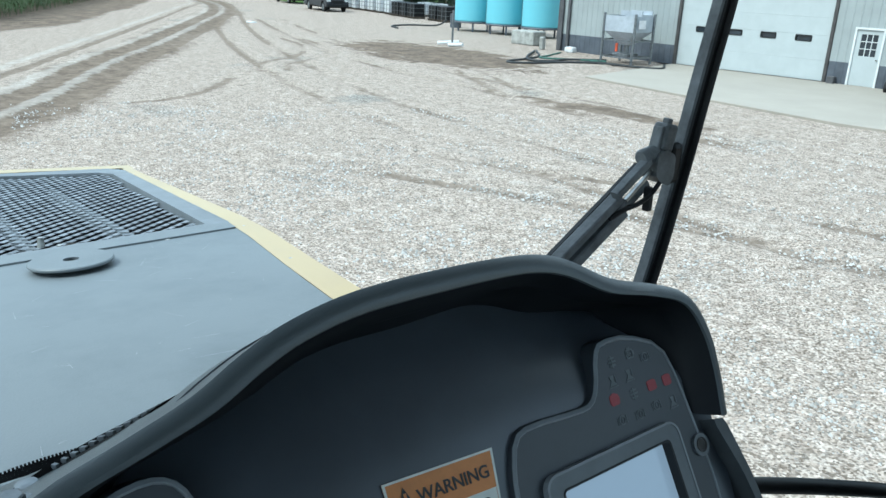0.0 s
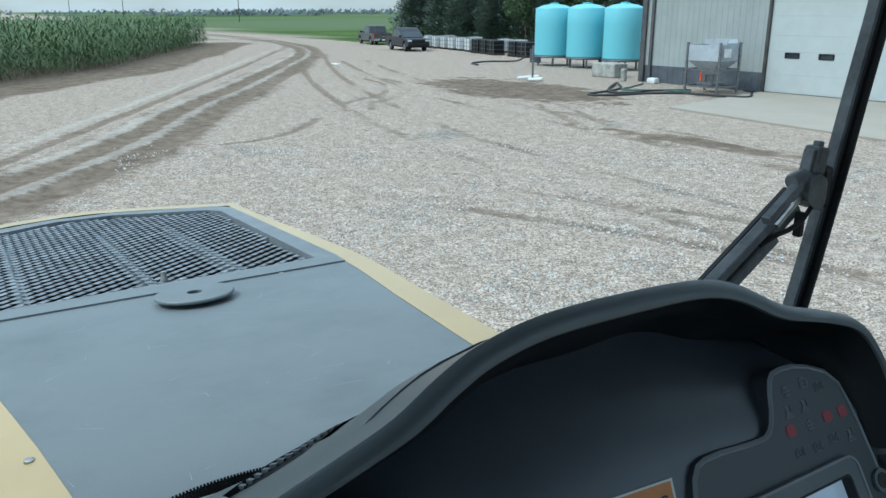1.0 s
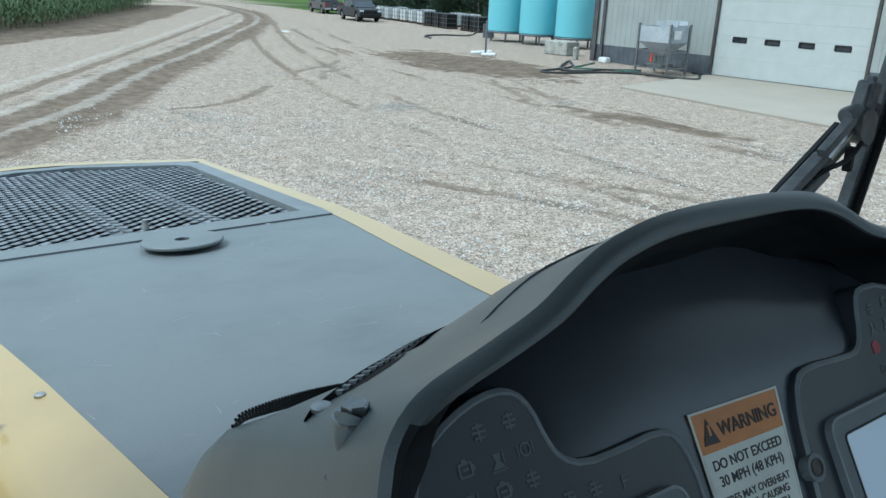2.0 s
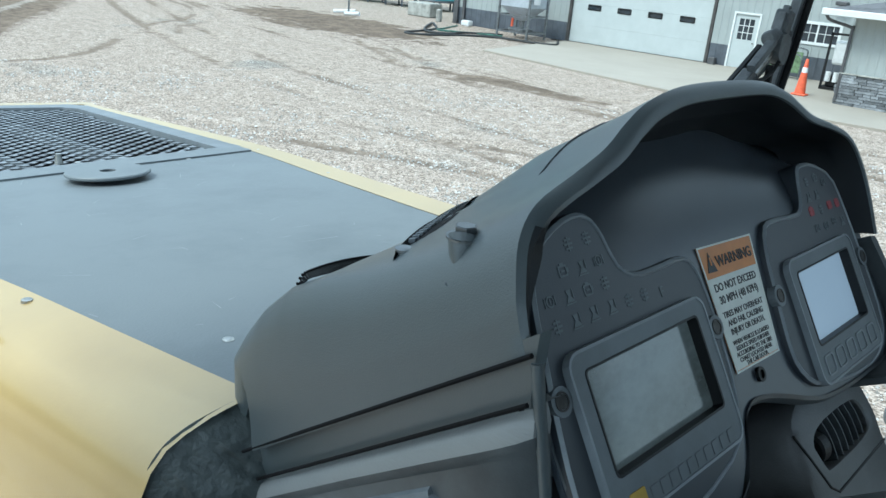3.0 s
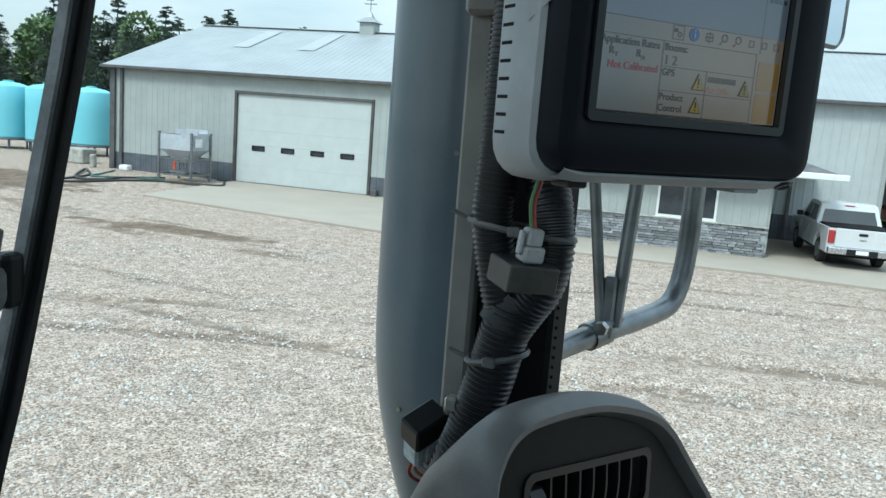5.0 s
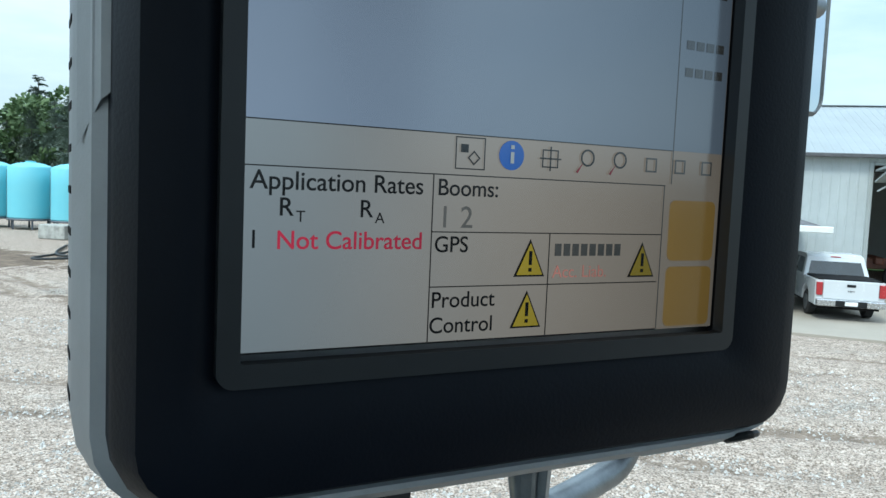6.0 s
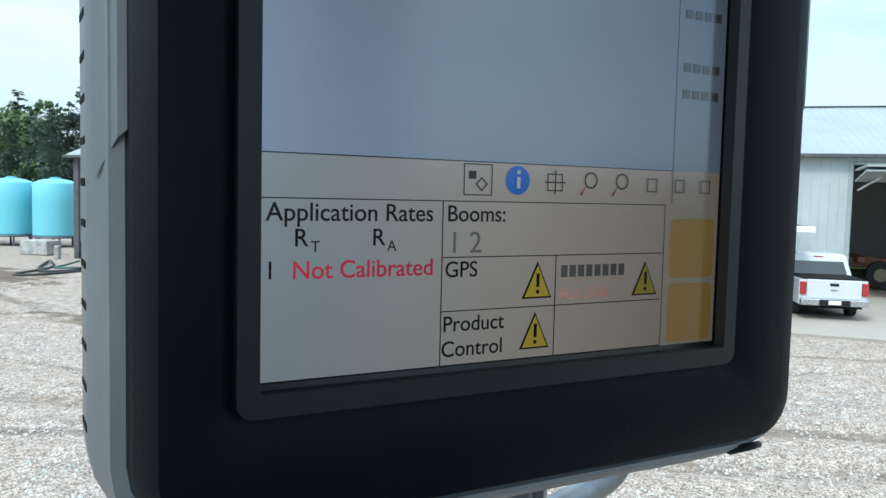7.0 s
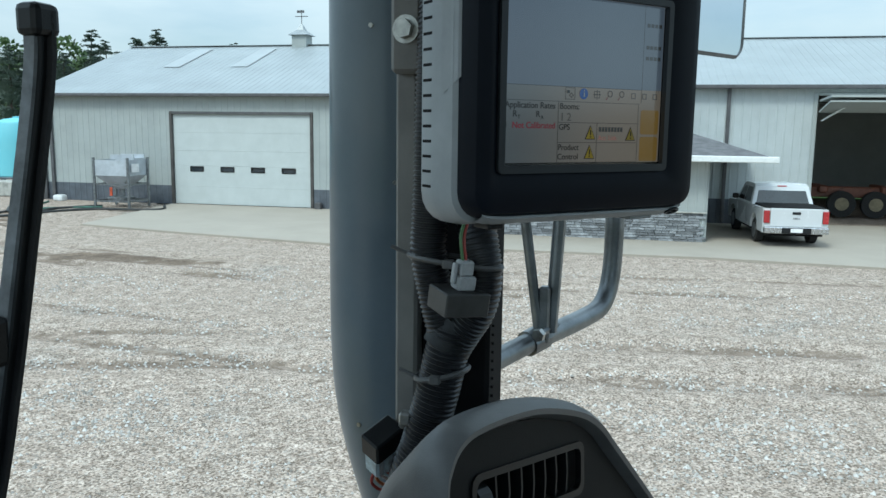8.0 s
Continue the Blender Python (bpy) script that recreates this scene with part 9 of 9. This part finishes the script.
def wiper():
    t = thing("windscreen_wiper", "black windscreen wiper with its jointed arm, parked upright", "wiper", (0.5, 0.46, 3.0), V)
    # near edge of the blade's holder, leaning with the glass
    line = smooth_line([(0.508, 0.467, 2.98), (0.526, 0.466, 3.055), (0.542, 0.466, 3.11), (0.563, 0.465, 3.20), (0.582, 0.465, 3.285), (0.600, 0.464, 3.37), (0.611, 0.464, 3.43), (0.612, 0.464, 3.470)], 5)
    bm = B()
    sec = ((-0.021, 0.001), (-0.0195, -0.001), (-0.002, -0.001), (0.0, 0.001), (0.0, 0.008), (-0.003, 0.013), (-0.018, 0.014), (-0.021, 0.012))
    ring_faces(bm, [[p + Vector((dx, dy, 0)) for dx, dy in sec] for p in line])
    part("blade_holder", bm, BLACK, t)
    bm = B()
    ring_faces(bm, [[p + Vector((dx, dy, 0)) for dx, dy in ((-0.0235, 0.002), (-0.0212, 0.0005), (-0.0212, 0.013), (-0.0235, 0.013))] for p in line])
    part("side_rail", bm, WIPER_GREY, t, "dull grey rail along the blade")
    bm = B()
    ring_faces(bm, [[p + Vector((dx, dy, 0)) for dx, dy in ((-0.012, -0.006), (-0.009, -0.006), (-0.008, -0.001), (-0.013, -0.001))] for p in line])
    part("blade_rubber", bm, RUBBER, t)
    bm = B()
    box(bm, 0.584, 0.612, 0.458, 0.482, 3.448, 3.476, 0.006, 2)
    part("end_cap", bm, BLACK, t)
    # joint where the arm carries the blade
    tilt = Euler((0, radians(12), 0)).to_matrix().to_4x4()
    bm = B()
    prism(bm, rounded([(-0.014, 0.014), (-0.002, 0.0185), (0.013, 0.011), (0.0135, -0.010), (0.008, -0.019), (-0.006, -0.014), (-0.0145, -0.006)], 1, 0.15), Vector((0.5065, 0.455, 3.2020)), Vector((1, 0, 0)), Vector((0, 0, 1)), -0.020)
    piv = part("pivot_block", bm, WIPER_GREY, t, "worn grey joint block")
    bm = B()
    box(bm, -0.0085, 0.0085, -0.009, 0.009, -0.013, 0.014, 0.003, 2, Matrix.Translation((0.5105, 0.466, 3.2300)) @ tilt)
    box(bm, -0.0035, 0.0035, -0.004, 0.004, 0.013, 0.019, 0.001, 1, Matrix.Translation((0.5105, 0.466, 3.2300)) @ tilt)
    box(bm, -0.0125, -0.0090, -0.006, 0.006, -0.012, 0.010, 0.001, 1, Matrix.Translation((0.5105, 0.466, 3.2300)) @ tilt)
    part("pivot_cap", bm, WIPER_GREY, piv)
    bm = B()
    tube(bm, [(0.4795, 0.466, 3.212), (0.4815, 0.466, 3.2125), (0.500, 0.466, 3.2155)], 0.0085, 14, radii=[0.0070, 0.0086, 0.0086])
    part("joint_pin", bm, WIPER_GREY, piv, smooth=True)
    bm = B()
    box(bm, 0.526, 0.544, 0.464, 0.480, 3.180, 3.222, 0.005, 2)
    part("blade_clip", bm, BLACK, piv)
    # two pressed bars with a dark channel between them, and the linkage at their head
    bm = B()
    strut(bm, (0.301, 0.472, 3.070), (0.452, 0.466, 3.177), 0.0085, 0.014)
    part("arm", bm, WIPER_GREY, t, "dull grey pressed-steel arm")
    bm = B()
    strut(bm, (0.326, 0.474, 3.064), (0.462, 0.468, 3.162), 0.0130, 0.014)
    strut(bm, (0.455, 0.469, 3.158), (0.494, 0.468, 3.186), 0.0085, 0.009)
    part("arm", bm, WIPER_GREY, t, "dull grey pressed-steel arm")
    bm = B()
    strut(bm, (0.312, 0.484, 3.068), (0.494, 0.478, 3.198), 0.016, 0.006)
    part("arm_channel", bm, BLACK, t)
    bm = B()
    strut(bm, (0.441, 0.460, 3.1815), (0.486, 0.462, 3.2105), 0.0080, 0.010)
    part("link_bar", bm, WIPER_GREY, t)
    bm = B()
    strut(bm, (0.458, 0.461, 3.1745), (0.497, 0.462, 3.2020), 0.0035, 0.004)
    part("link_rod", bm, BOLT, t, "thin bright link rod")
    bm = B()
    tube(bm, smooth_line([(0.500, 0.456, 3.188), (0.488, 0.456, 3.177), (0.472, 0.457, 3.170), (0.455, 0.459, 3.166), (0.440, 0.463, 3.158)], 5), 0.0024, 6)
    box(bm, 0.487, 0.494, 0.456, 0.464, 3.160, 3.184, 0.001)
    part("washer_hose", bm, RUBBER, t)


wiper()


def exhaust():
    t = thing("exhaust_stack", "dark painted upright exhaust stack beside the cab", "exhaust stack", (1.24, 0.31, 2.0), V)
    cx, cy = 1.19, 0.40
    # height, radius and how far the middle swings out of the upright, from the outlet elbow to the top
    prof = [(2.0, 0.058, -0.108), (2.40, 0.058, -0.106), (2.46, 0.059, -0.104), (2.47, 0.070, -0.104), (2.49, 0.070, -0.103), (2.50, 0.060, -0.102), (2.53, 0.060, -0.100), (2.60, 0.063, -0.088), (2.69, 0.070, -0.067), (2.77, 0.078, -0.044), (2.87, 0.085, -0.023), (2.95, 0.090, -0.013), (3.04, 0.091, -0.007), (3.2, 0.085, 0.0), (3.6, 0.083, 0.0), (4.3, 0.083, 0.0)]
    line = smooth_line(prof, 5)
    bm = B()
    ring_faces(bm, [[(cx - 0.54 * p.z + p.y * math.cos(a), cy + 0.84 * p.z + p.y * math.sin(a), p.x) for a in np.linspace(0, 2 * np.pi, 40, endpoint=False)] for p in line])
    part("pipe", bm, STACK, t, smooth=True)
    for z, a, k in ((3.52, 3.3, 0.0835), (3.3, 3.7, 0.0845), (2.93, 2.9, 0.0885)):
        bm = B()
        s = 0.0 if z > 3 else -0.015
        p = Vector((cx - 0.54 * s + k * math.cos(a), cy + 0.84 * s + k * math.sin(a), z))
        tube(bm, [p, p + Vector((math.cos(a), math.sin(a), 0)) * 0.004], 0.0035, 6)
        part("rivet", bm, BOLT, t)


exhaust()


def side_mirror():
    t = thing("side_mirror", "galvanised tube bracket carrying an outside mirror", "mirror", (1.27, 0.06, 3.1), V)
    bm = B()
    tube(bm, smooth_line([(0.90, 0.245, 3.055), (1.02, 0.185, 3.075), (1.11, 0.142, 3.088), (1.21, 0.092, 3.10), (1.255, 0.068, 3.115), (1.275, 0.058, 3.16), (1.278, 0.056, 3.25), (1.278, 0.056, 3.45), (1.285, 0.05, 3.6), (1.40, -0.02, 3.63), (1.55, -0.10, 3.64)], 8), 0.0145, 14)
    part("frame_tube", bm, STEEL, t, smooth=True)
    for foot, top, r in (((1.112, 0.137, 3.10), (1.10, 0.182, 3.42), 0.0085), ((1.120, 0.122, 3.10), (1.13, 0.106, 3.46), 0.0105)):
        bm = B()
        tube(bm, [foot, top], r, 10, flat=0.8)
        part("stay_rod", bm, STEEL, t, smooth=True)
    bm = B()
    tube(bm, [(1.098, 0.150, 3.085), (1.128, 0.134, 3.091)], 0.0185, 14)
    box(bm, 1.105, 1.122, 0.122, 0.138, 3.085, 3.165, 0.003)
    tube(bm, [(1.08, 0.13, 3.105), (1.145, 0.118, 3.105)], 0.005, 6)
    part("clamp", bm, STEEL, t)
    bm = B()
    tube(bm, [(1.078, 0.132, 3.103), (1.086, 0.130, 3.104)], 0.009, 6)
    part("nut", bm, BOLT, t)
    # mirror head
    U2 = Vector((0.86, -0.51, 0)).normalized()
    N2 = Vector((U2.y, -U2.x, 0))
    O2 = Vector((1.73, -0.127, 3.518))
    head = round_rect(-0.20, 0.0, 0.0, 0.38, 0.03, 5)
    at = lambda poly, h: [O2 + U2 * x + MZ * y + N2 * h for x, y in poly]
    bm = B()
    ring_faces(bm, [at(grow(head, -0.008), 0.001), at(grow(head, -0.006), 0.006), at(head, 0.0), at(grow(head, -0.006), -0.03), at(grow(head, -0.05), -0.05)], caps=(False, True))
    hd = part("mirror_housing", bm, PLASTIC_LIGHT, t, smooth=True)
    bm = B()
    prism(bm, grow(head, -0.007), O2, U2, MZ, 0.002, lift=0.001)
    mm = material("mirror_glass", (0.8, 0.82, 0.84), 0.02, 1.0, var=0.01)
    part("mirror_glass", bm, mm, hd)


side_mirror()


def small_cab_bits():
    bm = B()
    tube(bm, smooth_line([(0.39, 0.33, 2.950), (0.48, 0.318, 2.928), (0.58, 0.297, 2.900), (0.70, 0.262, 2.866), (0.83, 0.22, 2.825)], 6), 0.0085, 10)
    solo("brace_bar", bm, BLACK, "curved black brace bar from dashboard to post", "bar", (0.6, 0.29, 2.9), V, smooth=True)
    bm = B()
    top = [(p.x, p.y, p.z) for p in smooth_line([(0.46, 0.02, 2.742), (0.46, 0.236, 2.750), (0.56, 0.237, 2.752), (0.64, 0.239, 2.753), (0.690, 0.250, 2.753), (0.735, 0.246, 2.753), (0.80, 0.21, 2.753), (0.85, 0.10, 2.75), (0.85, 0.02, 2.742)], 3)]
    inset = lambda k: [(0.64 + (x - 0.64) * (1 - k), 0.12 + (y - 0.12) * (1 - k), z) for x, y, z in top]
    ring_faces(bm, [[(x, y - 0.02, z - 0.25) for x, y, z in top], [(x, y, z - 0.014) for x, y, z in top], [(x, y, z - 0.007) for x, y, z in inset(0.006)], [(x, y, z - 0.002) for x, y, z in inset(0.025)], inset(0.06)])
    solo("side_ledge", bm, LEDGE, "grey ledge beside the steering column", "ledge", (0.6, 0.15, 2.5), V, smooth=True)
    bm = B()
    line = smooth_line([(0.690, 0.200, 2.905), (0.683, 0.197, 2.865), (0.680, 0.193, 2.830), (0.688, 0.191, 2.800), (0.700, 0.191, 2.775), (0.706, 0.191, 2.752)], 8)
    tube(bm, line, 0.011, 12, radii=[0.0125 if i % 2 else 0.0108 for i in range(len(line))])
    solo("loom_stub", bm, LOOM, "black corrugated cable loom dropping to the ledge", "cable", (0.72, 0.2, 2.753), V, smooth=True)
    k = thing("key_switch", "black key tag with a small steel buckle on the ledge", "key tag", (0.67, 0.21, 2.753), V)
    bm = B()
    tube(bm, [(0.644, 0.222, 2.764), (0.652, 0.219, 2.765), (0.672, 0.212, 2.768), (0.690, 0.204, 2.766), (0.702, 0.199, 2.762)], 0.011, 12, radii=[0.008, 0.0115, 0.0125, 0.010, 0.004])
    part("tag", bm, BLACK, k, smooth=True)
    bm = B()
    ring_faces(bm, [[(0.676, 0.206, 2.758), (0.694, 0.186, 2.758)], [(0.684, 0.205, 2.761), (0.702, 0.184, 2.763)], [(0.688, 0.203, 2.772), (0.706, 0.182, 2.775)], [(0.694, 0.200, 2.790), (0.712, 0.180, 2.794)]], close=False)
    part("buckle", bm, BOLT, k, "thin bent steel tongue")
    bm = B()
    tube(bm, [(0.633, 0.226, 2.763), (0.640, 0.2235, 2.764), (0.645, 0.2215, 2.764)], 0.007, 12, radii=[0.0045, 0.007, 0.0072])
    part("ring", bm, material("brass", (0.5, 0.36, 0.16), 0.35, 0.9), k)


small_cab_bits()


# ---- shell of the cab, out of sight, that shades the inside ----
def cab_shell():
    # unseen roof, wide enough to block the sun from the dashboard
    c = B()
    box(c, -1.42, 1.3, -1.45, 0.95, 4.06, 4.14, 0.02)
    solo("roof_light_block", c, PLASTIC, "unseen wide roof added to keep sun off the dashboard", "cab roof", (0, -0.4, 4.1), V, kind="structure")
    # unseen wall and post that limit light and screen reflections from behind
    w = B()
    for x0, x1, z0, z1 in ((-0.95, 0.85, 2.2, 3.44), (0.02, 0.24, 3.44, 4.06)):
        box(w, x0, x1, -1.42, -1.35, z0, z1)
    solo("rear_light_block", w, PLASTIC, "unseen rear wall and post added to dim light from behind", "wall", (0, -1.38, 2.2), V, kind="structure")
    # unseen panel that blocks low light from the dashboard's left flank
    d = B()
    box(d, -0.95, -0.90, -1.35, 0.22, 2.2, 3.05, 0.02)
    solo("left_light_block", d, PLASTIC, "unseen left panel added to shade the dashboard's flank", "wall", (-0.92, -0.5, 2.2), V, kind="structure")
    f = B()
    box(f, -0.95, 0.85, -1.35, 0.62, 2.12, 2.2, 0.02)
    solo("cab_floor", f, RUBBER, "black rubber cab floor", "floor", (0, -0.4, 2.1), V, kind="structure")


cab_shell()


def carrier():
    """Frame and wheels that carry hood and cab."""
    t = thing("farm_vehicle", "yellow high-clearance farm vehicle on large black tyres", "farm vehicle", (0.15, 0.8, 0), V)
    bm = B()
    box(bm, -0.25, 0.55, -1.6, 3.0, 1.25, 1.95, 0.05)
    box(bm, -0.6, 0.85, -1.35, 0.55, 1.9, 2.12, 0.03)
    part("chassis", bm, YELLOW, t)
    for x, y, r in ((0.15, 2.3, 0.85), (-0.95, -1.2, 0.95), (1.25, -1.2, 0.95)):
        bm = B()
        tube(bm, [(x - 0.3, y, r), (x - 0.24, y, r), (x + 0.24, y, r), (x + 0.3, y, r)], r, 32, radii=[r * 0.8, r, r, r * 0.8])
        part("tyre", bm, TYRE, t)
    bm = B()
    cyl(bm, (-0.95, -1.2, 0.95), (1.25, -1.2, 0.95), 0.14)
    box(bm, 0.05, 0.25, 2.15, 2.45, 0.9, 1.4)
    box(bm, -0.2, 0.0, -1.35, -1.05, 0.9, 1.4)
    box(bm, 0.3, 0.5, -1.35, -1.05, 0.9, 1.4)
    part("axle", bm, BLACK, t)


carrier()


# ---- pieces of the annex's stone base ----
def ledge_stones():
    r = random.Random(11)
    shapes = []
    for w in (0.22, 0.34, 0.46, 0.6):
        bm = B()
        box(bm, 0.006, w - 0.006, -0.05, 0.02, 0.004, 0.081, 0.008)
        shapes.append((w, mesh_of("stone", bm, STONE)))
    rest = B()
    for row in range(11):
        z = row * 0.083
        x = -6.34 - r.random() * 0.15
        while x < 2.55 - 0.2:
            w, me = r.choice([q for q in shapes if x + q[0] < 2.62])
            ob = new("stone", me)
            ob.parent = ANNEX
            ob.location = Vector((x, 25.69 - 0.03 * r.random(), z)) - ROOT[ANNEX.name]
            x += w
    for row in range(11):
        y = 25.66
        while y < 31.3:
            w = r.choice((0.22, 0.34, 0.46, 0.6))
            box(rest, -6.36 - 0.02 * r.random(), -6.29, y + 0.006, min(y + w, 31.38) - 0.006, row * 0.083 + 0.004, row * 0.083 + 0.081)
            y += w
    tagged(part("side_stones", rest, STONE, ANNEX), kind="stuff")
    cap = B()
    box(cap, -6.42, 2.6, 25.58, 25.70, 0.915, 0.955, 0.008)
    part("stone_cap", cap, BLOCKC, ANNEX)


ledge_stones()
